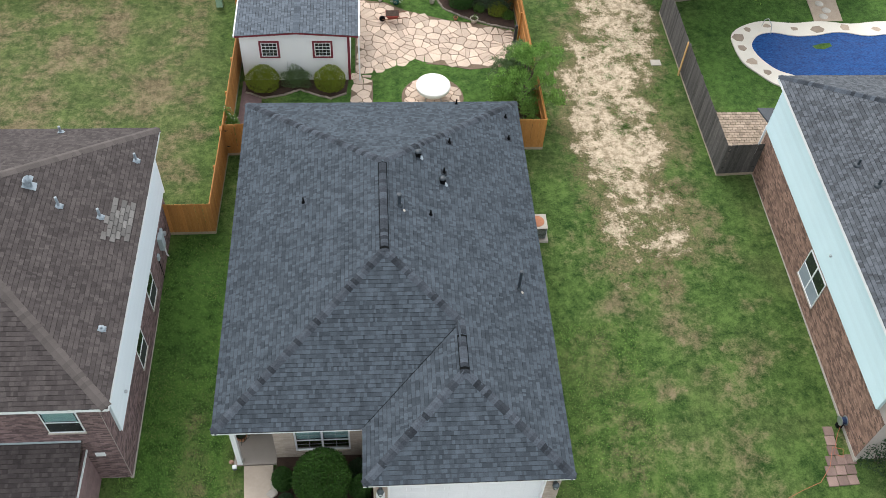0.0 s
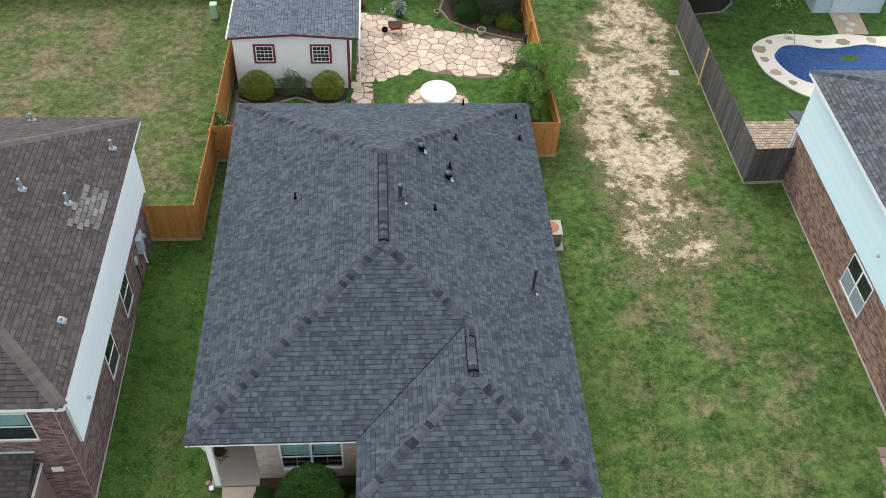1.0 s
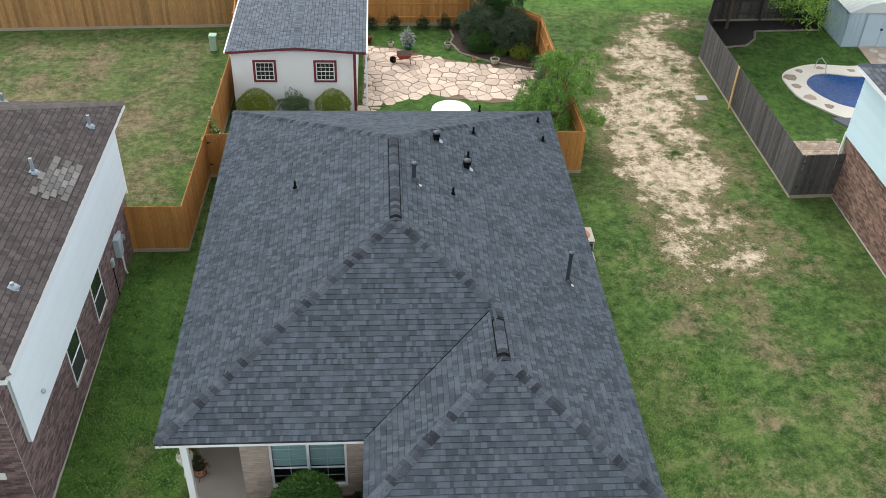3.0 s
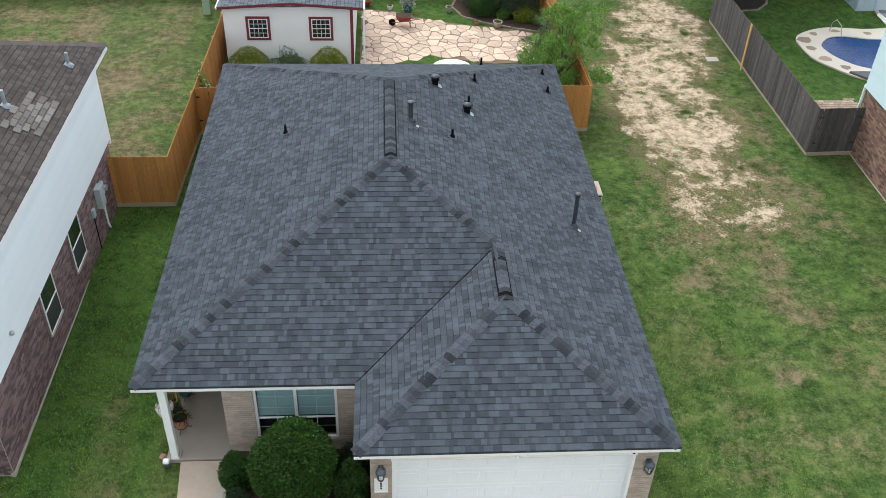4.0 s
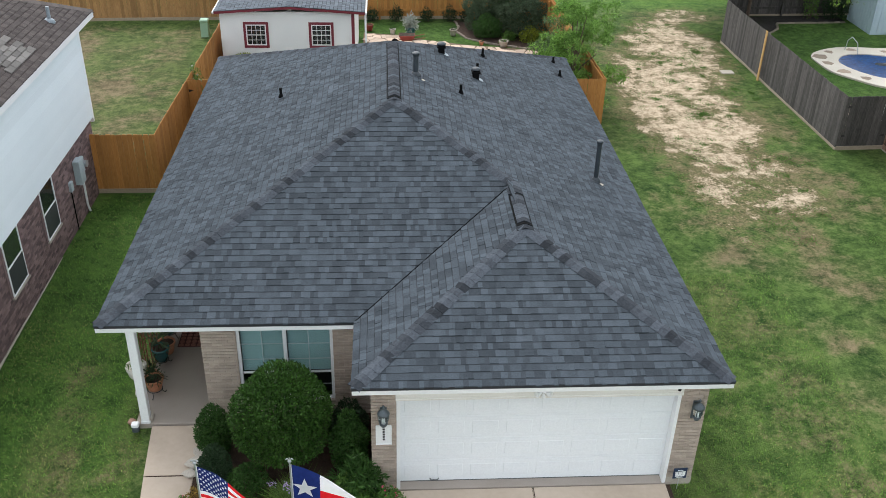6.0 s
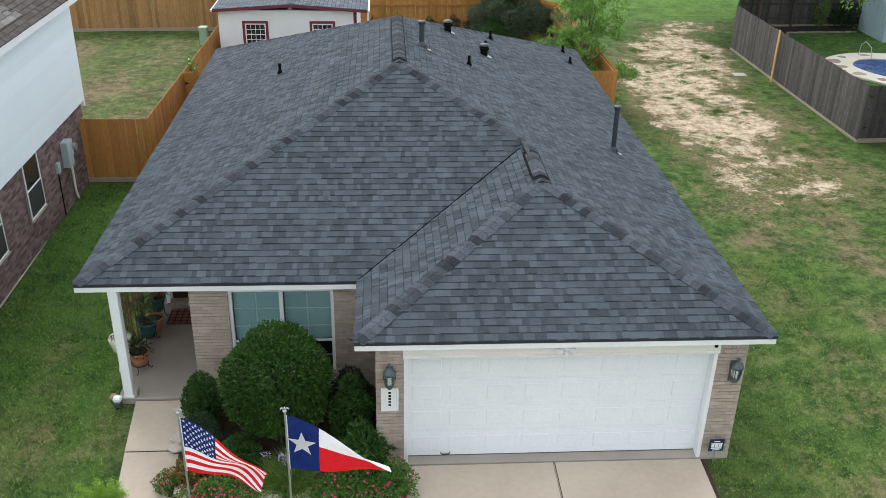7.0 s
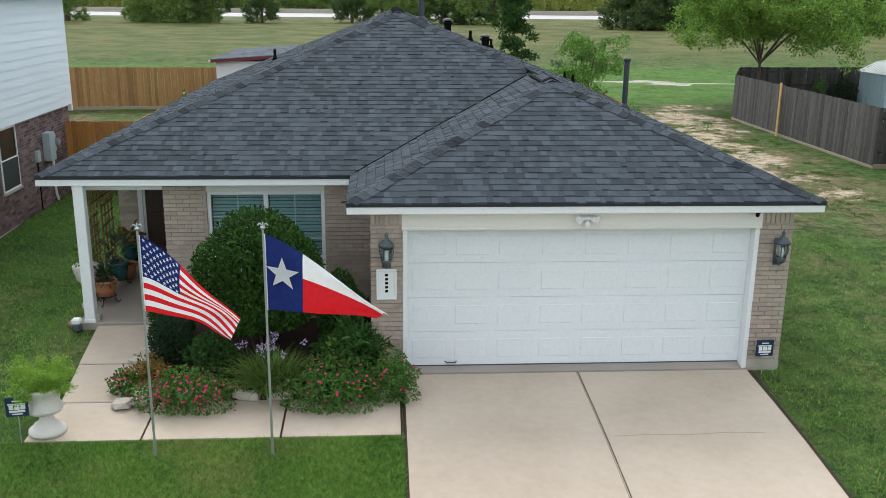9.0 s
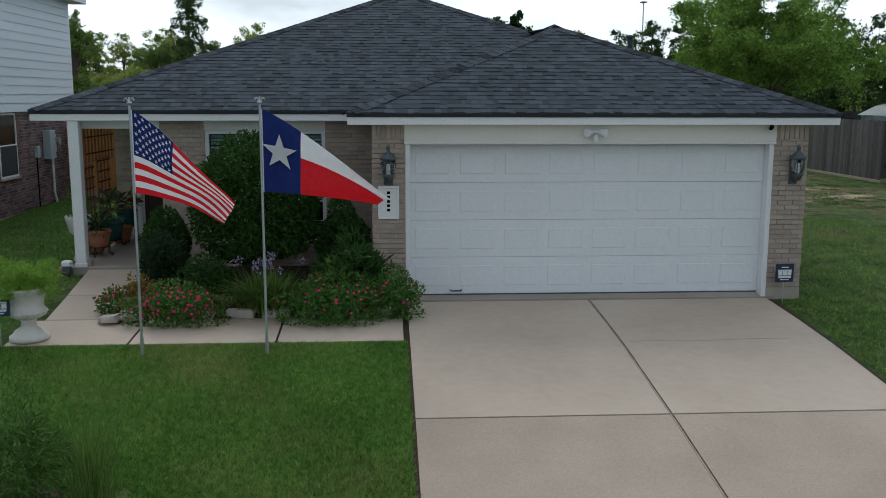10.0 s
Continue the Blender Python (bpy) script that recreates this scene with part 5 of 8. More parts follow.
for x0 in (-5.30, -2.95):
    w = thing("window", "", "")
    w.parent = shed
    x1 = x0 + 0.90
    for a, b, c, d in ((x0, x1, 1.31, 1.40), (x0, x1, 2.17, 2.26), (x0, x0 + 0.09, 1.40, 2.17), (x1 - 0.09, x1, 1.40, 2.17)):
        part("casing", boxed(a, b, SY0 - 0.03, SY0 + 0.01, c, d, 0.004), MAROON, w, "maroon window casing")
    for a, b, c, d in ((x0 + 0.09, x1 - 0.09, 1.40, 1.44), (x0 + 0.09, x1 - 0.09, 2.13, 2.17), (x0 + 0.09, x0 + 0.13, 1.44, 2.13), (x1 - 0.13, x1 - 0.09, 1.44, 2.13), (x0 + 0.13, x1 - 0.13, 1.77, 1.80)):
        part("sash", boxed(a, b, SY0 - 0.022, SY0 + 0.005, c, d, 0.003), WHITE, w, "white sash")
    for k in range(1, 4):
        xx = x0 + 0.13 + 0.64 * k / 4
        part("muntin", boxed(xx - 0.008, xx + 0.008, SY0 - 0.018, SY0 - 0.006, 1.44, 2.13), WHITE, w)
    for z in (1.60, 1.96):
        part("muntin", boxed(x0 + 0.13, x1 - 0.13, SY0 - 0.019, SY0 - 0.007, z - 0.008, z + 0.008), WHITE, w)
    part("pane", boxed(x0 + 0.12, x1 - 0.12, SY0 - 0.012, SY0 - 0.008, 1.43, 2.14), GLASS, w)
    part("unlit_room_sheet", boxed(x0 + 0.10, x1 - 0.10, SY0 - 0.004, SY0 - 0.001, 1.41, 2.16), UNLIT_ROOM, w)
part("vent", boxed(-3.66, -3.54, SY0 - 0.02, SY0 + 0.01, 2.66, 2.74, 0.004), WHITE, shed)
solo("garden_trellis", tube(tube(tube(bmesh.new(), [(-4.12, 20.62, 0), (-4.12, 20.62, 1.15)], 0.012), [(-4.02, 20.62, 0), (-4.02, 20.62, 0.95)], 0.012), [(-4.2, 20.62, 0.6), (-3.95, 20.62, 0.6)], 0.01), GALV, "thin grey metal plant stake by the shed wall", "plant stake")


# ---- neighbouring houses ----
def lap_siding(parent, origin, along, length, z0, z1, material, board=0.19):
    """Overlapping boards, each tilted so that its foot stands proud."""
    ox, oy = origin
    ax, ay = along
    bm = bmesh.new()
    box(bm, 0, length, -0.008, 0.008, 0, board + 0.02)
    for v in bm.verts:
        v.co.y += -0.020 if v.co.z < board / 2 else 0.0
    me = mesh_of("siding_board", bm, material)
    z = z0
    while z < z1 - 0.02:
        piece("siding_board", me, parent, Matrix.Translation((ox, oy, z)) @ Matrix.Rotation(math.atan2(ay, ax), 4, "Z"))
        z += board


def house_window(parent, at, along, w, h, label="white double-hung window"):
    """Window lying on a wall face at its lower middle."""
    t = thing("window", "", "")
    t.parent = parent
    t.matrix_basis = Matrix.Translation(at) @ Matrix.Rotation(math.atan2(along[1], along[0]), 4, "Z")
    for a, b, c, d in ((-w / 2, w / 2, 0, 0.04), (-w / 2, w / 2, h - 0.04, h), (-w / 2, -w / 2 + 0.026, 0.04, h - 0.04), (w / 2 - 0.026, w / 2, 0.04, h - 0.04), (-w / 2 + 0.026, w / 2 - 0.026, h / 2 - 0.014, h / 2 + 0.014)):
        part("window_frame", boxed(a, b, -0.045, 0.02, c, d, 0.004), WHITE, t, "white vinyl frame")
    part("window_sill", boxed(-w / 2 - 0.04, w / 2 + 0.04, -0.07, 0.0, -0.05, 0.0, 0.006), FOOTING, t)
    for c, d in ((0.05, h / 2 - 0.02), (h / 2 + 0.02, h - 0.05)):
        part("pane", boxed(-w / 2 + 0.025, w / 2 - 0.025, -0.030, -0.024, c - 0.012, d + 0.012), GLASS, t)
    part("unlit_room_sheet", boxed(-w / 2 + 0.025, w / 2 - 0.025, -0.014, -0.010, 0.038, h - 0.038), UNLIT_ROOM, t)
    if along[0]:
        part("blind", boxed(-w / 2 + 0.07, w / 2 - 0.07, -0.021, -0.016, h * 0.55, h - 0.06), BLIND, t)
    return t


left = thing("house", "rose brick two-storey house with white siding and worn brown roof", "house")
LX = -8.40
part("wall", boxed(-17.6, LX, 1.5, 12.0, -0.3, 4.85), MORTAR_DARK, left)
lw = part("wall", boxed(LX, LX + 0.01, 1.5, 12.0, -0.2, 4.85), MORTAR_DARK, left)
brick_wall(lw, (LX + 0.01, 1.5), (0, 1), 10.5, -0.02, 4.84, [(0.5, 10.6, 2.18, 5)], BRICK_ROSE, True, seed=31)
lw = part("wall", boxed(-17.6, LX, 1.488, 1.50, -0.2, 4.85), MORTAR_DARK, left)
brick_wall(lw, (-13.5, 1.488), (1, 0), 5.1, -0.1, 4.85, [(3.4, 4.45, 3.2, 4.5)], BRICK_ROSE, True, seed=32)
upper = part("wall", boxed(LX, LX + 0.07, 1.98, 12.05, 2.18, 4.9), SIDING, left, "white lap siding on the upper storey")
lap_siding(upper, (LX + 0.09, 1.98), (0, 1), 10.07, 2.18, 4.9, SIDING)
part("corner_board", boxed(LX - 0.02, LX + 0.10, 12.05, 12.14, 2.0, 4.9, 0.004), WHITE, left)
lroof = thing("roof", "", "")
lroof.parent = left
EX, EY0, EY1, EZ, LP = -7.95, 1.22, 12.5, 5.0, 0.5
LH = (EY1 - EY0) / 2
WX = -20.5
deck([[(EX, EY0, EZ), (EX, EY1, EZ), (EX - LH, EY0 + LH, EZ + LP * LH)], [(EX, EY1, EZ), (WX, EY1, EZ), (WX, EY0 + LH, EZ + LP * LH), (EX - LH, EY0 + LH, EZ + LP * LH)], [(WX, EY0, EZ), (EX, EY0, EZ), (EX - LH, EY0 + LH, EZ + LP * LH), (WX, EY0 + LH, EZ + LP * LH)]], lroof)
roof_slopes(lroof, [((EX, EY0), (0, 1), (-1, 0), lambda r: r, lambda r: EY1 - EY0 - r, LH), ((WX, EY0), (1, 0), (0, 1), lambda r: 4.0, lambda r: EX - WX - r, LH), ((WX, EY1), (1, 0), (0, -1), lambda r: 4.0, lambda r: EX - WX - r, LH)], EZ, LP, SHINGLE_BROWN, seed=33, band=SHINGLE_SHADE_BAND_BROWN)
LHIP = LP / math.sqrt(2)
for p0 in ((EX, EY0, EZ), (EX, EY1, EZ)):
    caps(lroof, p0, (EX - LH, EY0 + LH, EZ + LP * LH), 0.17, LHIP, SHINGLE_BROWN_2, rng, 0.015, 0.16)
part("fascia", boxed(EX - 0.045, EX - 0.005, EY0 + 0.01, EY1 - 0.01, EZ - 0.17, EZ - 0.015, 0.004), WHITE, lroof, "white fascia board")
part("fascia", boxed(-18, EX - 0.05, EY0 + 0.005, EY0 + 0.045, EZ - 0.17, EZ - 0.015, 0.004), WHITE, lroof, "white fascia board")
part("fascia", boxed(-18, EX - 0.05, EY1 - 0.045, EY1 - 0.005, EZ - 0.17, EZ - 0.015, 0.004), WHITE, lroof, "white fascia board")
part("soffit", boxed(-18, EX - 0.05, EY0 + 0.05, 1.6, EZ - 0.16, EZ - 0.14), WHITE, lroof)
part("soffit", boxed(LX, EX - 0.05, 1.6, EY1 - 0.05, EZ - 0.16, EZ - 0.14), WHITE, lroof)
for y in (7.93, 5.48):
    w2 = house_window(left, (LX + 0.022, y, 0.80), (0, 1), 0.92, 1.36)
    part("insect_screen", boxed(-0.42, 0.42, -0.042, -0.038, 0.05, 0.67), KICK_SCREEN, w2, "dark insect screen over the lower sash")
    # darker brick quoins beside the window
    quoin = mesh_of("brick", boxed(-0.05, 0.05, -0.022, 0.0, -0.028, 0.028, 0.003), BRICK_ROSE)
    for x in (-0.52, 0.52):
        for k in range(21):
            piece("brick", quoin, w2, Matrix.Translation((x, -0.004, 0.03 + k * 0.066)))
house_window(left, (-9.58, 1.474, 3.22), (1, 0), 1.05, 1.25)
def on_left_roof(x):
    return EZ + LP * (EX - x)
# pale replacement shingles round one of the pipes
def patch(cx, cy, nx_, ny_):
    step_ = COURSE / math.sqrt(1 + LP * LP)
    me = mesh_of("shingle", slab(bmesh.new(), [(-0.072, -0.16), (0.072, -0.16), (0.072, 0.15), (-0.072, 0.15)], lambda x, y: 0.02 - LP * x, 0.02), SHINGLE_PALE)
    g = np.random.default_rng(8)
    for i in range(nx_):
        for j in range(ny_):
            if g.random() < 0.7:
                x, y = cx + i * step_, cy + j * 0.33 + (i % 2) * 0.165
                piece("shingle", me, lroof, Matrix.Translation((x, y, on_left_roof(x) + 0.014)))
patch(-8.92, 7.15, 6, 5)
for x, y, h in ((-9.12, 7.85, 0.42), (-10.26, 7.85, 0.42), (-8.46, 10.65, 0.36), (-8.48, 3.76, 0.14), (-11.28, 12.12, 0.30)):
    t = thing("vent_pipe", "blue-grey metal vent pipe on the brown roof", "vent pipe", "roof vents", at=(x, y, on_left_roof(x) if y < 12 else EZ + LP * (EY1 - y)))
    part("pipe", rod(bmesh.new(), (0, 0, -0.05), (0, 0, h), 0.045, n=10), VENT_METAL, t)
    part("flashing", lathe(bmesh.new(), [(0.13, -0.06), (0.12, 0.02), (0.060, 0.07)], 10), VENT_METAL, t, "metal flashing")
    part("apron", slab(bmesh.new(), [(-0.09, -0.10), (0.13, -0.09), (0.12, 0.10), (-0.08, 0.09)], lambda a, b, south=y < 12: 0.030 - LP * (a if south else b), 0.008), VENT_METAL, t, "sheet metal apron")
t = thing("gooseneck_vent", "blue-grey metal hooded gooseneck vent on the brown roof", "roof vent", at=(-11.17, 8.34, on_left_roof(-11.17)))
part("base", lathe(bmesh.new(), [(0.13, -0.08), (0.12, 0.12), (0.11, 0.16)], 12), VENT_METAL, t)
hood = bmesh.new()
tube(hood, [(-0.02, 0, 0.10), (0.0, 0, 0.24), (0.10, 0, 0.31), (0.20, 0, 0.25)], 0.12, 12)
part("hood", hood, VENT_METAL, t, "bent sheet metal hood")
part("apron", slab(bmesh.new(), [(-0.15, -0.17), (0.24, -0.15), (0.22, 0.17), (-0.14, 0.15)], lambda a, b: 0.030 - LP * a, 0.008), VENT_METAL, t, "sheet metal apron")
# lean-to roof over the neighbour's front entry
lean = thing("entry_roof", "brown shingled lean-to entry roof with white edge", "roof", kind="structure")
deck([[(-17.6, -0.5, 2.05), (-9.35, -0.5, 2.05), (-9.35, 1.47, 2.55), (-17.6, 1.47, 2.55)]], lean)
roof_slopes(lean, [((-17.6, -0.5), (1, 0), (0, 1), lambda r: 3.0, lambda r: 8.25, 1.95)], 2.05, 0.25, SHINGLE_BROWN, seed=35, band=SHINGLE_SHADE_BAND_BROWN)
part("edge_trim", boxed(-9.36, -9.32, -0.52, 1.47, 1.92, 2.0), WHITE, lean)
part("edge_trim", boxed(-17.6, -9.36, 1.44, 1.484, 2.50, 2.60), GREY_BOX, lean)
part("edge_trim", boxed(-17.6, -9.36, -0.545, -0.51, 1.90, 2.05), WHITE, lean)
part("porch_wall", boxed(-9.46, -9.40, -0.45, 1.45, -0.3, 1.95), BRICK_ROSE, lean)
part("wall_box", boxed(-9.15, -8.85, 1.44, 1.484, 1.55, 1.75, 0.004), WHITE, left, "small white wall plate")
# meter boxes
t = thing("meter_box", "blue-grey electric meter box with conduit on brick", "meter box")
part("cabinet", boxed(LX + 0.02, LX + 0.20, 10.0, 10.35, 1.05, 1.72, 0.012), GREY_BOX, t)
part("meter", rod(bmesh.new(), (LX + 0.05, 10.52, 1.45), (LX + 0.24, 10.52, 1.45), 0.09, n=14), GALV, t, "round glass-fronted meter")
part("meter_base", boxed(LX + 0.02, LX + 0.12, 10.38, 10.64, 1.2, 1.62, 0.01), GREY_BOX, t)
part("conduit", tube(bmesh.new(), [(LX + 0.05, 10.5, 1.2), (LX + 0.05, 10.5, 0.2), (LX + 0.06, 10.6, -0.05)], 0.03), WHITE, t, "white conduit")
t = thing("phone_box", "small grey utility box on brick", "utility box")
part("cabinet", boxed(LX + 0.02, LX + 0.10, 9.45, 9.62, 1.12, 1.38, 0.008), GREY_BOX, t)
part("conduit", tube(bmesh.new(), [(LX + 0.04, 9.54, 1.12), (LX + 0.04, 9.54, -0.05)], 0.014), BLACK, t, "thin black cable")
solo("floodlight", lathe(bmesh.new(), [(0.02, 0), (0.05, 0.02), (0.06, 0.08), (0.02, 0.1)], 10, (LX + 0.15, 3.1, 2.6)), GALV, "small pale wall lamp on white siding", "wall lamp")

right = thing("house", "red brick two-storey house with pale siding and charcoal roof", "house")
RXW = 16.10
part("wall", boxed(RXW, 27.0, 1.2, 14.8, -0.3, 4.85), MORTAR_DARK, right)
rw = part("wall", boxed(RXW - 0.012, RXW, 1.2, 14.8, -0.2, 2.42), MORTAR_DARK, right)
brick_wall(rw, (RXW - 0.012, 14.8), (0, -1), 13.6, -0.02, 2.42, [], BRICK_RED, True, seed=41)
upper = part("wall", boxed(RXW - 0.075, RXW, 1.75, 14.85, 2.42, 4.9), SIDING_SKYLIT, right, "pale lap siding on the upper storey")
lap_siding(upper, (RXW - 0.09, 14.85), (0, -1), 13.1, 2.42, 4.9, SIDING_SKYLIT)
rroof = thing("roof", "", "")
rroof.parent = right
QX, QY0, QY1, QZ, QP = 15.73, 0.9, 15.15, 5.0, 0.45
QH = 6.0
deck([[(QX, QY0, QZ), (QX, QY1, QZ), (QX + QH, QY1 - QH, QZ + QP * QH), (QX + QH, QY0 + QH, QZ + QP * QH)], [(QX, QY1, QZ), (QX + 2 * QH, QY1, QZ), (QX + QH, QY1 - QH, QZ + QP * QH)], [(QX + 2 * QH, QY0, QZ), (QX, QY0, QZ), (QX + QH, QY0 + QH, QZ + QP * QH)], [(QX + 2 * QH, QY1, QZ), (QX + 2 * QH, QY0, QZ), (QX + QH, QY0 + QH, QZ + QP * QH), (QX + QH, QY1 - QH, QZ + QP * QH)]], rroof)
roof_slopes(rroof, [((QX, QY0), (0, 1), (1, 0), lambda r: r, lambda r: QY1 - QY0 - r, 4.5), ((QX, QY1), (1, 0), (0, -1), lambda r: r, lambda r: 2 * QH - r, 3.0)], QZ, QP, SHINGLE_DARK, seed=43, band=SHINGLE_SHADE_BAND)
caps(rroof, (QX, QY1, QZ), (QX + QH, QY1 - QH, QZ + QP * QH), 0.16, QP / math.sqrt(2), SHINGLE_CAP, rng, 0.015)
part("fascia", boxed(QX + 0.005, QX + 0.045, QY0, QY1 - 0.01, QZ - 0.17, QZ - 0.015, 0.004), WHITE, rroof, "white fascia board")
part("fascia", boxed(QX + 0.05, QX + 10, QY1 - 0.05, QY1 - 0.01, QZ - 0.17, QZ - 0.015, 0.004), WHITE, rroof, "white fascia board")
part("soffit", boxed(QX + 0.05, RXW, QY0 + 0.05, QY1 - 0.06, QZ - 0.16, QZ - 0.14), WHITE, rroof)
part("soffit", boxed(RXW, RXW + 9, 14.8, QY1 - 0.06, QZ - 0.16, QZ - 0.14), WHITE, rroof)
part("porch_roof", slab(bmesh.new(), [(16.0, 14.86), (19.5, 14.86), (19.5, 16.1), (16.0, 16.1)], lambda x, y: 2.75 - 0.3 * (y - 14.86), 0.08), SHINGLE_DARK, right, "low charcoal back porch roof")
part("downspout", boxed(RXW - 0.10, RXW - 0.03, 14.86, 14.94, 0.0, 2.5, 0.008), WHITE, right, "white downspout")
part("footing", boxed(RXW - 0.05, RXW + 0.05, 1.1, 14.85, -0.3, 0.02, 0.01), FOOTING, right, "bare concrete footing")
part("footing", boxed(LX - 0.05, LX + 0.045, 1.45, 12.03, -0.4, -0.035, 0.01), FOOTING, left, "bare concrete footing")
w2 = house_window(right, (RXW - 0.025, 7.75, 0.78), (0, -1), 1.66, 1.44)
part("mullion", boxed(-0.03, 0.03, -0.05, 0.0, 0.05, 1.39, 0.004), WHITE, w2)
for x0, x1 in ((-0.80, -0.03), (0.03, 0.80)):
    part("insect_screen", boxed(x0, x1, -0.036, -0.032, 0.04, 0.70), VENT_METAL, w2, "pale grey insect screen")
for x, y in ((16.9, 9.8), (17.2, 8.7)):
    t = thing("vent_pipe", "grey metal vent pipe on the charcoal roof", "vent pipe", "roof vents", at=(x, y, QZ + QP * (x - QX)))
    part("pipe", rod(bmesh.new(), (0, 0, -0.05), (0, 0, 0.3), 0.05, n=10), PIPE_GREY, t)
    part("flashing", lathe(bmesh.new(), [(0.16, -0.04), (0.15, 0.02), (0.07, 0.06)], 10), PIPE_GREY, t)
solo("floodlight", lathe(bmesh.new(), [(0.02, 0), (0.05, 0.02), (0.06, 0.08), (0.02, 0.1)], 10, (RXW - 0.15, 7.4, 3.3)), GALV, "small pale wall lamp on pale siding", "wall lamp")
t = thing("hose_reel", "small blue hose reel with orange hose on the brick wall", "hose reel")
part("reel", rod(bmesh.new(), (RXW - 0.24, 2.45, 0.30), (RXW - 0.04, 2.45, 0.30), 0.13, n=16), SIGN_BLUE, t)
for q in (-0.25, -0.05):
    part("flange", rod(bmesh.new(), (RXW + q - 0.01, 2.45, 0.30), (RXW + q + 0.01, 2.45, 0.30), 0.18, n=16), GALV, t, "pale reel flange")
part("stand", boxed(RXW - 0.25, RXW - 0.05, 2.36, 2.54, -0.14, 0.18, 0.02), BLACK, t)
hp = [(RXW - 0.2, 2.4, 0.3), (RXW - 0.35, 2.1, 0.05), (15.55, 1.7, 0.02), (15.4, 1.35, 0.02), (15.65, 1.2, 0.02), (15.75, 1.5, 0.03), (15.4, 1.6, 0.03), (15.1, 0.9, 0.0), (14.6, 0.35, -0.02), (13.9, 0.1, -0.05), (13.2, -0.2, -0.10), (12.8, -0.9, -0.2)]
part("hose", tube(bmesh.new(), [(a, b, max(c, gz(b) + 0.03)) for a, b, c in hp], 0.010, 5), HOSE_RED, t, "orange-red garden hose")
pav = thing("stepping_pavers", "red and grey square pavers beside the brick wall", "pavers", kind="structure")
pm = mesh_of("paver", boxed(-0.175, 0.175, -0.175, 0.175, -0.05, 0.03, 0.012), PAVER_RED)
for i, j in ((0, 0), (1, 0.05), (2, 0.1), (0.1, 1), (1.1, 1.05), (2.1, 1.1), (0.45, 2), (1.45, 2.05), (2.4, 2.1), (0.9, 3), (1.0, 4), (1.1, 5)):
    piece("paver", pm, pav, Matrix.Translation((15.12 + i * 0.365, 0.44 + j * 0.365, gz(0.44 + j * 0.365))) @ Matrix.Rotation(0.05 * math.sin(7 * i + 3 * j), 4, "Z"))


# ---- back garden ----
def voronoi_cells(points, outline):
    """Cells of each point cut to an outline (convex pieces by half planes)."""
    cells = []
    for i, p in enumerate(points):
        poly = [Vector(q) for q in outline]
        order = sorted(range(len(points)), key=lambda k: (points[k][0] - p[0]) ** 2 + (points[k][1] - p[1]) ** 2)[1:18]
        for k in order:
            q = points[k]
            mid = Vector(((p[0] + q[0]) / 2, (p[1] + q[1]) / 2))
            nrm = Vector((q[0] - p[0], q[1] - p[1])).normalized()
            cut = []
            for a, b in zip(poly, poly[1:] + poly[:1]):
                da, db = (a - mid).dot(nrm), (b - mid).dot(nrm)
                if da <= 0:
                    cut.append(a)
                if da * db < 0:
                    cut.append(a + (b - a) * (da / (da - db)))
            poly = cut
            if len(poly) < 3:
                break
        cells.append(poly)
    return cells


def flagstones(name, inside, box_, spacing, label, seed, z=0.03, gap=0.026, material=FLAGSTONE):
    """Irregular stones; inside: a test for the paved area."""
    g = np.random.default_rng(seed)
    x0, x1, y0, y1 = box_
    t = thing(name, label, "patio", kind="structure")
    pts = []
    yy, row = y0 - spacing, 0
    while yy < y1 + spacing:
        xx = x0 - spacing + (row % 2) * spacing / 2
        while xx < x1 + spacing:
            pts.append((xx + g.uniform(-0.62, 0.62) * spacing, yy + g.uniform(-0.62, 0.62) * spacing))
            xx += spacing
        yy += spacing * 0.82
        row += 1
    for p, cell in zip(pts, voronoi_cells(pts, [(x0 - 2, y0 - 2), (x1 + 2, y0 - 2), (x1 + 2, y1 + 2), (x0 - 2, y1 + 2)])):
        if len(cell) < 3 or not inside(*p):
            continue
        c = sum(cell, Vector((0, 0))) / len(cell)
        out = []
        for v in cell:
            d = (v - c)
            k = max(0.3, 1 - gap / max(d.length, 0.05))
            v2 = c + d * k
            for _ in range(6):
                if inside(v2.x, v2.y):
                    break
                v2 = c + (v2 - c) * 0.8
            out.append(v2)
        # knock the sharp corners off
        soft = []
        for a, b in zip(out, out[1:] + out[:1]):
            soft += [a + (b - a) * 0.06, a + (b - a) * 0.94]
        bm = bmesh.new()
        h = z + g.uniform(-0.008, 0.010)
        slab(bm, [(v.x - c.x, v.y - c.y) for v in soft], h, 0.05, 0.0)
        me = mesh_of("flagstone", bm, material)
        piece("flagstone", me, t, Matrix.Translation((c.x, c.y, 0)))
    return t


def patio_in(x, y):
    south = float(np.interp(x, (-1.0, 0.4, 1.7, 3.0, 4.3, 5.7, 6.8), (21.05, 21.2, 21.85, 21.75, 21.42, 21.6, 21.9)))
    north = float(np.interp(x, (-1.0, 0.4, 1.4, 3.4, 4.85, 6.2, 6.8), (26.65, 26.4, 25.75, 25.0, 24.75, 24.3, 24.1)))
    return -1.05 < x < 6.6 and south < y < north or (-1.34 < x < -0.34 and 18.6 < y <= 21.0)


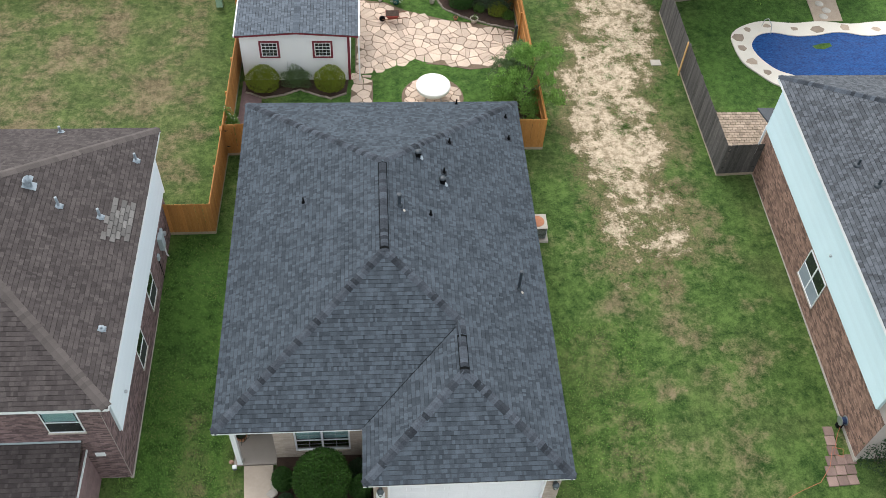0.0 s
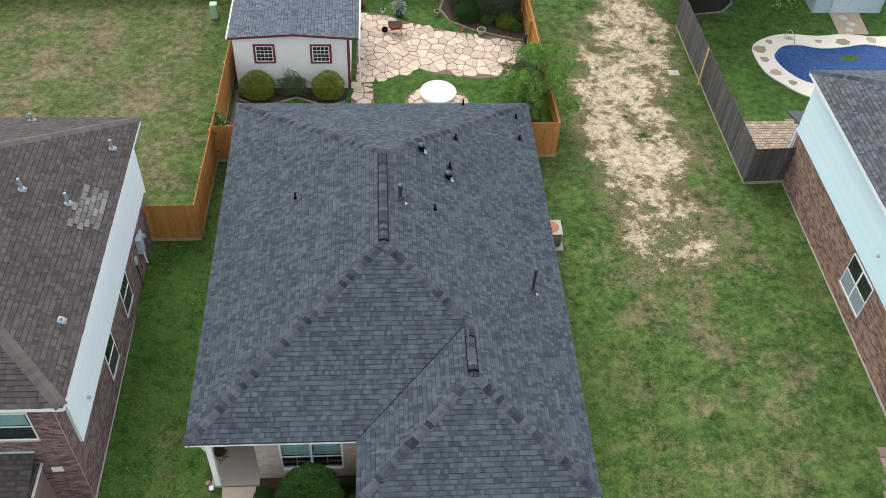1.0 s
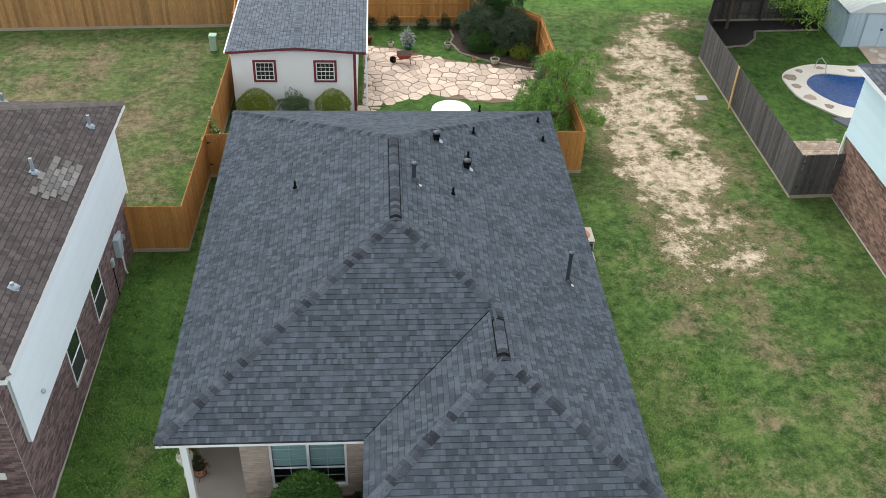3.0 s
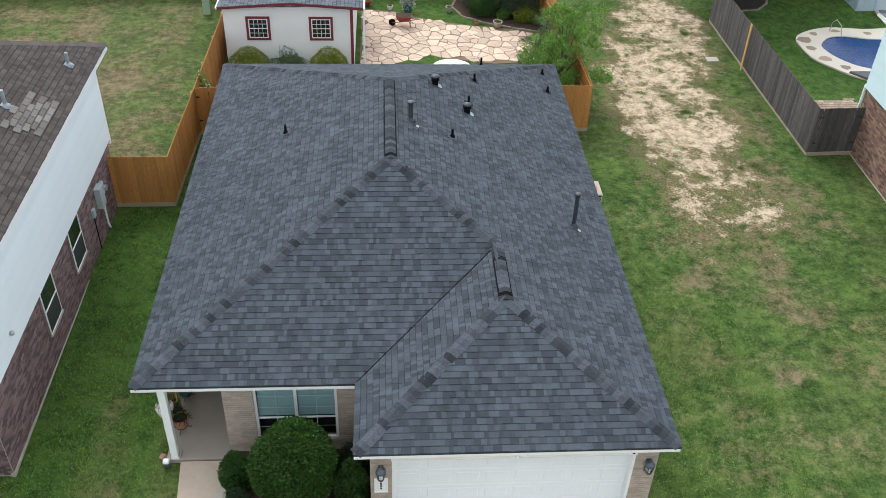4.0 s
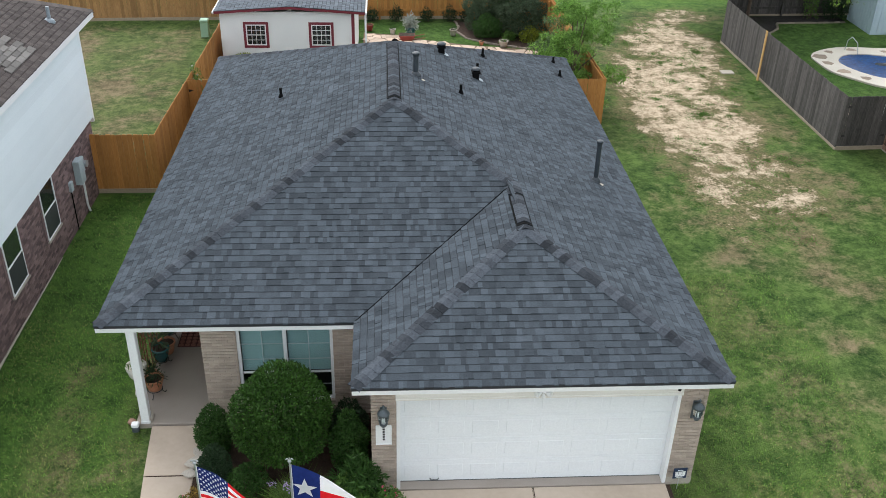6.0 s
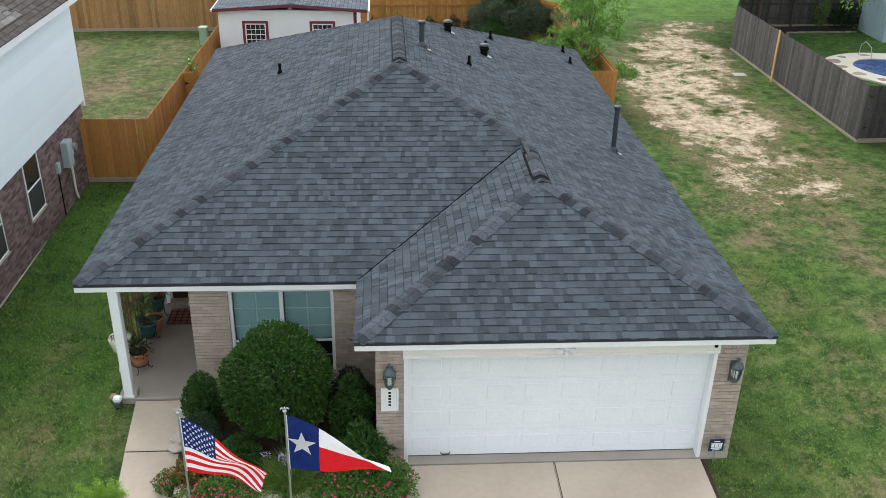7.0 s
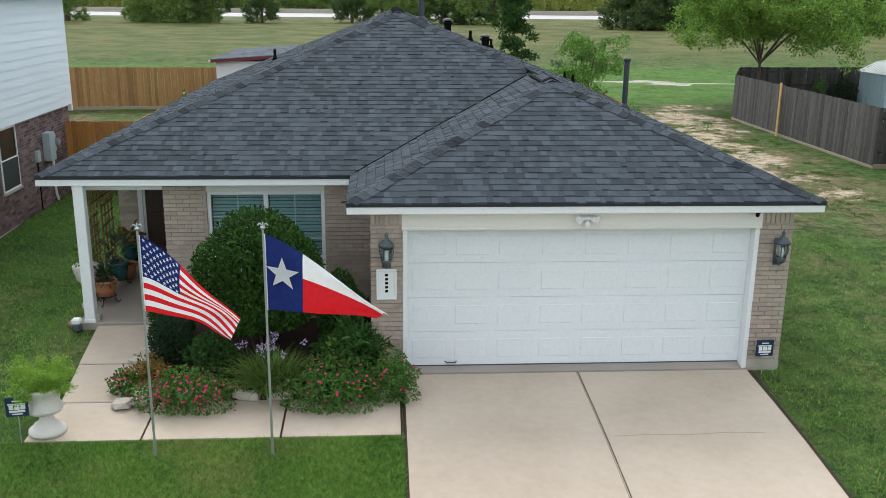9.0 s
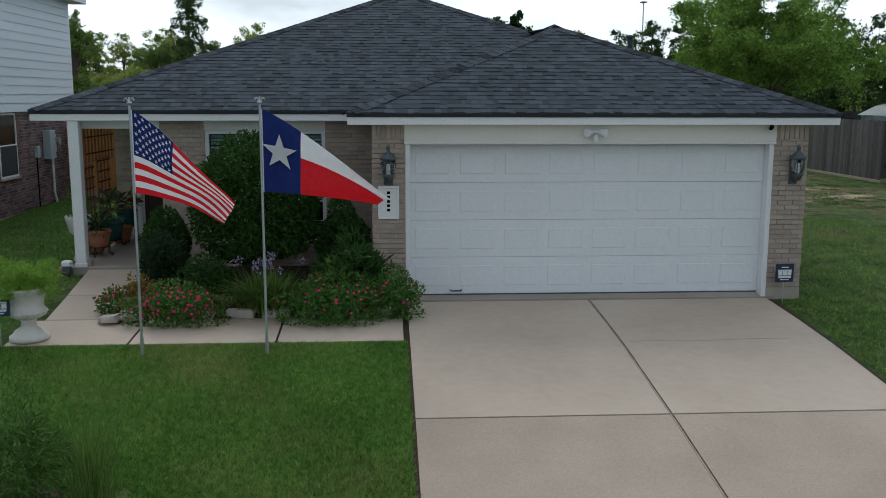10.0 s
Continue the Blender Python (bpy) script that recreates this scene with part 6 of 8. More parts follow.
solo("patio_bed", slab(bmesh.new(), [(-1.1, 21.02), (0.4, 21.16), (1.7, 21.8), (3.0, 21.7), (4.3, 21.37), (5.7, 21.55), (6.7, 21.8), (6.75, 24.1), (6.2, 24.35), (4.85, 24.8), (3.4, 25.05), (1.4, 25.8), (0.4, 26.45), (-1.1, 26.7)], 0.012, 0.06), FLAG_BED, "brown soil joints under the flagstones", "ground", kind="structure")
solo("path_bed", slab(bmesh.new(), [(-1.38, 18.5), (-0.30, 18.5), (-0.30, 21.0), (-1.19, 21.0)], 0.012, 0.06), FLAG_BED, "brown soil joints under the stone path", "ground", kind="structure")
flagstones("flagstone_patio", patio_in, (-1.3, 6.7, 18.6, 26.8), 0.46, "buff irregular flagstone patio with brown joints", 4)
TX, TY = 2.42, 19.45
solo("round_bed", slab(bmesh.new(), [(TX + 1.42 * math.cos(a * math.pi / 16), TY + 1.42 * math.sin(a * math.pi / 16)) for a in range(32)], 0.012, 0.06), FLAG_BED, "round bed of soil under flagstones", "ground", kind="structure")
flagstones("round_flagstone_pad", lambda x, y: (x - TX) ** 2 + (y - TY) ** 2 < 1.40 ** 2, (TX - 1.4, TX + 1.4, TY - 1.4, TY + 1.4), 0.40, "round pad of pink flagstones under the table", 6)

table = thing("round_table", "round patio table under a white fitted cover", "table", at=(TX, TY, 0.04))
bm = lathe(bmesh.new(), [(0.70, 0.50), (0.755, 0.56), (0.78, 0.70), (0.77, 0.745), (0.70, 0.765), (0.3, 0.775), (0.01, 0.78)], 40)
part("cover", bm, CLOTH_WHITE, table, "white fitted cover")
part("tabletop", lathe(bmesh.new(), [(0.68, 0.66), (0.70, 0.70), (0.68, 0.72)], 32), PIPE_GREY, table)
for k in range(4):
    a = math.pi / 4 + k * math.pi / 2
    part("leg", rod(bmesh.new(), (0.52 * math.cos(a), 0.52 * math.sin(a), 0), (0.42 * math.cos(a), 0.42 * math.sin(a), 0.68), 0.022), GALV, table)

# beds
solo("garden_bed", slab(bmesh.new(), [(3.0, 28.6), (3.15, 27.6), (2.95, 27.0), (3.35, 26.0), (4.35, 25.3), (5.6, 24.75), (6.75, 24.4), (6.8, 26.0), (3.95, 28.8)], 0.03, 0.06), MULCH, "curved bark mulch bed in the garden corner", "garden bed", kind="structure")
solo("garden_bed", slab(bmesh.new(), [(-6.05, 20.68), (-6.05, 19.9), (-5.2, 19.55), (-4.3, 19.75), (-3.6, 20.1), (-2.9, 19.75), (-2.2, 19.5), (-1.5, 19.8), (-1.4, 20.68)], 0.03, 0.06), MULCH, "mulch bed along the shed front", "garden bed", kind="structure")
solo("side_bed", slab(bmesh.new(), [(5.6, 16.3), (7.0, 16.3), (6.95, 21.0), (6.4, 21.2), (5.7, 18.5)], 0.03, 0.06), MULCH, "mulch bed along the cedar fence", "garden bed", kind="structure")
stone_me = [mesh_of("edging_stone", boxed(-0.12 - 0.03 * k, 0.12 + 0.03 * k, -0.06, 0.06, -0.04, 0.08, 0.02), STONE) for k in range(3)]
brown_me = [mesh_of("edging_stone", boxed(-0.12 - 0.03 * k, 0.12 + 0.03 * k, -0.05, 0.05, -0.04, 0.06, 0.02), STONE_BROWN) for k in range(3)]


def edging(name, pts, label, category="garden edging", step=0.27, lift=0.0, stones=None):
    t = thing(name, label, category, kind="structure")
    k, g = 0, np.random.default_rng(len(pts))
    for a, b in zip(pts, pts[1:]):
        a, b = Vector(a), Vector(b)
        n = max(1, round((b - a).length / step))
        for i in range(n):
            p = a + (b - a) * ((i + 0.5) / n)
            piece("edging_stone", (stones or stone_me)[int(g.integers(3))], t, Matrix.Translation((p.x, p.y, gz(p.y) + lift + g.uniform(-0.01, 0.01))) @ Matrix.Rotation(math.atan2(b.y - a.y, b.x - a.x) + g.uniform(-0.2, 0.2), 4, "Z"))
    return t


edging("stone_edging", [(-6.0, 19.85), (-5.2, 19.48), (-4.3, 19.68), (-3.6, 20.03), (-2.9, 19.68), (-2.2, 19.43), (-1.5, 19.75)], "brown-grey stone edging round the shed bed", stones=brown_me)
edging("stone_edging", [(2.95, 28.5), (3.1, 27.6), (2.9, 27.0), (3.3, 25.95), (4.35, 25.22), (5.6, 24.67), (6.7, 24.32)], "brown-grey stone edging round the corner bed", stones=brown_me)
edging("stone_edging", [(-3.3, -0.66), (-0.15, -0.66)], "pale limestone edging along the front walk", step=0.45, lift=0.06)
g = np.random.default_rng(17)
for k, (x, y, r) in enumerate(((-3.74, -0.80, 0.17), (-3.50, -0.76, 0.16), (-3.60, -0.52, 0.12), (-3.80, 0.72, 0.17), (-3.74, 0.98, 0.15), (-3.86, 0.46, 0.13))):
    bm = bmesh.new()
    bmesh.ops.create_icosphere(bm, subdivisions=1, radius=r * 1.1)
    for v in bm.verts:
        v.co += Vector(g.normal(0, 0.022, 3))
        v.co.z = max(-0.03, min(v.co.z * 0.5, 0.045 + 0.15 * v.co.x))
    solo("garden_rock", bm, STONE, "pale broken limestone rock beside the walk", "rock", "rocks by the walk").location = (x, y, gz(y) + 0.08)

shrub("round_shrub", (-5.22, 20.05, 0.02), (0.76, 0.62, 0.62), 7000, 0.055, LEAF_YELLOW, "clipped yellow-green round shrub before the shed", 51, group="shed shrubs", lumps=0.05)
shrub("round_shrub", (-2.22, 20.05, 0.02), (0.70, 0.60, 0.62), 7000, 0.055, LEAF_YELLOW, "clipped yellow-green round shrub before the shed", 52, group="shed shrubs", lumps=0.05)
shrub("shrub", (-3.75, 20.3, 0.02), (0.62, 0.35, 0.50), 2600, 0.09, LEAF_SAGE, "loose blue-green shrub between two clipped ones", 53, lumps=0.25, wide=0.25)
shrub("shrub", (4.35, 27.2, 0.02), (1.0, 0.9, 0.95), 11000, 0.085, LEAF_DUSK, "large dusky green shrub in the garden corner", 54, group="corner shrubs", lumps=0.2)
shrub("shrub", (5.80, 26.3, 0.02), (1.05, 0.9, 0.95), 11000, 0.085, LEAF_DUSK, "large grey-green shrub in the garden corner", 55, group="corner shrubs", lumps=0.2)
shrub("shrub", (4.2, 26.1, 0.02), (0.62, 0.55, 0.48), 5000, 0.06, LEAF_HEDGE, "mid-green rounded shrub in the garden corner", 56, group="corner shrubs")
shrub("shrub", (5.95, 25.45, 0.02), (0.45, 0.4, 0.33), 2200, 0.06, LEAF_YELLOW, "small bright green shrub in the garden corner", 57, group="corner shrubs")
shrub("shrub", (5.1, 25.75, 0.02), (0.3, 0.28, 0.2), 1000, 0.06, LEAF_BRIGHT, "low leafy green plant in the garden corner", 58, group="corner shrubs")
shrub("shrub", (6.45, 25.2, 0.02), (0.28, 0.28, 0.2), 900, 0.06, LEAF_BRIGHT, "low leafy green plant in the garden corner", 59, group="corner shrubs")
for k, x in enumerate((-0.75, 0.35, 1.7, 2.75, 3.5)):
    shrub("shrub", (x, 28.45, 0), (0.30, 0.25, 0.30 + 0.05 * (k % 2)), 800, 0.06, LEAF_DARK, "small dark green shrub along the cedar fence", 60 + k, group="fence shrubs", lumps=0.2)
tree((5.25, 27.6, 0), tree_mesh("column", 6.0, 1.05, 66, 16000, 0.12, LEAF_HEDGE), "slim columnar evergreen tree in the garden corner")
t = tree((6.35, 18.3, 0), tree_mesh("oak", 3.7, 1.6, 67, 23000, 0.11, LEAF_LIME, 0.12, 0.28), "bright green multi-stemmed small tree by the cedar fence", name="small_tree")
t = tree((6.15, 19.9, 0), tree_mesh("oak", 2.7, 1.1, 68, 16000, 0.10, LEAF_SAGE, 0.12, 0.25), "loose bright green shrub tree by the cedar fence", name="small_tree")

# pots and tools
def pot(name, at, r, h, material, label, plant=None, seed=70, size=0.1, n=350, tall=0.25, group="garden pots"):
    t = thing(name, label, "plant pot", group, at=at)
    part("pot", lathe(bmesh.new(), [(r * 0.68, 0), (r * 0.85, h * 0.4), (r * 0.98, h * 0.85), (r * 1.08, h * 0.88), (r * 1.08, h), (r * 0.92, h), (r * 0.9, h * 0.86)], 20), material, t)
    part("soil", lathe(bmesh.new(), [(r * 0.9, h * 0.84), (r * 0.88, h * 0.88), (0.01, h * 0.9)], 16), MULCH, t)
    if plant:
        v, f = cloud([((0, 0, h + tall * 0.55), (r * 1.25, r * 1.25, tall))], n, size, seed, 0.3, 0.5, 0.15, 0.2)
        ob = new("foliage", mesh_np("foliage", v, f, plant))
        ob.parent = t
    return t


pot("plant_pot", (0.93, 26.35, 0.03), 0.22, 0.36, TEAL_GLAZE, "dark pot with a silver-leaved plant", LEAF_SILVER, 71, 0.16, 420, 0.36)
pot("plant_pot", (-0.85, 27.05, 0.0), 0.16, 0.28, BARROW_RED, "small red pot on the lawn", LEAF_HEDGE, 72, 0.06, 60, 0.08)
pot("plant_pot", (0.15, 26.55, 0.03), 0.13, 0.22, URN_STONE, "small pale pot on the patio edge", LEAF_HEDGE, 73, 0.07, 80, 0.1)
pot("plant_pot", (2.75, 26.4, 0.0), 0.15, 0.28, FOOTING, "small weathered pot on the lawn", LEAF_DARK, 74, 0.07, 60, 0.08)
pot("plant_pot", (4.75, 24.85, 0.03), 0.19, 0.26, STONE, "pale round pot at the patio edge", LEAF_BRIGHT, 75, 0.07, 90, 0.08)
pot("plant_pot", (3.85, 25.05, 0.03), 0.10, 0.16, TERRACOTTA, "small terracotta pot at the patio edge", LEAF_HEDGE, 76, 0.05, 30, 0.05)
barrow = thing("wheelbarrow", "faded red wheelbarrow planted with soil on the patio", "wheelbarrow", at=(0.72, 24.95, 0.03))
barrow.scale = (0.8, 0.8, 0.8)
bm = bmesh.new()
box(bm, -0.42, 0.42, -0.30, 0.30, 0.30, 0.58)
for v in bm.verts:
    if v.co.z < 0.4:
        v.co.x *= 0.6
        v.co.y *= 0.7
part("tray", bm, BARROW_RED, barrow)
part("soil", slab(bmesh.new(), [(-0.40, -0.27), (0.40, -0.27), (0.40, 0.27), (-0.40, 0.27)], 0.595, 0.02), MULCH, barrow)
part("wheel", rod(bmesh.new(), (-0.62, -0.05, 0.18), (-0.62, 0.05, 0.18), 0.18, n=18), BLACK, barrow)
for s in (-0.24, 0.24):
    part("handle", tube(bmesh.new(), [(-0.62, s * 0.3, 0.18), (-0.2, s, 0.30), (0.95, s * 1.3, 0.52)], 0.022), TRELLIS_WOOD, barrow)
    part("leg", rod(bmesh.new(), (0.30, s, 0.32), (0.36, s, 0.0), 0.018), BLACK_IRON, barrow)
solo("tool_stake", boxed(6.55, 6.68, 23.3, 23.42, 0.0, 1.0, 0.01), PIPE_GREY, "slim dark garden post against the fence", "post")
solo("brick_paving", slab(bmesh.new(), [(-6.3, 16.1), (-5.3, 16.1), (-5.3, 20.6), (-6.2, 20.6)], 0.02, 0.05), BRICK_ROSE, "worn red brick strip beside the house", "paving", kind="structure")
shrub("shrub", (-6.05, 16.75, 0.02), (0.35, 0.30, 0.40), 700, 0.08, LEAF_BRIGHT, "leafy green plant behind the cedar gate", 77, lumps=0.25)

# air conditioner on its pad
ac = thing("air_conditioner", "pale grey outdoor air conditioner on a concrete pad", "air conditioner", at=(6.16, 11.40, gz(11.4)))
part("pad", boxed(-0.48, 0.48, -0.50, 0.50, -0.05, 0.07, 0.012), FOOTING, ac)
part("body", boxed(-0.36, 0.36, -0.36, 0.36, 0.08, 0.70, 0.02), BLACK, ac)
for k in range(11):
    z = 0.12 + k * 0.052
    for x0, x1, y0, y1 in ((-0.375, 0.375, -0.375, -0.362), (-0.375, 0.375, 0.362, 0.375), (-0.375, -0.362, -0.362, 0.362), (0.362, 0.375, -0.362, 0.362)):
        part("louvre", boxed(x0, x1, y0, y1, z, z + 0.018), GALV, ac)
part("top", boxed(-0.39, 0.39, -0.39, 0.39, 0.70, 0.76, 0.02), STONE, ac, "pale metal top cover")
part("fan_grille", lathe(bmesh.new(), [(0.29, 0.762), (0.28, 0.775), (0.02, 0.79)], 24), TERRACOTTA, ac, "rust-brown fan grille")

box_t = thing("utility_box", "pale green utility pedestal box in the grass", "utility box", at=(-7.75, 26.2, 0))
box_t.scale = (0.8, 0.8, 0.85)
part("cabinet", boxed(-0.2, 0.2, -0.2, 0.2, -0.05, 0.72, 0.02), GREEN_BOX, box_t)
part("lid", boxed(-0.22, 0.22, -0.22, 0.22, 0.72, 0.86, 0.03), GREEN_BOX, box_t)
solo("concrete_cover", boxed(13.05, 13.55, 21.6, 22.0, -0.02, 0.04, 0.01), FOOTING, "pale square concrete cover in the side lot", "cover")
solo("drain_apron", slab(bmesh.new(), [(5.6, 49.4), (8.6, 46.0), (11, 44.8), (13.9, 43.45), (15.7, 42.25), (17.6, 40.7), (17.0, 39.5), (15.1, 40.4), (13.4, 41.5), (10.6, 42.8), (8.4, 44.3), (5.2, 47.6)], 0.012, 0.1), GRIT, "pale gravelly drain strip across the field", "drain", kind="structure")
solo("drain_kerb", slab(bmesh.new(), [(5.7, 49.9), (8.7, 46.5), (11.1, 45.25), (14.0, 43.9), (15.8, 42.7), (17.8, 41.3), (24, 40.6), (24, 40.25), (17.7, 40.85), (15.72, 42.3), (13.92, 43.5), (11.02, 44.85), (8.62, 46.05), (5.62, 49.5)], 0.016, 0.1), FOOTING, "narrow concrete kerb along the drain strip", "kerb", kind="structure")

# ---- neighbour's pool garden ----
rim = [(17.45, 22.9), (17.55, 23.8), (18.2, 24.45), (19.4, 24.9), (21.0, 24.75), (22.5, 24.9), (24.0, 24.7), (26.0, 24.9), (28.5, 24.5), (29.3, 22.5), (28.0, 20.3), (25.0, 19.4), (22.0, 19.3), (20.2, 19.6), (18.9, 20.1), (18.1, 21.0), (17.6, 21.8)]
inner = [(18.4, 22.6), (18.45, 23.2), (19.0, 23.85), (19.8, 24.0), (20.8, 23.75), (21.9, 23.8), (23.2, 24.05), (24.6, 23.75), (26.0, 23.9), (27.6, 23.5), (28.2, 22.3), (27.0, 21.0), (24.8, 20.4), (22.0, 20.3), (20.5, 20.6), (19.3, 21.1), (18.7, 21.8)]


def rounded(pts, n=4):
    out = []
    k = len(pts)
    for i in range(k):
        p0, p1, p2, p3 = (Vector(pts[(i + j - 1) % k]) for j in range(4))
        for s in range(n):
            u = s / n
            out.append(tuple(0.5 * ((2 * p1) + (p2 - p0) * u + (2 * p0 - 5 * p1 + 4 * p2 - p3) * u * u + (3 * p1 - p0 - 3 * p2 + p3) * u ** 3)))
    return out


pool = thing("swimming_pool", "free-form blue swimming pool with cream stone coping", "swimming pool")
ro, ri = rounded(rim), rounded(inner)
bm = bmesh.new()
a = [bm.verts.new((x, y, 0.06)) for x, y in ro]
b = [bm.verts.new((x, y, 0.06)) for x, y in ri]
c = [bm.verts.new((x, y, -0.05)) for x, y in ro]
d = [bm.verts.new((x, y, -0.02)) for x, y in ri]
n_ = len(a)
for i in range(n_):
    j = (i + 1) % n_
    bm.faces.new((a[i], b[i], b[j], a[j]))
    bm.faces.new((c[i], a[i], a[j], c[j]))
    bm.faces.new((b[i], d[i], d[j], b[j]))
bmesh.ops.recalc_face_normals(bm, faces=bm.faces)
part("coping", bm, POOL_RIM, pool, "cream coping set with brown stones")
part("shell", slab(bmesh.new(), ri, -0.02, 0.02), POOL_SHELL, pool)
part("water", slab(bmesh.new(), [(x * 0.998 + 0.046, y * 0.998 + 0.045) for x, y in ri], 0.02, 0.02), WATER, pool)
g = np.random.default_rng(9)
for i in range(0, n_, 4):
    k = g.uniform(0.35, 0.65)
    mx, my, r = ro[i][0] * k + ri[i][0] * (1 - k), ro[i][1] * k + ri[i][1] * (1 - k), g.uniform(0.22, 0.38)
    out = [(mx + r * g.uniform(0.6, 1.25) * math.cos(q * 1.05 + i), my + 0.8 * r * g.uniform(0.6, 1.25) * math.sin(q * 1.05 + i)) for q in range(6)]
    part("coping_stone", slab(bmesh.new(), out, 0.066, 0.02), PAVER, pool)
part("grab_rail", tube(bmesh.new(), [(19.30, 24.5, 0.05), (19.32, 24.45, 0.5), (19.4, 24.3, 0.68), (19.55, 24.05, 0.5), (19.6, 23.9, 0.05)], 0.018), GALV, pool, "chrome grab rail")
pp = thing("paver_patio", "tan brick paver patio beside the grey fence", "patio", kind="structure")
pm = mesh_of("paver", boxed(-0.11, 0.11, -0.075, 0.075, -0.04, 0.03, 0.008), PAVER)
for i in range(13):
    for j in range(22):
        x, y = 14.85 + i * 0.235 + (j % 2) * 0.117, 14.95 + j * 0.165
        if x < 15.0 + 0.06 * j + 2.6 and y < 18.55 - 0.25 * math.sin((x - 14.8)) and not (x > 15.95 and y < 15.0):
            piece("paver", pm, pp, Matrix.Translation((x, y, 0.0)))
solo("stone_path", slab(bmesh.new(), [(22.2, 24.95), (23.7, 24.95), (23.9, 26.8), (22.35, 26.8)], 0.035, 0.05), PAVER, "pebbly tan stone path to the metal shed", "path", kind="structure")
for k, (x, y) in enumerate(((22.8, 25.3), (23.1, 25.8), (22.9, 26.35))):
    solo("stepping_stone", lathe(bmesh.new(), [(0.24, 0.0), (0.23, 0.02), (0.01, 0.025)], 9, (x, y, 0.03)), STONE, "pale stepping stone in the pebble path", "stepping stone", "stepping stones")
solo("garden_bed", slab(bmesh.new(), [(14.5, 25.9), (15.3, 26.6), (16.9, 26.9), (17.5, 27.6), (17.8, 28.5), (21.2, 28.7), (21.2, 29.7), (16.1, 29.4)], 0.04, 0.08), MULCH_BLACK, "black mulch bed inside the grey fence", "garden bed", kind="structure")
edging("stone_edging", [(14.6, 25.9), (15.3, 26.55), (16.9, 26.85), (17.55, 27.55), (17.85, 28.42), (21.2, 28.62)], "tan stone edging round the black mulch bed", stones=brown_me)
tin = thing("metal_shed", "pale blue ribbed metal garden shed with double doors", "shed")
TX0, TX1, TY0, TY1 = 21.5, 25.0, 26.85, 29.2
part("body", boxed(TX0, TX1, TY0, TY1, -0.05, 1.75, 0.01), TIN_BLUE, tin)
rib = mesh_of("rib", boxed(-0.02, 0.02, -0.012, 0.012, 0, 1.72), TIN_BLUE)
for k in range(16):
    piece("rib", rib, tin, Matrix.Translation((TX0 + 0.1 + k * 0.22, TY0 - 0.008, 0.02)))
for k in range(10):
    piece("rib", rib, tin, Matrix.Translation((TX0 - 0.008, TY0 + 0.12 + k * 0.24, 0.02)) @ Matrix.Rotation(math.pi / 2, 4, "Z"))
for x0, x1 in ((22.35, 23.2), (23.21, 24.06)):
    part("door", boxed(x0, x1, TY0 - 0.05, TY0 - 0.02, 0.03, 1.66, 0.006), TIN_BLUE, tin)
part("latch", boxed(23.14, 23.27, TY0 - 0.075, TY0 - 0.05, 0.85, 0.95, 0.004), BLACK_IRON, tin)
mid_x = (TX0 + TX1) / 2
bm = bmesh.new()
prof = [(TX0 - 0.1, 1.74), (TX0 + 0.75, 2.15), (mid_x, 2.32), (TX1 - 0.75, 2.15), (TX1 + 0.1, 1.74)]
rows = [[bm.verts.new((x, y, z)) for x, z in prof] for y in (TY0 - 0.12, TY1 + 0.1)]
for i in range(4):
    bm.faces.new((rows[0][i], rows[0][i + 1], rows[1][i + 1], rows[1][i]))
bm.faces.new(rows[0][::-1])
bm.faces.new(rows[1])
bmesh.ops.recalc_face_normals(bm, faces=bm.faces)
part("roof", bm, TIN_ROOF, tin, "pale ribbed metal roof")
for k in range(11):
    y = TY0 - 0.08 + k * 0.25
    bm = bmesh.new()
    for (xa, za), (xb, zb) in zip(prof, prof[1:]):
        rod(bm, (xa, y, za + 0.012), (xb, y, zb + 0.012), 0.012, n=4)
    part("roof_rib", bm, TIN_ROOF, tin)
tree((16.5, 28.7, 0), tree_mesh("oak", 7.8, 6.6, 81, 88000, 0.15, LEAF_SHADE, 0.47, 0.42, 0.012, BARK, 24), "broad light green shade tree inside the grey fence", turn=0.6)
shrub("shrub", (20.8, 29.1, 0.02), (0.6, 0.5, 0.65), 1500, 0.09, LEAF_DARK, "dark green shrub by the metal shed", 82)
shrub("shrub", (19.7, 29.2, 0.02), (0.3, 0.3, 0.75), 600, 0.09, LEAF_BRIGHT, "thin upright green shrub by the grey fence", 83, lumps=0.3)
shrub("shrub", (16.9, 1.1, -0.15), (0.75, 0.7, 0.9), 1700, 0.08, LEAF_DARK, "loose dark shrub at the brick house corner", 84, lumps=0.25)

t = shrub("shrub", (-6.33, 16.75, 0.02), (0.34, 0.38, 0.86), 1500, 0.10, LEAF_BRIGHT, "tall loose shrub with white blossoms behind the cedar gate", 87, lumps=0.25)
v, f = cloud([((0, 0, 0.95), (0.34, 0.38, 0.86))], 60, 0.07, 88, 0.9, 0.8, 0.95, 0.25)
new("blossom", mesh_np("blossom", v, f, FLAG_WHITE)).parent = t


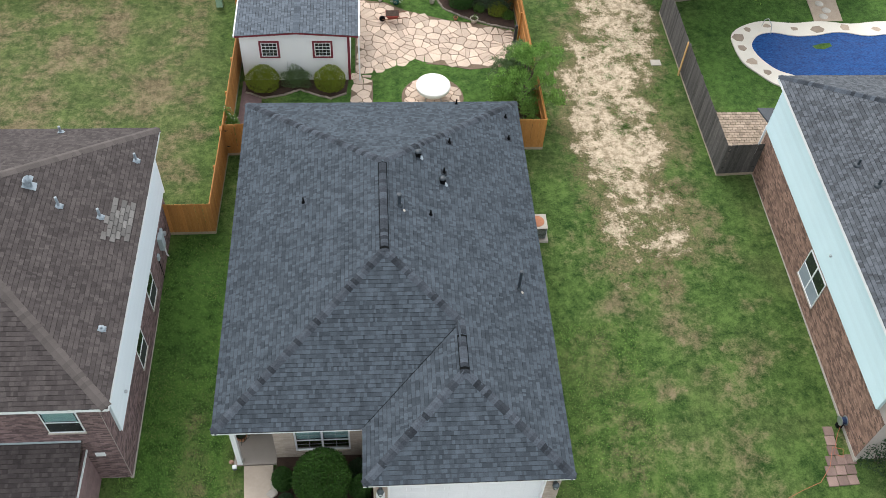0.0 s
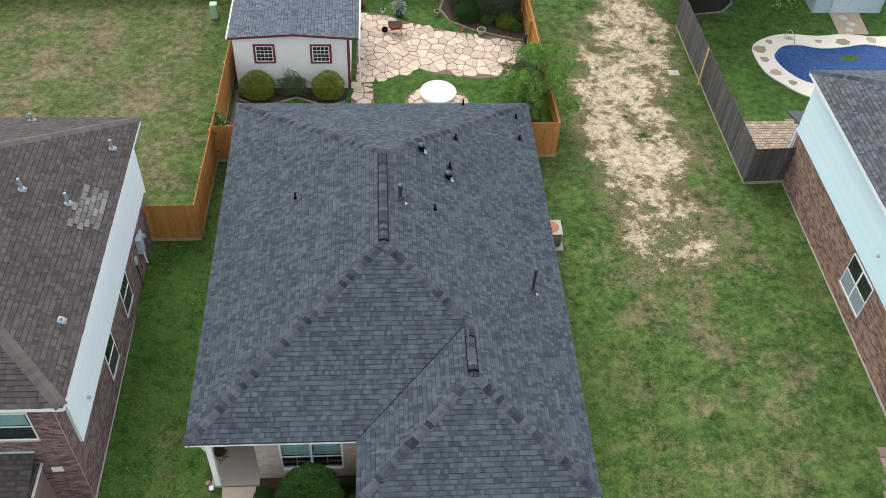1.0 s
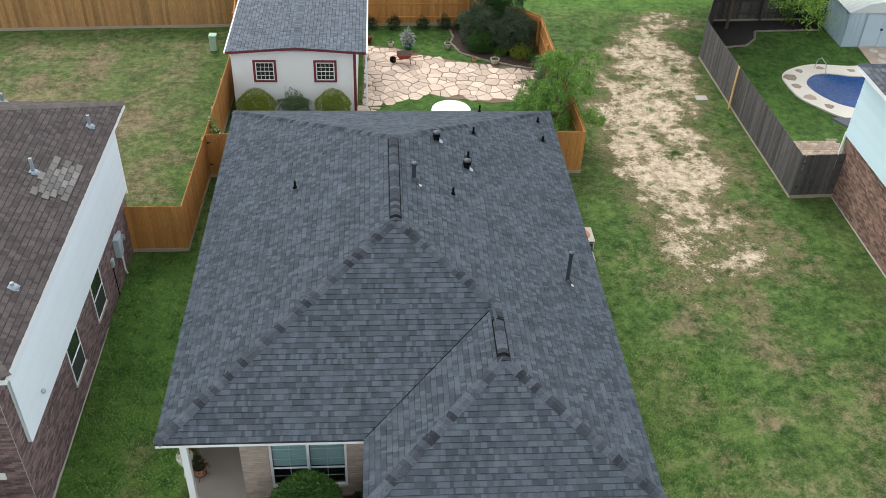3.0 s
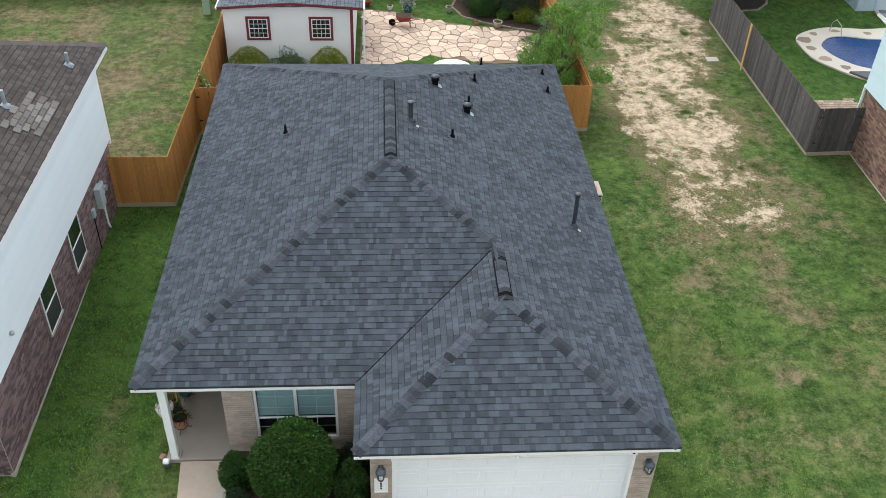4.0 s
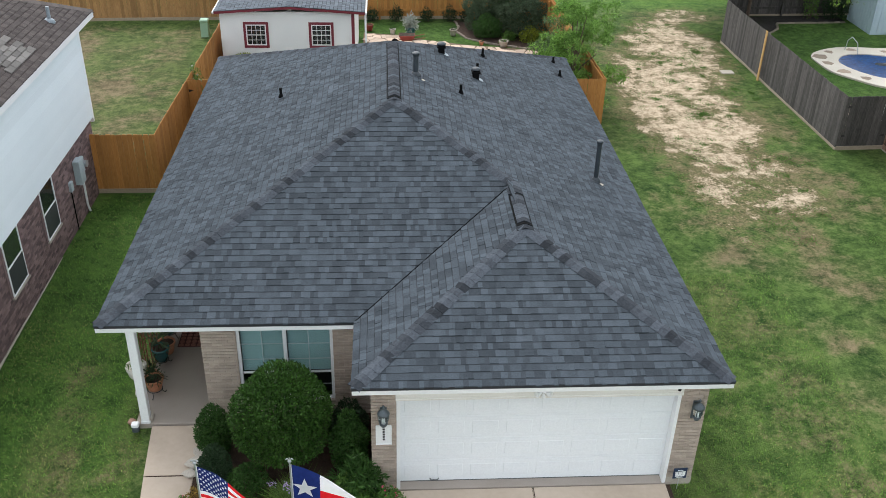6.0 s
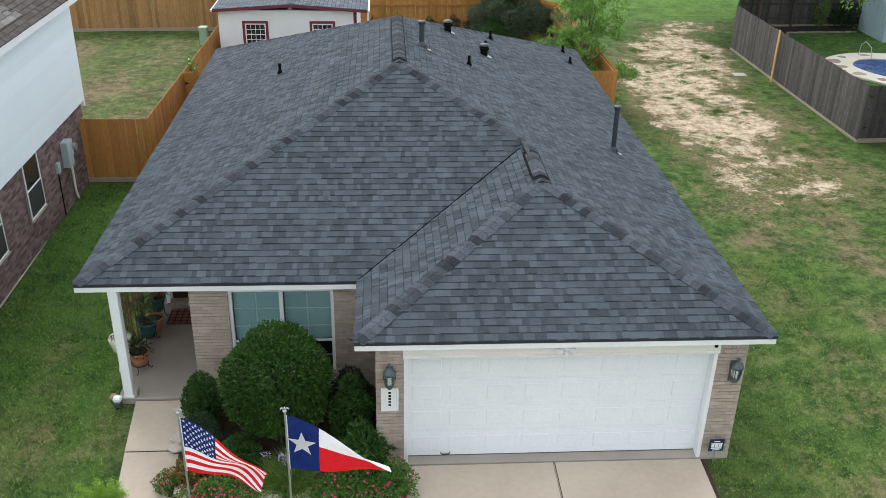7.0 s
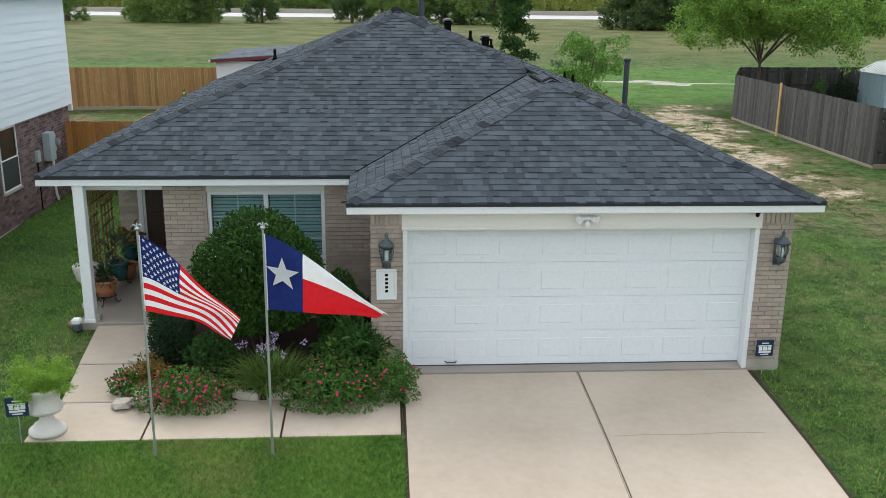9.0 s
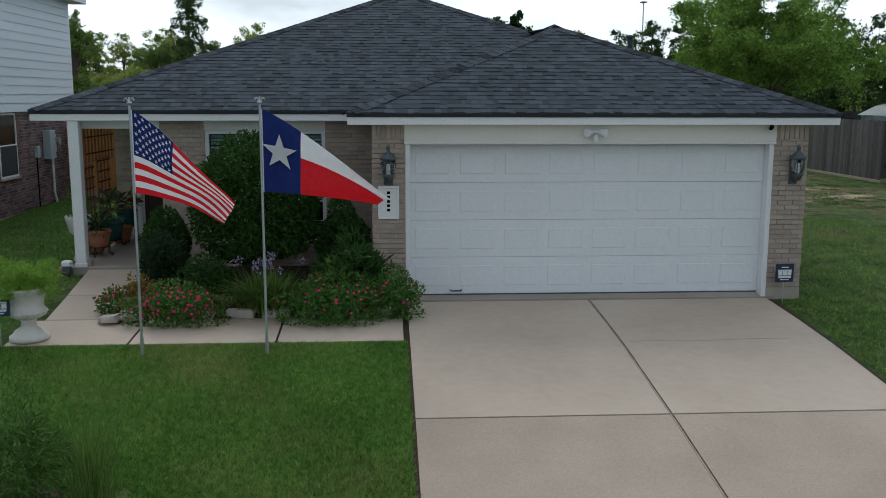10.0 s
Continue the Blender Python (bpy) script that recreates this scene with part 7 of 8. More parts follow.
# ---- front garden ----
shrub("round_shrub", (-2.12, 0.66, -0.20), (0.90, 0.98, 0.90), 19000, 0.062, LEAF_GLOBE, "big clipped dark green globe shrub before the window", 91, lumps=0.05, core=0.84, trunk=0.40)
shrub("round_shrub", (-3.45, 0.98, -0.12), (0.33, 0.35, 0.54), 6000, 0.05, LEAF_HEDGE, "clipped small-leaved green shrub beside the porch", 92, group="front shrubs", lumps=0.05)
shrub("round_shrub", (-3.32, 0.20, -0.15), (0.29, 0.30, 0.43), 5000, 0.045, LEAF_DARK, "clipped dark green shrub beside the walk", 93, group="front shrubs", lumps=0.05)
shrub("shrub", (-2.72, -0.02, -0.18), (0.36, 0.34, 0.30), 2600, 0.05, LEAF_HEDGE, "small rounded green shrub in the flower bed", 94, group="front shrubs", lumps=0.08)
shrub("shrub", (-0.92, 0.55, -0.15), (0.34, 0.36, 0.62), 5200, 0.06, LEAF_HEDGE, "upright green shrub before the garage corner", 95, group="front shrubs", lumps=0.12)
shrub("shrub", (-0.95, 1.25, -0.12), (0.36, 0.36, 0.45), 3000, 0.06, LEAF_DARK, "dark upright shrub against the brick wall", 96, group="front shrubs", lumps=0.12)
shrub("shrub", (-0.72, -0.22, -0.2), (0.42, 0.36, 0.42), 1500, 0.14, LEAF_HEDGE, "long-leaved oleander shrub beside the garage", 97, group="front shrubs", lumps=0.25, wide=0.2)
shrub("shrub", (-0.95, -0.40, -0.2), (0.35, 0.3, 0.28), 900, 0.11, LEAF_BRIGHT, "broad-leaved bright green plant in the bed", 98, lumps=0.3, wide=0.45)


def flower_mound(at, radii, n, blooms, seed):
    t = shrub("flowering_plant", at, radii, int(n * 1.5), 0.045, LEAF_BEDDING, "low mound of pink-flowered bedding plants at the walk", seed, "flowers", "bedding flowers", 0.18)
    rg = np.random.default_rng(seed)
    p, d = ball_points(blooms * 3, (0, 0, radii[2]), [q * 1.04 for q in radii], rg, 0.96, 0.18)
    keep = d[:, 2] > -0.25
    p, d = p[keep], d[keep]
    vs, fs, o = [], [], 0
    for c, dd in zip(p, d):
        dd = Vector(dd)
        a = dd.orthogonal().normalized()
        b = dd.cross(a)
        for k in range(5):
            an = k * 2 * math.pi / 5
            q = a * math.cos(an) + b * math.sin(an)
            s = dd.cross(q)
            c0 = Vector(c)
            vs += [c0, c0 + q * 0.012 + s * 0.009 + dd * 0.006, c0 + q * 0.020 + dd * 0.003, c0 + q * 0.012 - s * 0.009 + dd * 0.007]
            fs.append((o, o + 1, o + 2, o + 3))
            o += 4
    ob = new("blossom", mesh_np("blossom", [tuple(v) for v in vs], fs, PETAL_PINK))
    ob.parent = t
    tagged(ob, "pink five-petalled blossoms", kind="stuff")


flower_mound((-2.92, -0.84, -0.33), (0.64, 0.36, 0.27), 3000, 100, 101)
flower_mound((-3.82, -0.40, -0.28), (0.20, 0.18, 0.18), 600, 18, 102)
flower_mound((-1.02, -0.84, -0.34), (0.64, 0.40, 0.30), 3000, 44, 103)
flower_mound((-0.20, -0.66, -0.32), (0.34, 0.36, 0.34), 1800, 24, 104)
flower_mound((-0.62, -0.64, -0.30), (0.40, 0.30, 0.27), 1500, 9, 105)
shrub("shrub", (-3.50, -0.28, -0.2), (0.26, 0.24, 0.20), 700, 0.06, LEAF_CROTON, "dry brownish low plant by the rocks", 106, lumps=0.3)


def grass_tuft(name, at, n, length, spread, seed, material, label, blooms=0, width=0.012, lean=0.6):
    """Arching blades from one root, with or without flower heads."""
    rg = np.random.default_rng(seed)
    t = thing(name, label, "ornamental grass" if not blooms else "flowers", at=at)
    vs, fs, o = [], [], 0
    for _ in range(n):
        a, L, ln = rg.uniform(0, 2 * math.pi), length * rg.uniform(0.6, 1.1), lean * rg.uniform(0.2, 1.3)
        d = np.array([math.cos(a), math.sin(a)])
        base = rg.normal(0, spread * 0.25, 2)
        side = np.array([-d[1], d[0]]) * width * 0.5
        pts = []
        for s in (0, 0.35, 0.7, 1.0):
            out = base + d * L * ln * s ** 1.6
            pts.append((out, L * (s - 0.38 * ln * s * s)))
        for k, (p, z) in enumerate(pts):
            w = side * (1 - 0.9 * (k / 3) ** 2)
            vs += [(p[0] - w[0], p[1] - w[1], z), (p[0] + w[0], p[1] + w[1], z)]
        for k in range(3):
            fs.append((o + 2 * k, o + 2 * k + 1, o + 2 * k + 3, o + 2 * k + 2))
        o += 8
    ob = new("foliage", mesh_np("foliage", vs, fs, material))
    ob.parent = t
    tagged(ob, kind="stuff")
    for _ in range(blooms):
        a, r = rg.uniform(0, 6.28), rg.uniform(0.05, spread)
        p = Vector((r * math.cos(a), r * math.sin(a), length * rg.uniform(0.85, 1.15)))
        part("flower_stalk", rod(bmesh.new(), (p.x * 0.3, p.y * 0.3, 0), p, 0.004, n=4), LEAF_HEDGE, t)
        v, f = cloud([((p.x, p.y, p.z), (0.03, 0.03, 0.035))], 16, 0.035, int(rg.integers(1e6)), 0.5)
        fl = new("flower_head", mesh_np("flower_head", v, f, PETAL_VIOLET))
        fl.parent = t
    return t


grass_tuft("flowering_clump", (-1.85, -0.48, -0.2), 1000, 0.60, 0.48, 111, LEAF_STRAP, "strap-leaved clump with violet flower heads", 19, 0.018, 1.1)
grass_tuft("grass_clump", (-2.62, -5.25, gz(-5.25)), 300, 0.92, 0.26, 112, LEAF_STRAP, "tall pale ornamental grass at the lawn edge", 0, 0.006, 0.35)
shrub("shrub", (-3.15, -5.30, gz(-5.3) - 0.05), (0.36, 0.36, 0.52), 3000, 0.075, LEAF_BRIGHT, "green long-leaved plant at the lawn edge", 113, lumps=0.3, wide=0.22)
solo("garden_bed", slab(bmesh.new(), [(-4.6, -5.0), (-3.4, -4.85), (-2.6, -4.95), (-2.35, -5.4), (-2.8, -6.3), (-4.6, -6.4)], lambda x, y: gz(y) + 0.03, 0.06), MULCH, "dark mulch bed in the front lawn", "garden bed", kind="structure")

# urn with fern
URN = (-4.51, -1.42, gz(-1.42) + 0.025)
urn = thing("garden_urn", "white cast-stone pedestal urn with a lime green fern", "urn", at=URN)
part("base", lathe(bmesh.new(), [(0.24, 0.0), (0.24, 0.05), (0.20, 0.07), (0.17, 0.12), (0.10, 0.16), (0.085, 0.22), (0.11, 0.27)], 24), URN_STONE, urn)
part("bowl", lathe(bmesh.new(), [(0.10, 0.26), (0.21, 0.31), (0.235, 0.37), (0.19, 0.42), (0.20, 0.52), (0.24, 0.60), (0.27, 0.64), (0.27, 0.67), (0.22, 0.67), (0.20, 0.62)], 24), URN_STONE, urn, "fluted bowl with rolled rim")
for k in range(20):
    an = k * 2 * math.pi / 20
    part("flute", rod(bmesh.new(), (0.15 * math.cos(an), 0.15 * math.sin(an), 0.285), (0.232 * math.cos(an), 0.232 * math.sin(an), 0.37), 0.012, 0.018, 5), URN_STONE, urn)
fern_v, fern_f = [], []
for k in range(30):
    an, L = k * 2.4, 0.30 + 0.17 * ((k * 7) % 5) / 5
    up = 0.45 + 0.75 * ((k * 3) % 7) / 7
    pts = np.array([[L * s * math.cos(an), L * s * math.sin(an), 0.64 + L * (up * 1.5 * s - 0.8 * s * s)] for s in np.linspace(0.05, 1, 60)])
    rg = np.random.default_rng(k)
    v, f = leaves(np.repeat(pts, 9, 0) + rg.normal(0, 0.032, (540, 3)), rg.normal(0, 1, (540, 3)), 0.044, rg, 0.22)
    fern_v.append(v)
    fern_f.append(f + k * len(v))
fern = new("fern", mesh_np("fern", np.concatenate(fern_v), np.concatenate(fern_f), LEAF_FERN))
fern.parent = urn
tagged(fern, "feathery lime green fern", kind="stuff")
urn.scale = (0.93, 0.93, 0.93)


def yard_sign(at, yaw, stake):
    t = thing("yard_sign", "small navy blue yard sign with white bars on a stake", "sign", "yard signs")
    t.matrix_basis = Matrix.Translation(at) @ Matrix.Rotation(yaw, 4, "Z")
    part("board", boxed(-0.13, 0.13, -0.006, 0.006, stake, stake + 0.25, 0.004), SIGN_BLUE, t)
    for x0, x1, z0, z1 in ((-0.10, 0.10, 0.155, 0.170), (-0.09, -0.04, 0.09, 0.15), (-0.03, 0.03, 0.09, 0.15), (0.04, 0.095, 0.09, 0.15), (-0.09, 0.09, 0.055, 0.08), (-0.06, 0.06, 0.025, 0.04), (-0.05, 0.05, 0.195, 0.21)):
        part("bar", boxed(x0, x1, -0.010, -0.006, stake + z0, stake + z1), WHITE, t, "white printed bar")
    part("stake", rod(bmesh.new(), (0, 0.012, -0.1), (0, 0.012, stake + 0.2), 0.008, n=6), GALV, t)


yard_sign((5.12, -0.14, gz(-0.14)), 0.05, 0.28)
yard_sign((-4.74, -1.68, gz(-1.68)), 0.15, 0.38)


def lantern(at):
    t = thing("wall_lantern", "pewter coach lantern with clear glass on tan brick", "wall lamp", "coach lanterns", at=at)
    part("back_plate", boxed(-0.05, 0.05, -0.02, 0.0, -0.22, 0.12, 0.006), PEWTER, t)
    part("arm", tube(bmesh.new(), [(0, -0.01, -0.16), (0, -0.09, -0.20), (0, -0.13, -0.13)], 0.014), PEWTER, t)
    part("base", lathe(bmesh.new(), [(0.02, -0.17), (0.045, -0.14), (0.065, -0.10), (0.06, -0.08)], 12, (0, -0.13, 0)), PEWTER, t)
    part("glass", lathe(bmesh.new(), [(0.05, -0.085), (0.075, -0.03), (0.080, 0.03), (0.070, 0.085)], 12, (0, -0.13, 0)), GLASS, t)
    for k in range(6):
        a = k * math.pi / 3
        part("rib", tube(bmesh.new(), [(0.058 * math.cos(a), -0.13 + 0.058 * math.sin(a), -0.09), (0.084 * math.cos(a), -0.13 + 0.084 * math.sin(a), 0.02), (0.074 * math.cos(a), -0.13 + 0.074 * math.sin(a), 0.09)], 0.006, 4), PEWTER, t)
    part("roof", lathe(bmesh.new(), [(0.095, 0.08), (0.09, 0.11), (0.05, 0.15), (0.02, 0.17), (0.018, 0.20), (0.026, 0.215), (0.004, 0.25)], 12, (0, -0.13, 0)), PEWTER, t)
    part("candle", rod(bmesh.new(), (0, -0.13, -0.08), (0, -0.13, 0.03), 0.018, n=8), WHITE, t)
    return t


for x in (-0.285, 5.205):
    lantern((x, 0.0, 1.62)).scale = (1.15, 1.15, 1.15)
plaque = thing("address_plaque", "white framed address plaque with dark bars on brick", "plaque")
part("board", boxed(-0.42, -0.15, -0.028, -0.002, 0.92, 1.35, 0.008), WHITE, plaque)
for x0, x1, z0, z1 in ((-0.425, -0.145, 1.325, 1.355), (-0.425, -0.145, 0.915, 0.945), (-0.425, -0.395, 0.945, 1.325), (-0.175, -0.145, 0.945, 1.325)):
    part("frame", boxed(x0, x1, -0.042, -0.026, z0, z1, 0.006), WHITE, plaque)
for k in range(5):
    part("bar", boxed(-0.305, -0.265, -0.034, -0.027, 1.02 + k * 0.058, 1.055 + k * 0.058), BLACK, plaque, "dark bar")
fl = thing("floodlight", "white twin-lamp floodlight with sensor under the garage eave", "floodlight", at=(2.46, -0.045, 2.06))
part("housing", lathe(bmesh.new(), [(0.07, 0), (0.06, 0.03), (0.02, 0.04)], 14), WHITE, fl)
for s in (-1, 1):
    part("lamp", rod(bmesh.new(), (s * 0.03, 0, 0.01), (s * 0.13, -0.09, 0.0), 0.03, 0.055, 12), WHITE, fl)
part("sensor", lathe(bmesh.new(), [(0.02, -0.12), (0.035, -0.10), (0.035, -0.05), (0.015, -0.02)], 12, (0, -0.05, 0)), WHITE, fl)
cm = thing("security_camera", "small black bullet camera under the eave", "security camera")
part("body", rod(bmesh.new(), (4.86, -0.05, 2.14), (4.80, -0.16, 2.12), 0.028, n=10), BLACK, cm)

# porch things
def plant_stand(parent, r, h):
    for k in range(3):
        a = k * 2.09 + 0.4
        part("stand_leg", tube(bmesh.new(), [(r * math.cos(a), r * math.sin(a), h), (r * 0.9 * math.cos(a), r * 0.9 * math.sin(a), h * 0.5), (r * 1.25 * math.cos(a), r * 1.25 * math.sin(a), 0.02), (r * 1.45 * math.cos(a), r * 1.45 * math.sin(a), 0.06)], 0.008, 5), BLACK_IRON, parent, "scrolled black iron leg")
    pts = [(r * math.cos(a), r * math.sin(a), h) for a in np.linspace(0, 2 * math.pi, 17)]
    part("stand_ring", tube(bmesh.new(), pts, 0.008, 5), BLACK_IRON, parent)


def stood_pot(at, r, h, lift, material, label, plant, seed, size, n, tall, stand=True):
    t = pot("plant_pot", (at[0], at[1], at[2] + lift), r, h, material, label, plant, seed, size, n, tall, "porch pots")
    if stand:
        s = thing("plant_stand", "low black wrought-iron plant stand on the porch", "plant stand", "plant stands", at=at)
        plant_stand(s, r * 0.8, lift)
    return t


stood_pot((-4.90, 2.60, -0.02), 0.185, 0.27, 0.17, TERRACOTTA, "terracotta pot with small green plant on a stand", LEAF_DARK, 121, 0.10, 150, 0.18)
stood_pot((-5.06, 2.98, -0.02), 0.15, 0.24, 0.02, TERRACOTTA, "small terracotta pot of dark seedlings on the porch floor", LEAF_DARK, 126, 0.09, 140, 0.22, False)
stood_pot((-4.98, 3.62, -0.02), 0.18, 0.32, 0.13, TEAL_GLAZE, "teal glazed pot with aloe on a stand", LEAF_DUSK, 122, 0.26, 34, 0.34)
stood_pot((-4.95, 4.02, -0.02), 0.18, 0.28, 0.02, TERRACOTTA, "terracotta pot standing on the porch floor", None, 123, 0.1, 60, 0.1, False)
stood_pot((-4.97, 4.45, -0.02), 0.17, 0.30, 0.24, TEAL_GLAZE, "teal glazed pot with variegated croton on a stand", LEAF_CROTON, 124, 0.17, 90, 0.22)
bowl = thing("bowl_planter", "white pedestal bowl planter beside the porch post", "planter", at=(-5.25, 2.75, gz(2.75)))
bowl.scale = (0.68, 0.68, 1.15)
part("base", lathe(bmesh.new(), [(0.17, 0.0), (0.16, 0.05), (0.09, 0.12), (0.08, 0.28), (0.12, 0.36)], 20), URN_STONE, bowl)
part("bowl", lathe(bmesh.new(), [(0.10, 0.34), (0.22, 0.42), (0.30, 0.58), (0.31, 0.64), (0.27, 0.64), (0.25, 0.60)], 22), URN_STONE, bowl)
v, f = cloud([((0, 0, 0.85), (0.26, 0.26, 0.32))], 420, 0.09, 125, 0.35, 0.8, 0.1, 0.2)
ob = new("foliage", mesh_np("foliage", v, f, LEAF_BRIGHT))
ob.parent = bowl


def trellis(at, yaw, w, h, nx_, nz_, lean):
    t = thing("trellis", "red-brown wooden lattice trellis on the porch side", "trellis", "porch trellises")
    t.matrix_basis = Matrix.Translation(at) @ Matrix.Rotation(yaw, 4, "Z") @ Matrix.Rotation(lean, 4, "X")
    for k in range(nx_):
        x = -w / 2 + w * k / (nx_ - 1)
        part("upright", boxed(x - 0.012, x + 0.012, -0.01, 0.01, 0, h), TRELLIS_WOOD, t)
    for k in range(nz_):
        z = 0.15 + (h - 0.2) * k / (nz_ - 1)
        part("crosspiece", boxed(-w / 2 - 0.05, w / 2 + 0.05, -0.024, -0.011, z - 0.012, z + 0.012), TRELLIS_WOOD, t)


trellis((-5.17, 3.08, -0.10), math.pi / 2, 0.46, 1.52, 4, 9, 0.0)
trellis((-5.15, 3.82, -0.10), math.pi / 2, 0.58, 1.60, 4, 9, 0.0)
trellis((-5.19, 3.80, 1.44), math.pi / 2, 1.44, WT - 1.43, 9, 3, 0.0)
mat = thing("doormat", "red and black patterned mat before the front door", "doormat", at=(-4.38, 4.515, -0.02))
part("carpet", boxed(-0.40, 0.40, -0.305, 0.305, 0.001, 0.018, 0.004), RUG, mat)
ring = mesh_of("motif", lathe(bmesh.new(), [(0.030, 0.0), (0.034, 0.004), (0.052, 0.004), (0.056, 0.0)], 10), RUG_MOTIF)
for i in range(6):
    for j in range(5):
        piece("motif", ring, mat, Matrix.Translation((-0.325 + 0.13 * i, -0.244 + 0.122 * j, 0.018)))

spot = thing("spotlight", "small white and grey garden spotlight by the porch post", "garden light", at=(-5.09, 1.62, gz(1.62)))
part("stake", rod(bmesh.new(), (0, 0, -0.05), (0, 0, 0.10), 0.012, n=6), BLACK, spot)
part("body", boxed(-0.065, 0.065, -0.055, 0.055, 0.03, 0.15, 0.02), PEWTER, spot)
part("hood", boxed(-0.07, 0.07, -0.06, 0.07, 0.15, 0.24, 0.02), WHITE, spot)

bm = bmesh.new()
bmesh.ops.create_icosphere(bm, subdivisions=2, radius=0.085)
for k, v in enumerate(bm.verts):
    v.co *= 1 + 0.10 * math.sin(k * 2.7)
    v.co.z *= 0.8
solo("garden_rock", bm, BRICK_RED, "dark red rock beside the porch post", "rock").location = (-5.22, 1.86, gz(1.86) + 0.05)


# ---- flags ----
def flag_grid(width, hoist, run, droop_top, droop_tip, cols, rows_, folds, amp, phase, fold_over=0.0):
    """Grid of a drooping flag that gathers towards its tip; rows from top to bottom."""
    pts = []
    for j in range(rows_ + 1):
        v = j / rows_
        line = []
        for i in range(cols + 1):
            u = i / cols
            x = run * u * (1 - 0.10 * u * v)
            top = -droop_top * u ** 1.15
            low = -hoist - (droop_tip - hoist) * u ** 1.5
            z = top + (low - top) * v ** (1 + fold_over * u)
            y = amp * u ** 0.8 * math.sin(folds * 2 * math.pi * (u * 0.75 + 0.35 * v) + phase) + 0.5 * amp * u * math.sin(9 * v + 4 * u + phase)
            line.append((x, y, z))
        pts.append(line)
    return pts


def star(bm, c, a, b, r, n):
    vs = []
    for k in range(10):
        an, q = math.pi / 2 + k * math.pi / 5, r if k % 2 == 0 else r * 0.4
        vs.append(bm.verts.new(c + a * (q * math.cos(an)) + b * (q * math.sin(an)) + n))
    ctr = bm.verts.new(c + n)
    for k in range(10):
        bm.faces.new((ctr, vs[k], vs[(k + 1) % 10]))


def flag_part(name, pts, j0, j1, i0, i1, material, parent, label):
    bm = bmesh.new()
    grid = [[bm.verts.new(pts[j][i]) for i in range(i0, i1 + 1)] for j in range(j0, j1 + 1)]
    for a, b in zip(grid, grid[1:]):
        for i in range(len(a) - 1):
            bm.faces.new((a[i], a[i + 1], b[i + 1], b[i])).smooth = True
    return part(name, bm, material, parent, label)


def pole(at, height, label):
    t = thing("flagpole", label, "flagpole", "flagpoles", at=at)
    part("pole", rod(bmesh.new(), (0, 0, -0.2), (0, 0, height), 0.016, 0.013, 10), GALV, t, "slim grey metal pole")
    part("sleeve", rod(bmesh.new(), (0, 0, -0.02), (0, 0, 0.22), 0.020, n=10), GALV, t)
    bm = lathe(bmesh.new(), [(0.012, 0), (0.03, 0.015), (0.03, 0.03), (0.012, 0.05)], 12, (0, 0, height))
    for s in (-1, 1):
        tube(bm, [(0, 0, height + 0.035), (s * 0.035, 0, height + 0.075), (s * 0.055, 0, height + 0.05)], 0.010, 5)
    rod(bm, (0, 0, height + 0.03), (0, 0, height + 0.085), 0.014, 0.008, 6)
    part("finial", bm, GALV, t, "pale metal spread-wing finial")
    return t


def stars_on(pts, jmax, imax, cols_, rows_, r, parent):
    for a in range(rows_):
        for b in range(cols_ - (a % 2)):
            fj = (a + 0.5 + 0.3) / (rows_ + 0.6) * jmax
            fi = (b + 0.5 + (0.5 if a % 2 else 0)) / cols_ * imax
            j, i = min(int(fj), len(pts) - 2), min(int(fi), len(pts[0]) - 2)
            p, q, w = Vector(pts[j][i]), Vector(pts[j][i + 1]), Vector(pts[j + 1][i])
            ex, ez = (q - p), (w - p)
            c = p + ex * (fi - i) + ez * (fj - j)
            ex, ez = ex.normalized(), -ez.normalized()
            n = ex.cross(ez).normalized() * 0.006
            bm = bmesh.new()
            star(bm, c, ex, ez, r, n)
            star(bm, c, ex, ez, r, -n)
            part("star", bm, FLAG_WHITE, parent, "small white star")


def stripes_flag(at, height):
    t = pole(at, height, "slim metal flagpole with drooping stars and stripes flag")
    fl_ = thing("flag", "", "")
    fl_.parent = t
    fl_.location = (0.02, 0, height - 0.05)
    pts = flag_grid(1.5, 0.90, 1.06, 1.02, 1.24, 30, 26, 1.6, 0.10, 0.3)
    for k in range(13):
        m_ = FLAG_RED if k % 2 == 0 else FLAG_WHITE
        i0 = 12 if k < 7 else 0
        flag_part("stripe", pts, 2 * k, 2 * k + 2, i0, 30, m_, fl_, "red stripe" if k % 2 == 0 else "white stripe")
    flag_part("canton", pts, 0, 14, 0, 12, FLAG_BLUE, fl_, "navy blue canton")
    stars_on(pts, 14, 12, 6, 9, 0.026, fl_)
    part("header", boxed(-0.022, 0.004, -0.004, 0.004, -0.90, 0.0), FLAG_WHITE, fl_)


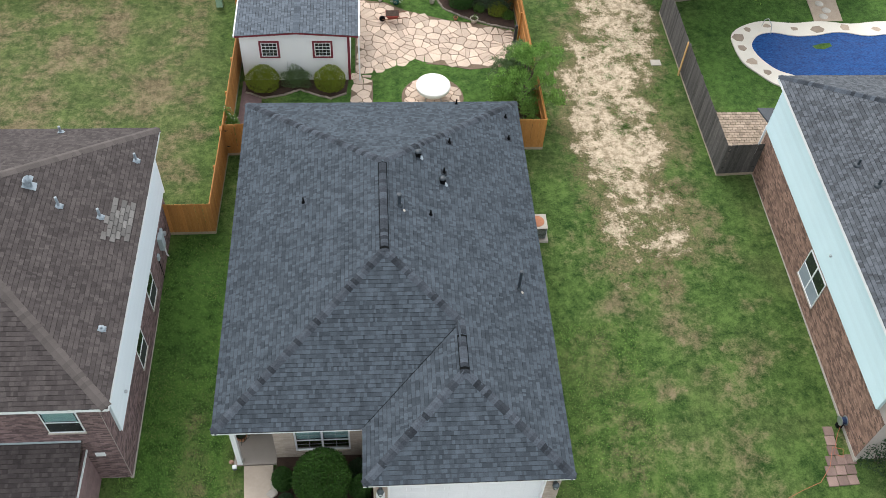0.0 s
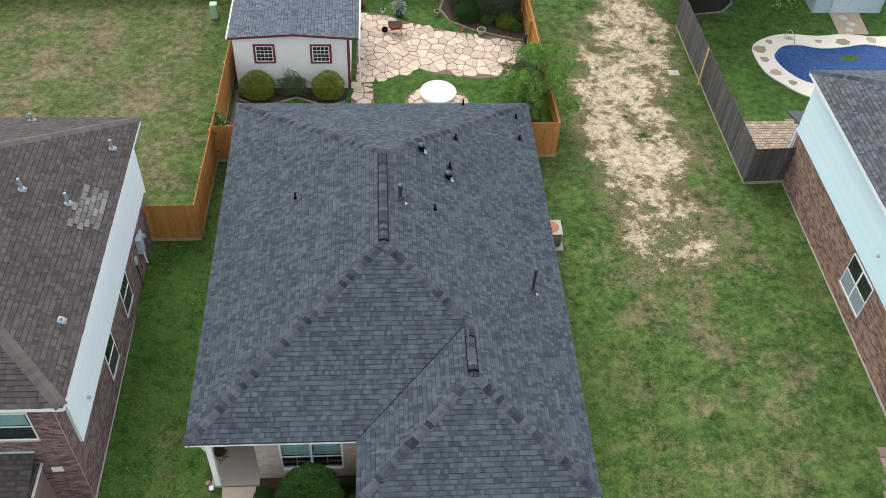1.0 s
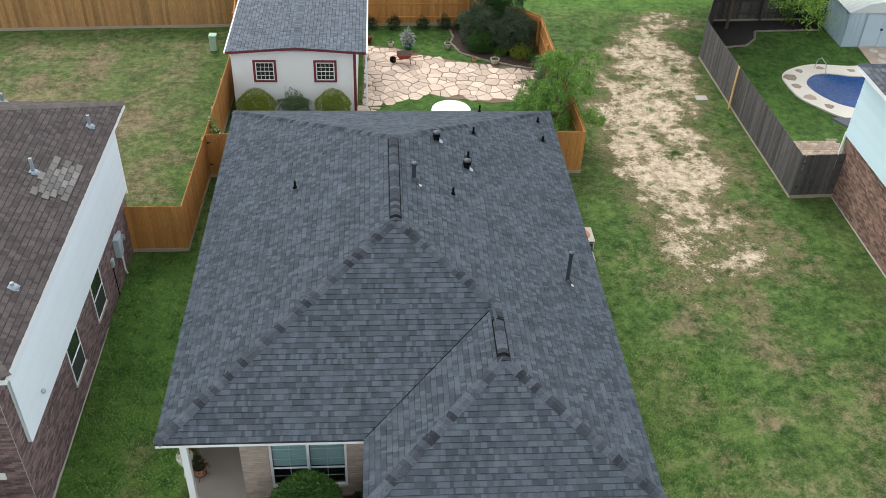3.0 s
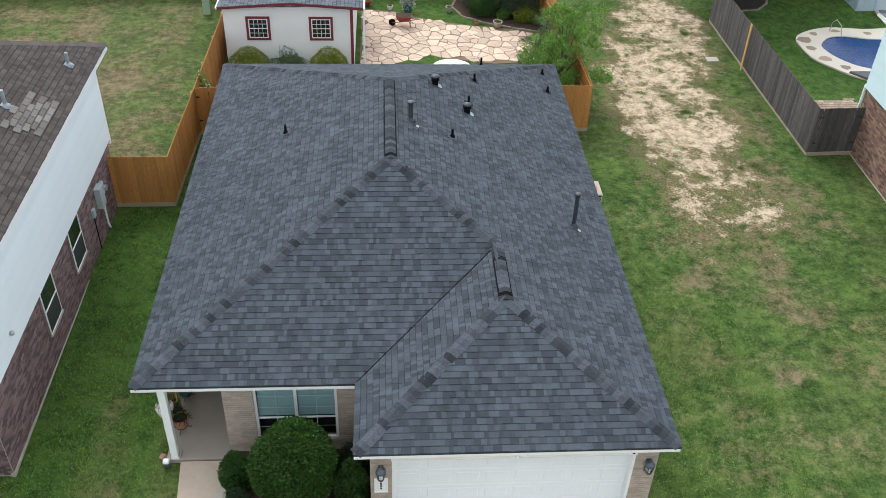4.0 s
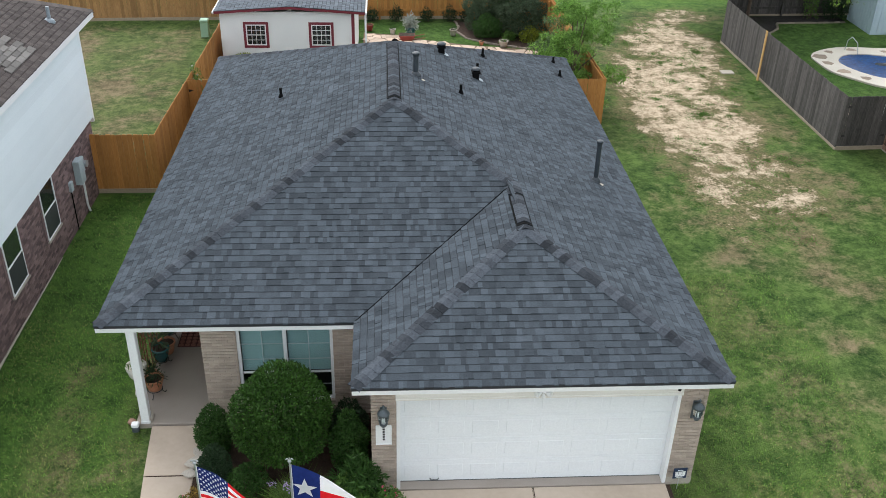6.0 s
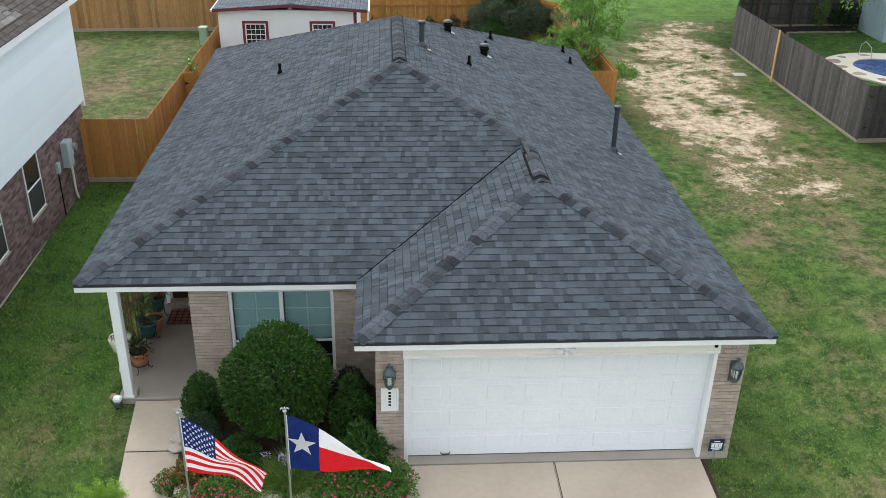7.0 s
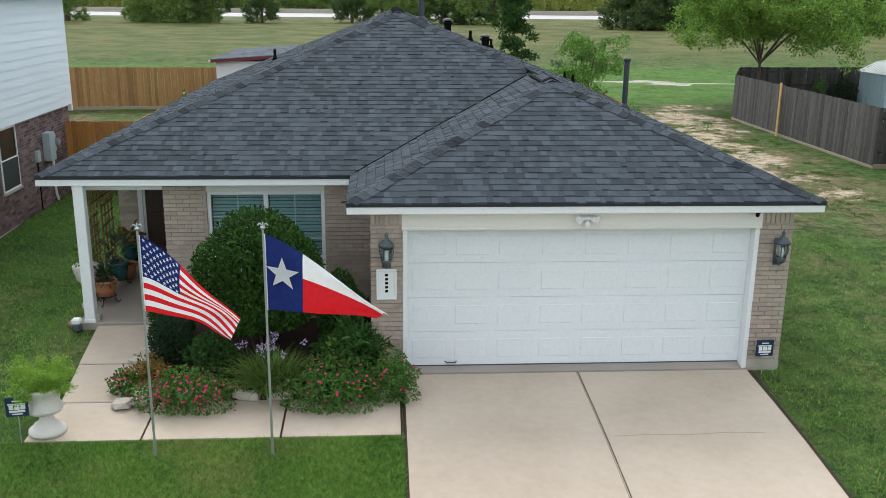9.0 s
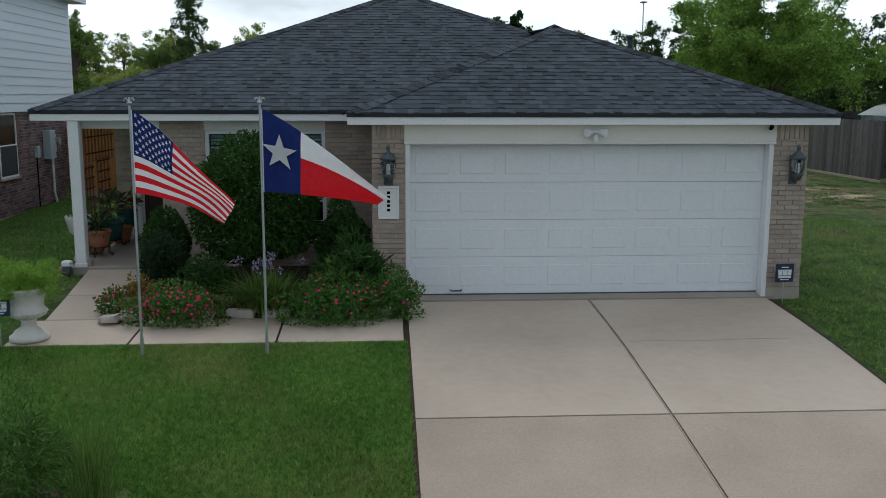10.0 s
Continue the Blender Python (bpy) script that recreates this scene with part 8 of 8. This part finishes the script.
def lone_star_flag(at, height):
    t = pole(at, height, "slim metal flagpole with blue, white and red one-star flag")
    fl_ = thing("flag", "", "")
    fl_.parent = t
    fl_.location = (0.02, 0, height - 0.05)
    pts = flag_grid(1.5, 0.90, 1.38, 0.98, 1.06, 30, 20, 1.1, 0.08, 1.1, 0.9)
    flag_part("band", pts, 0, 20, 0, 9, FLAG_BLUE, fl_, "navy blue upright band")
    flag_part("band", pts, 0, 10, 9, 30, FLAG_WHITE, fl_, "white upper band")
    flag_part("band", pts, 10, 20, 9, 30, FLAG_RED, fl_, "red lower band")
    for s in (1, -1):
        bm = bmesh.new()
        p, q, w = Vector(pts[10][4]), Vector(pts[10][5]), Vector(pts[11][4])
        ex = (q - p).normalized()
        ez = -(w - p).normalized()
        star(bm, p, ex, ez, 0.20, ex.cross(ez).normalized() * (0.022 * s))
        part("star", bm, FLAG_WHITE, fl_, "large white star")
    part("header", boxed(-0.022, 0.004, -0.004, 0.004, -0.90, 0.0), FLAG_WHITE, fl_)


stripes_flag((-3.06, -2.0, gz(-2.0)), 2.79)
lone_star_flag((-1.67, -2.02, gz(-2.0)), 2.80)

# ---- distance: field trees, road, woods ----
road = solo("highway", slab(bmesh.new(), [(-400, 132), (400, 140), (400, 186), (-400, 178)], 1.05, 0.4), ASPHALT, "pale worn highway beyond the field", "road", kind="structure")
solo("highway_barrier", slab(bmesh.new(), [(-400, 156), (400, 164), (400, 164.4), (-400, 156.4)], 1.85, 0.9), FOOTING, "low pale concrete barrier along the highway", "barrier", kind="structure")
TALL = [tree_mesh("oak", 14 + k, 3.3, 200 + k, 18000, 0.26, m_, 0.06) for k, m_ in enumerate((LEAF_OAK, LEAF_PINE, LEAF_OAK))]
OAKS = [tree_mesh("oak", 10 + k, 4.0, 205 + k, 17000, 0.27, m_, 0.05) for k, m_ in enumerate((LEAF_PINE, LEAF_OAK))]
PINES = [tree_mesh("pine", 15 + k, 3.2, 210 + k, 6500, 0.34, LEAF_PINE, 0.3) for k in range(2)]
THICKET = tree_mesh("oak", 5.2, 3.6, 218, 6500, 0.28, LEAF_PINE, 0.04)
BUSH = [tree_mesh("oak", 4.5 + k, 3.4, 215 + k, 4200, 0.34, m_, 0.05) for k, m_ in enumerate((LEAF_OAK, LEAF_WOODS))]
FAR = [tree_mesh("oak", 13 + k, 5.0, 230 + k, 9000, 0.40, m_, 0.03) for k, m_ in enumerate((LEAF_WOODS, LEAF_OAK, LEAF_WOODS))]
SCRUB = [tree_mesh("oak", 6 + k, 4.4, 220 + k, 4800, 0.38, m_, 0.03) for k, m_ in enumerate((LEAF_WOODS, LEAF_OAK, LEAF_WOODS))]
rg = np.random.default_rng(77)
FIELD = "field tree row"
for x, y, me, s in ((-41.5, 114, TALL[0], 1.0), (-46, 117, TALL[1], 1.05), (-51, 116, TALL[2], 0.95), (-26.2, 113, PINES[0], 1.03), (-30.3, 113, OAKS[1], 0.85), (-23.2, 112, OAKS[0], 0.85), (-31.8, 112, BUSH[0], 0.75), (-27.0, 111, BUSH[0], 0.95), (-22.8, 111, BUSH[0], 0.7), (-16.2, 113, OAKS[0], 0.78), (-4.5, 115, OAKS[0], 0.85), (-0.5, 114, OAKS[1], 0.8), (3.5, 115, OAKS[1], 0.9), (7.5, 114, OAKS[0], 0.95), (11.5, 113, OAKS[1], 1.0), (14.6, 113, TALL[1], 0.92), (29.8, 104, OAKS[0], 1.0), (33, 105, TALL[1], 0.78), (36, 103, TALL[1], 0.80), (39, 104, OAKS[0], 1.0), (43, 105, TALL[1], 0.86), (46.5, 103, OAKS[0], 1.1), (50.5, 105, TALL[0], 0.9), (54, 104, OAKS[0], 1.1), (58, 105, TALL[1], 0.9), (62, 103, OAKS[0], 1.15), (66, 105, TALL[1], 0.95), (31.5, 101, THICKET, 0.9), (35.5, 101, THICKET, 0.8), (40, 101, THICKET, 0.95), (44.5, 101, THICKET, 0.9), (49, 101, THICKET, 1.0), (53.5, 101, THICKET, 0.9), (58.5, 101, THICKET, 1.0), (34.5, 109, OAKS[0], 1.1), (41, 109, OAKS[0], 1.15), (48, 109, OAKS[0], 1.2), (56, 109, OAKS[0], 1.2)):
    pine = me in PINES
    low = me in BUSH or me is THICKET
    tree((x, y, gz(y) - 0.1), me, "tall dark pine standing at the field edge" if pine else "low spreading green thicket at the field edge" if low else "full dark green tree standing at the field edge", FIELD, rg.uniform(0, 6.28), s * rg.uniform(0.97, 1.03))
for row in range(4):
    for i in range(36):
        x = -130 + i * 7.4 + rg.uniform(-2.5, 2.5) + row * 2.5
        y = 190 + row * 11 + rg.uniform(-3, 3)
        pine = rg.random() < (0, 0.06, 0.15, 0.25)[row]
        if row and x > 60:
            continue
        me = PINES[int(rg.integers(2))] if pine else (SCRUB if row < 2 else FAR)[int(rg.integers(3))]
        tree((x, y, 0.6), me, "distant pine in the woods beyond the road" if pine else "distant leafy tree in the woods beyond the road", "far woods", rg.uniform(0, 6.28), rg.uniform(0.8, 1.15) * (1.0, 1.35, 1.15, 1.3)[row] * (0.8 if pine else 1.0))
for k, x in enumerate((12, 17.5, 23, 28, 33.5)):
    tree((x, 218 + 3 * (k % 2), 0.6), FAR[k % 3], "distant leafy tree in the woods beyond the road", "far woods", k * 1.3, 1.2)
mast = thing("light_mast", "slim grey highway light mast far beyond the trees", "light pole", at=(75, 260, 0))
part("pole", rod(bmesh.new(), (0, 0, 0), (0, 0, 30), 0.3, 0.15, 8), GALV, mast)
part("lamp_ring", lathe(bmesh.new(), [(0.3, 29.6), (1.1, 29.8), (1.1, 30.1), (0.2, 30.3)], 12), GALV, mast)
mast = thing("light_mast", "thick grey highway pole far beyond the trees", "light pole", at=(84, 175, 0))
part("pole", rod(bmesh.new(), (0, 0, 0), (0, 0, 34), 0.30, 0.22, 8), GALV, mast)

# ---- lawn blades near the walk and drive ----
def turf(areas, density, seed, length=0.042):
    g_ = np.random.default_rng(seed)
    ps = []
    for x0, x1, y0, y1 in areas:
        n = int((x1 - x0) * (y1 - y0) * density)
        ps.append(np.stack([g_.uniform(x0, x1, n), g_.uniform(y0, y1, n)], 1))
    p = np.concatenate(ps)
    n = len(p)
    z = np.interp(p[:, 1], [r[0] for r in GROUND_ROWS], [r[1] for r in GROUND_ROWS])
    a = g_.uniform(0, 2 * np.pi, n)
    L = length * g_.uniform(0.5, 1.25, n)
    lean = g_.normal(0, 0.75, (n, 2)) * L[:, None]
    sx, sy = np.cos(a) * 0.0055, np.sin(a) * 0.0055
    v = np.stack([np.stack([p[:, 0] - sx, p[:, 1] - sy, z - 0.003], 1), np.stack([p[:, 0] + sx, p[:, 1] + sy, z - 0.003], 1), np.stack([p[:, 0] + lean[:, 0], p[:, 1] + lean[:, 1], z + L], 1)], 1).reshape(-1, 3)
    x, y = p[:, 0], p[:, 1]
    patchy = np.sin(1.9 * x + 0.7 * y + 1.0) + np.sin(1.3 * y - 0.8 * x + 2.0) + 0.7 * np.sin(4.1 * x + 3.3 * y) + 0.6 * np.sin(5.3 * y - 3.7 * x)
    dry = g_.random(n) < np.clip(0.11 + 0.14 * patchy, 0.02, 0.5)
    v = v.reshape(-1, 3, 3)
    for keep, material, label in ((~dry, LEAF_BLADE, "short green mown turf grass blades"), (dry, LEAF_STRAW, "dry straw-coloured blades among the turf")):
        k = int(keep.sum())
        ob = new("lawn_grass", mesh_np("lawn_grass", v[keep].reshape(-1, 3), np.arange(3 * k).reshape(-1, 3), material))
        tagged(ob, label, "grass", kind="stuff")


turf([(-4.95, -0.085, -4.9, -1.67), (-2.4, -0.085, -6.6, -4.9)], 11000, 1)
turf([(-9.0, -4.9, -6.5, 1.7), (5.06, 9.5, -6.0, 0.0), (-8.3, -5.15, 1.7, 5.0)], 1300, 2)
turf([(5.42, 9.5, 0.0, 7.0), (-8.3, -5.2, 5.0, 11.5)], 700, 3)


# ---- weed clumps on the worn side lot ----
def weeds(n, seed):
    g_ = np.random.default_rng(seed)
    c = np.stack([g_.normal(11.0, 1.5, n), g_.uniform(8.5, 29, n)], 1)
    ps = []
    for x, y in c:
        r, k = g_.uniform(0.06, 0.22), int(g_.integers(40, 150))
        ps.append(np.column_stack([g_.normal(x, r, k), g_.normal(y, r, k), np.full(k, gz(y))]))
    p = np.concatenate(ps)
    d = np.column_stack([g_.normal(0, 0.6, len(p)), g_.normal(0, 0.6, len(p)), np.ones(len(p))])
    v, f = leaves(p, d, 0.05, g_, 0.35, 0.8)
    ob = new("weed", mesh_np("weed", v, f, LEAF_BRIGHT))
    return tagged(ob, "green weed clumps on bare sandy soil", "weeds", kind="stuff")


weeds(190, 4)
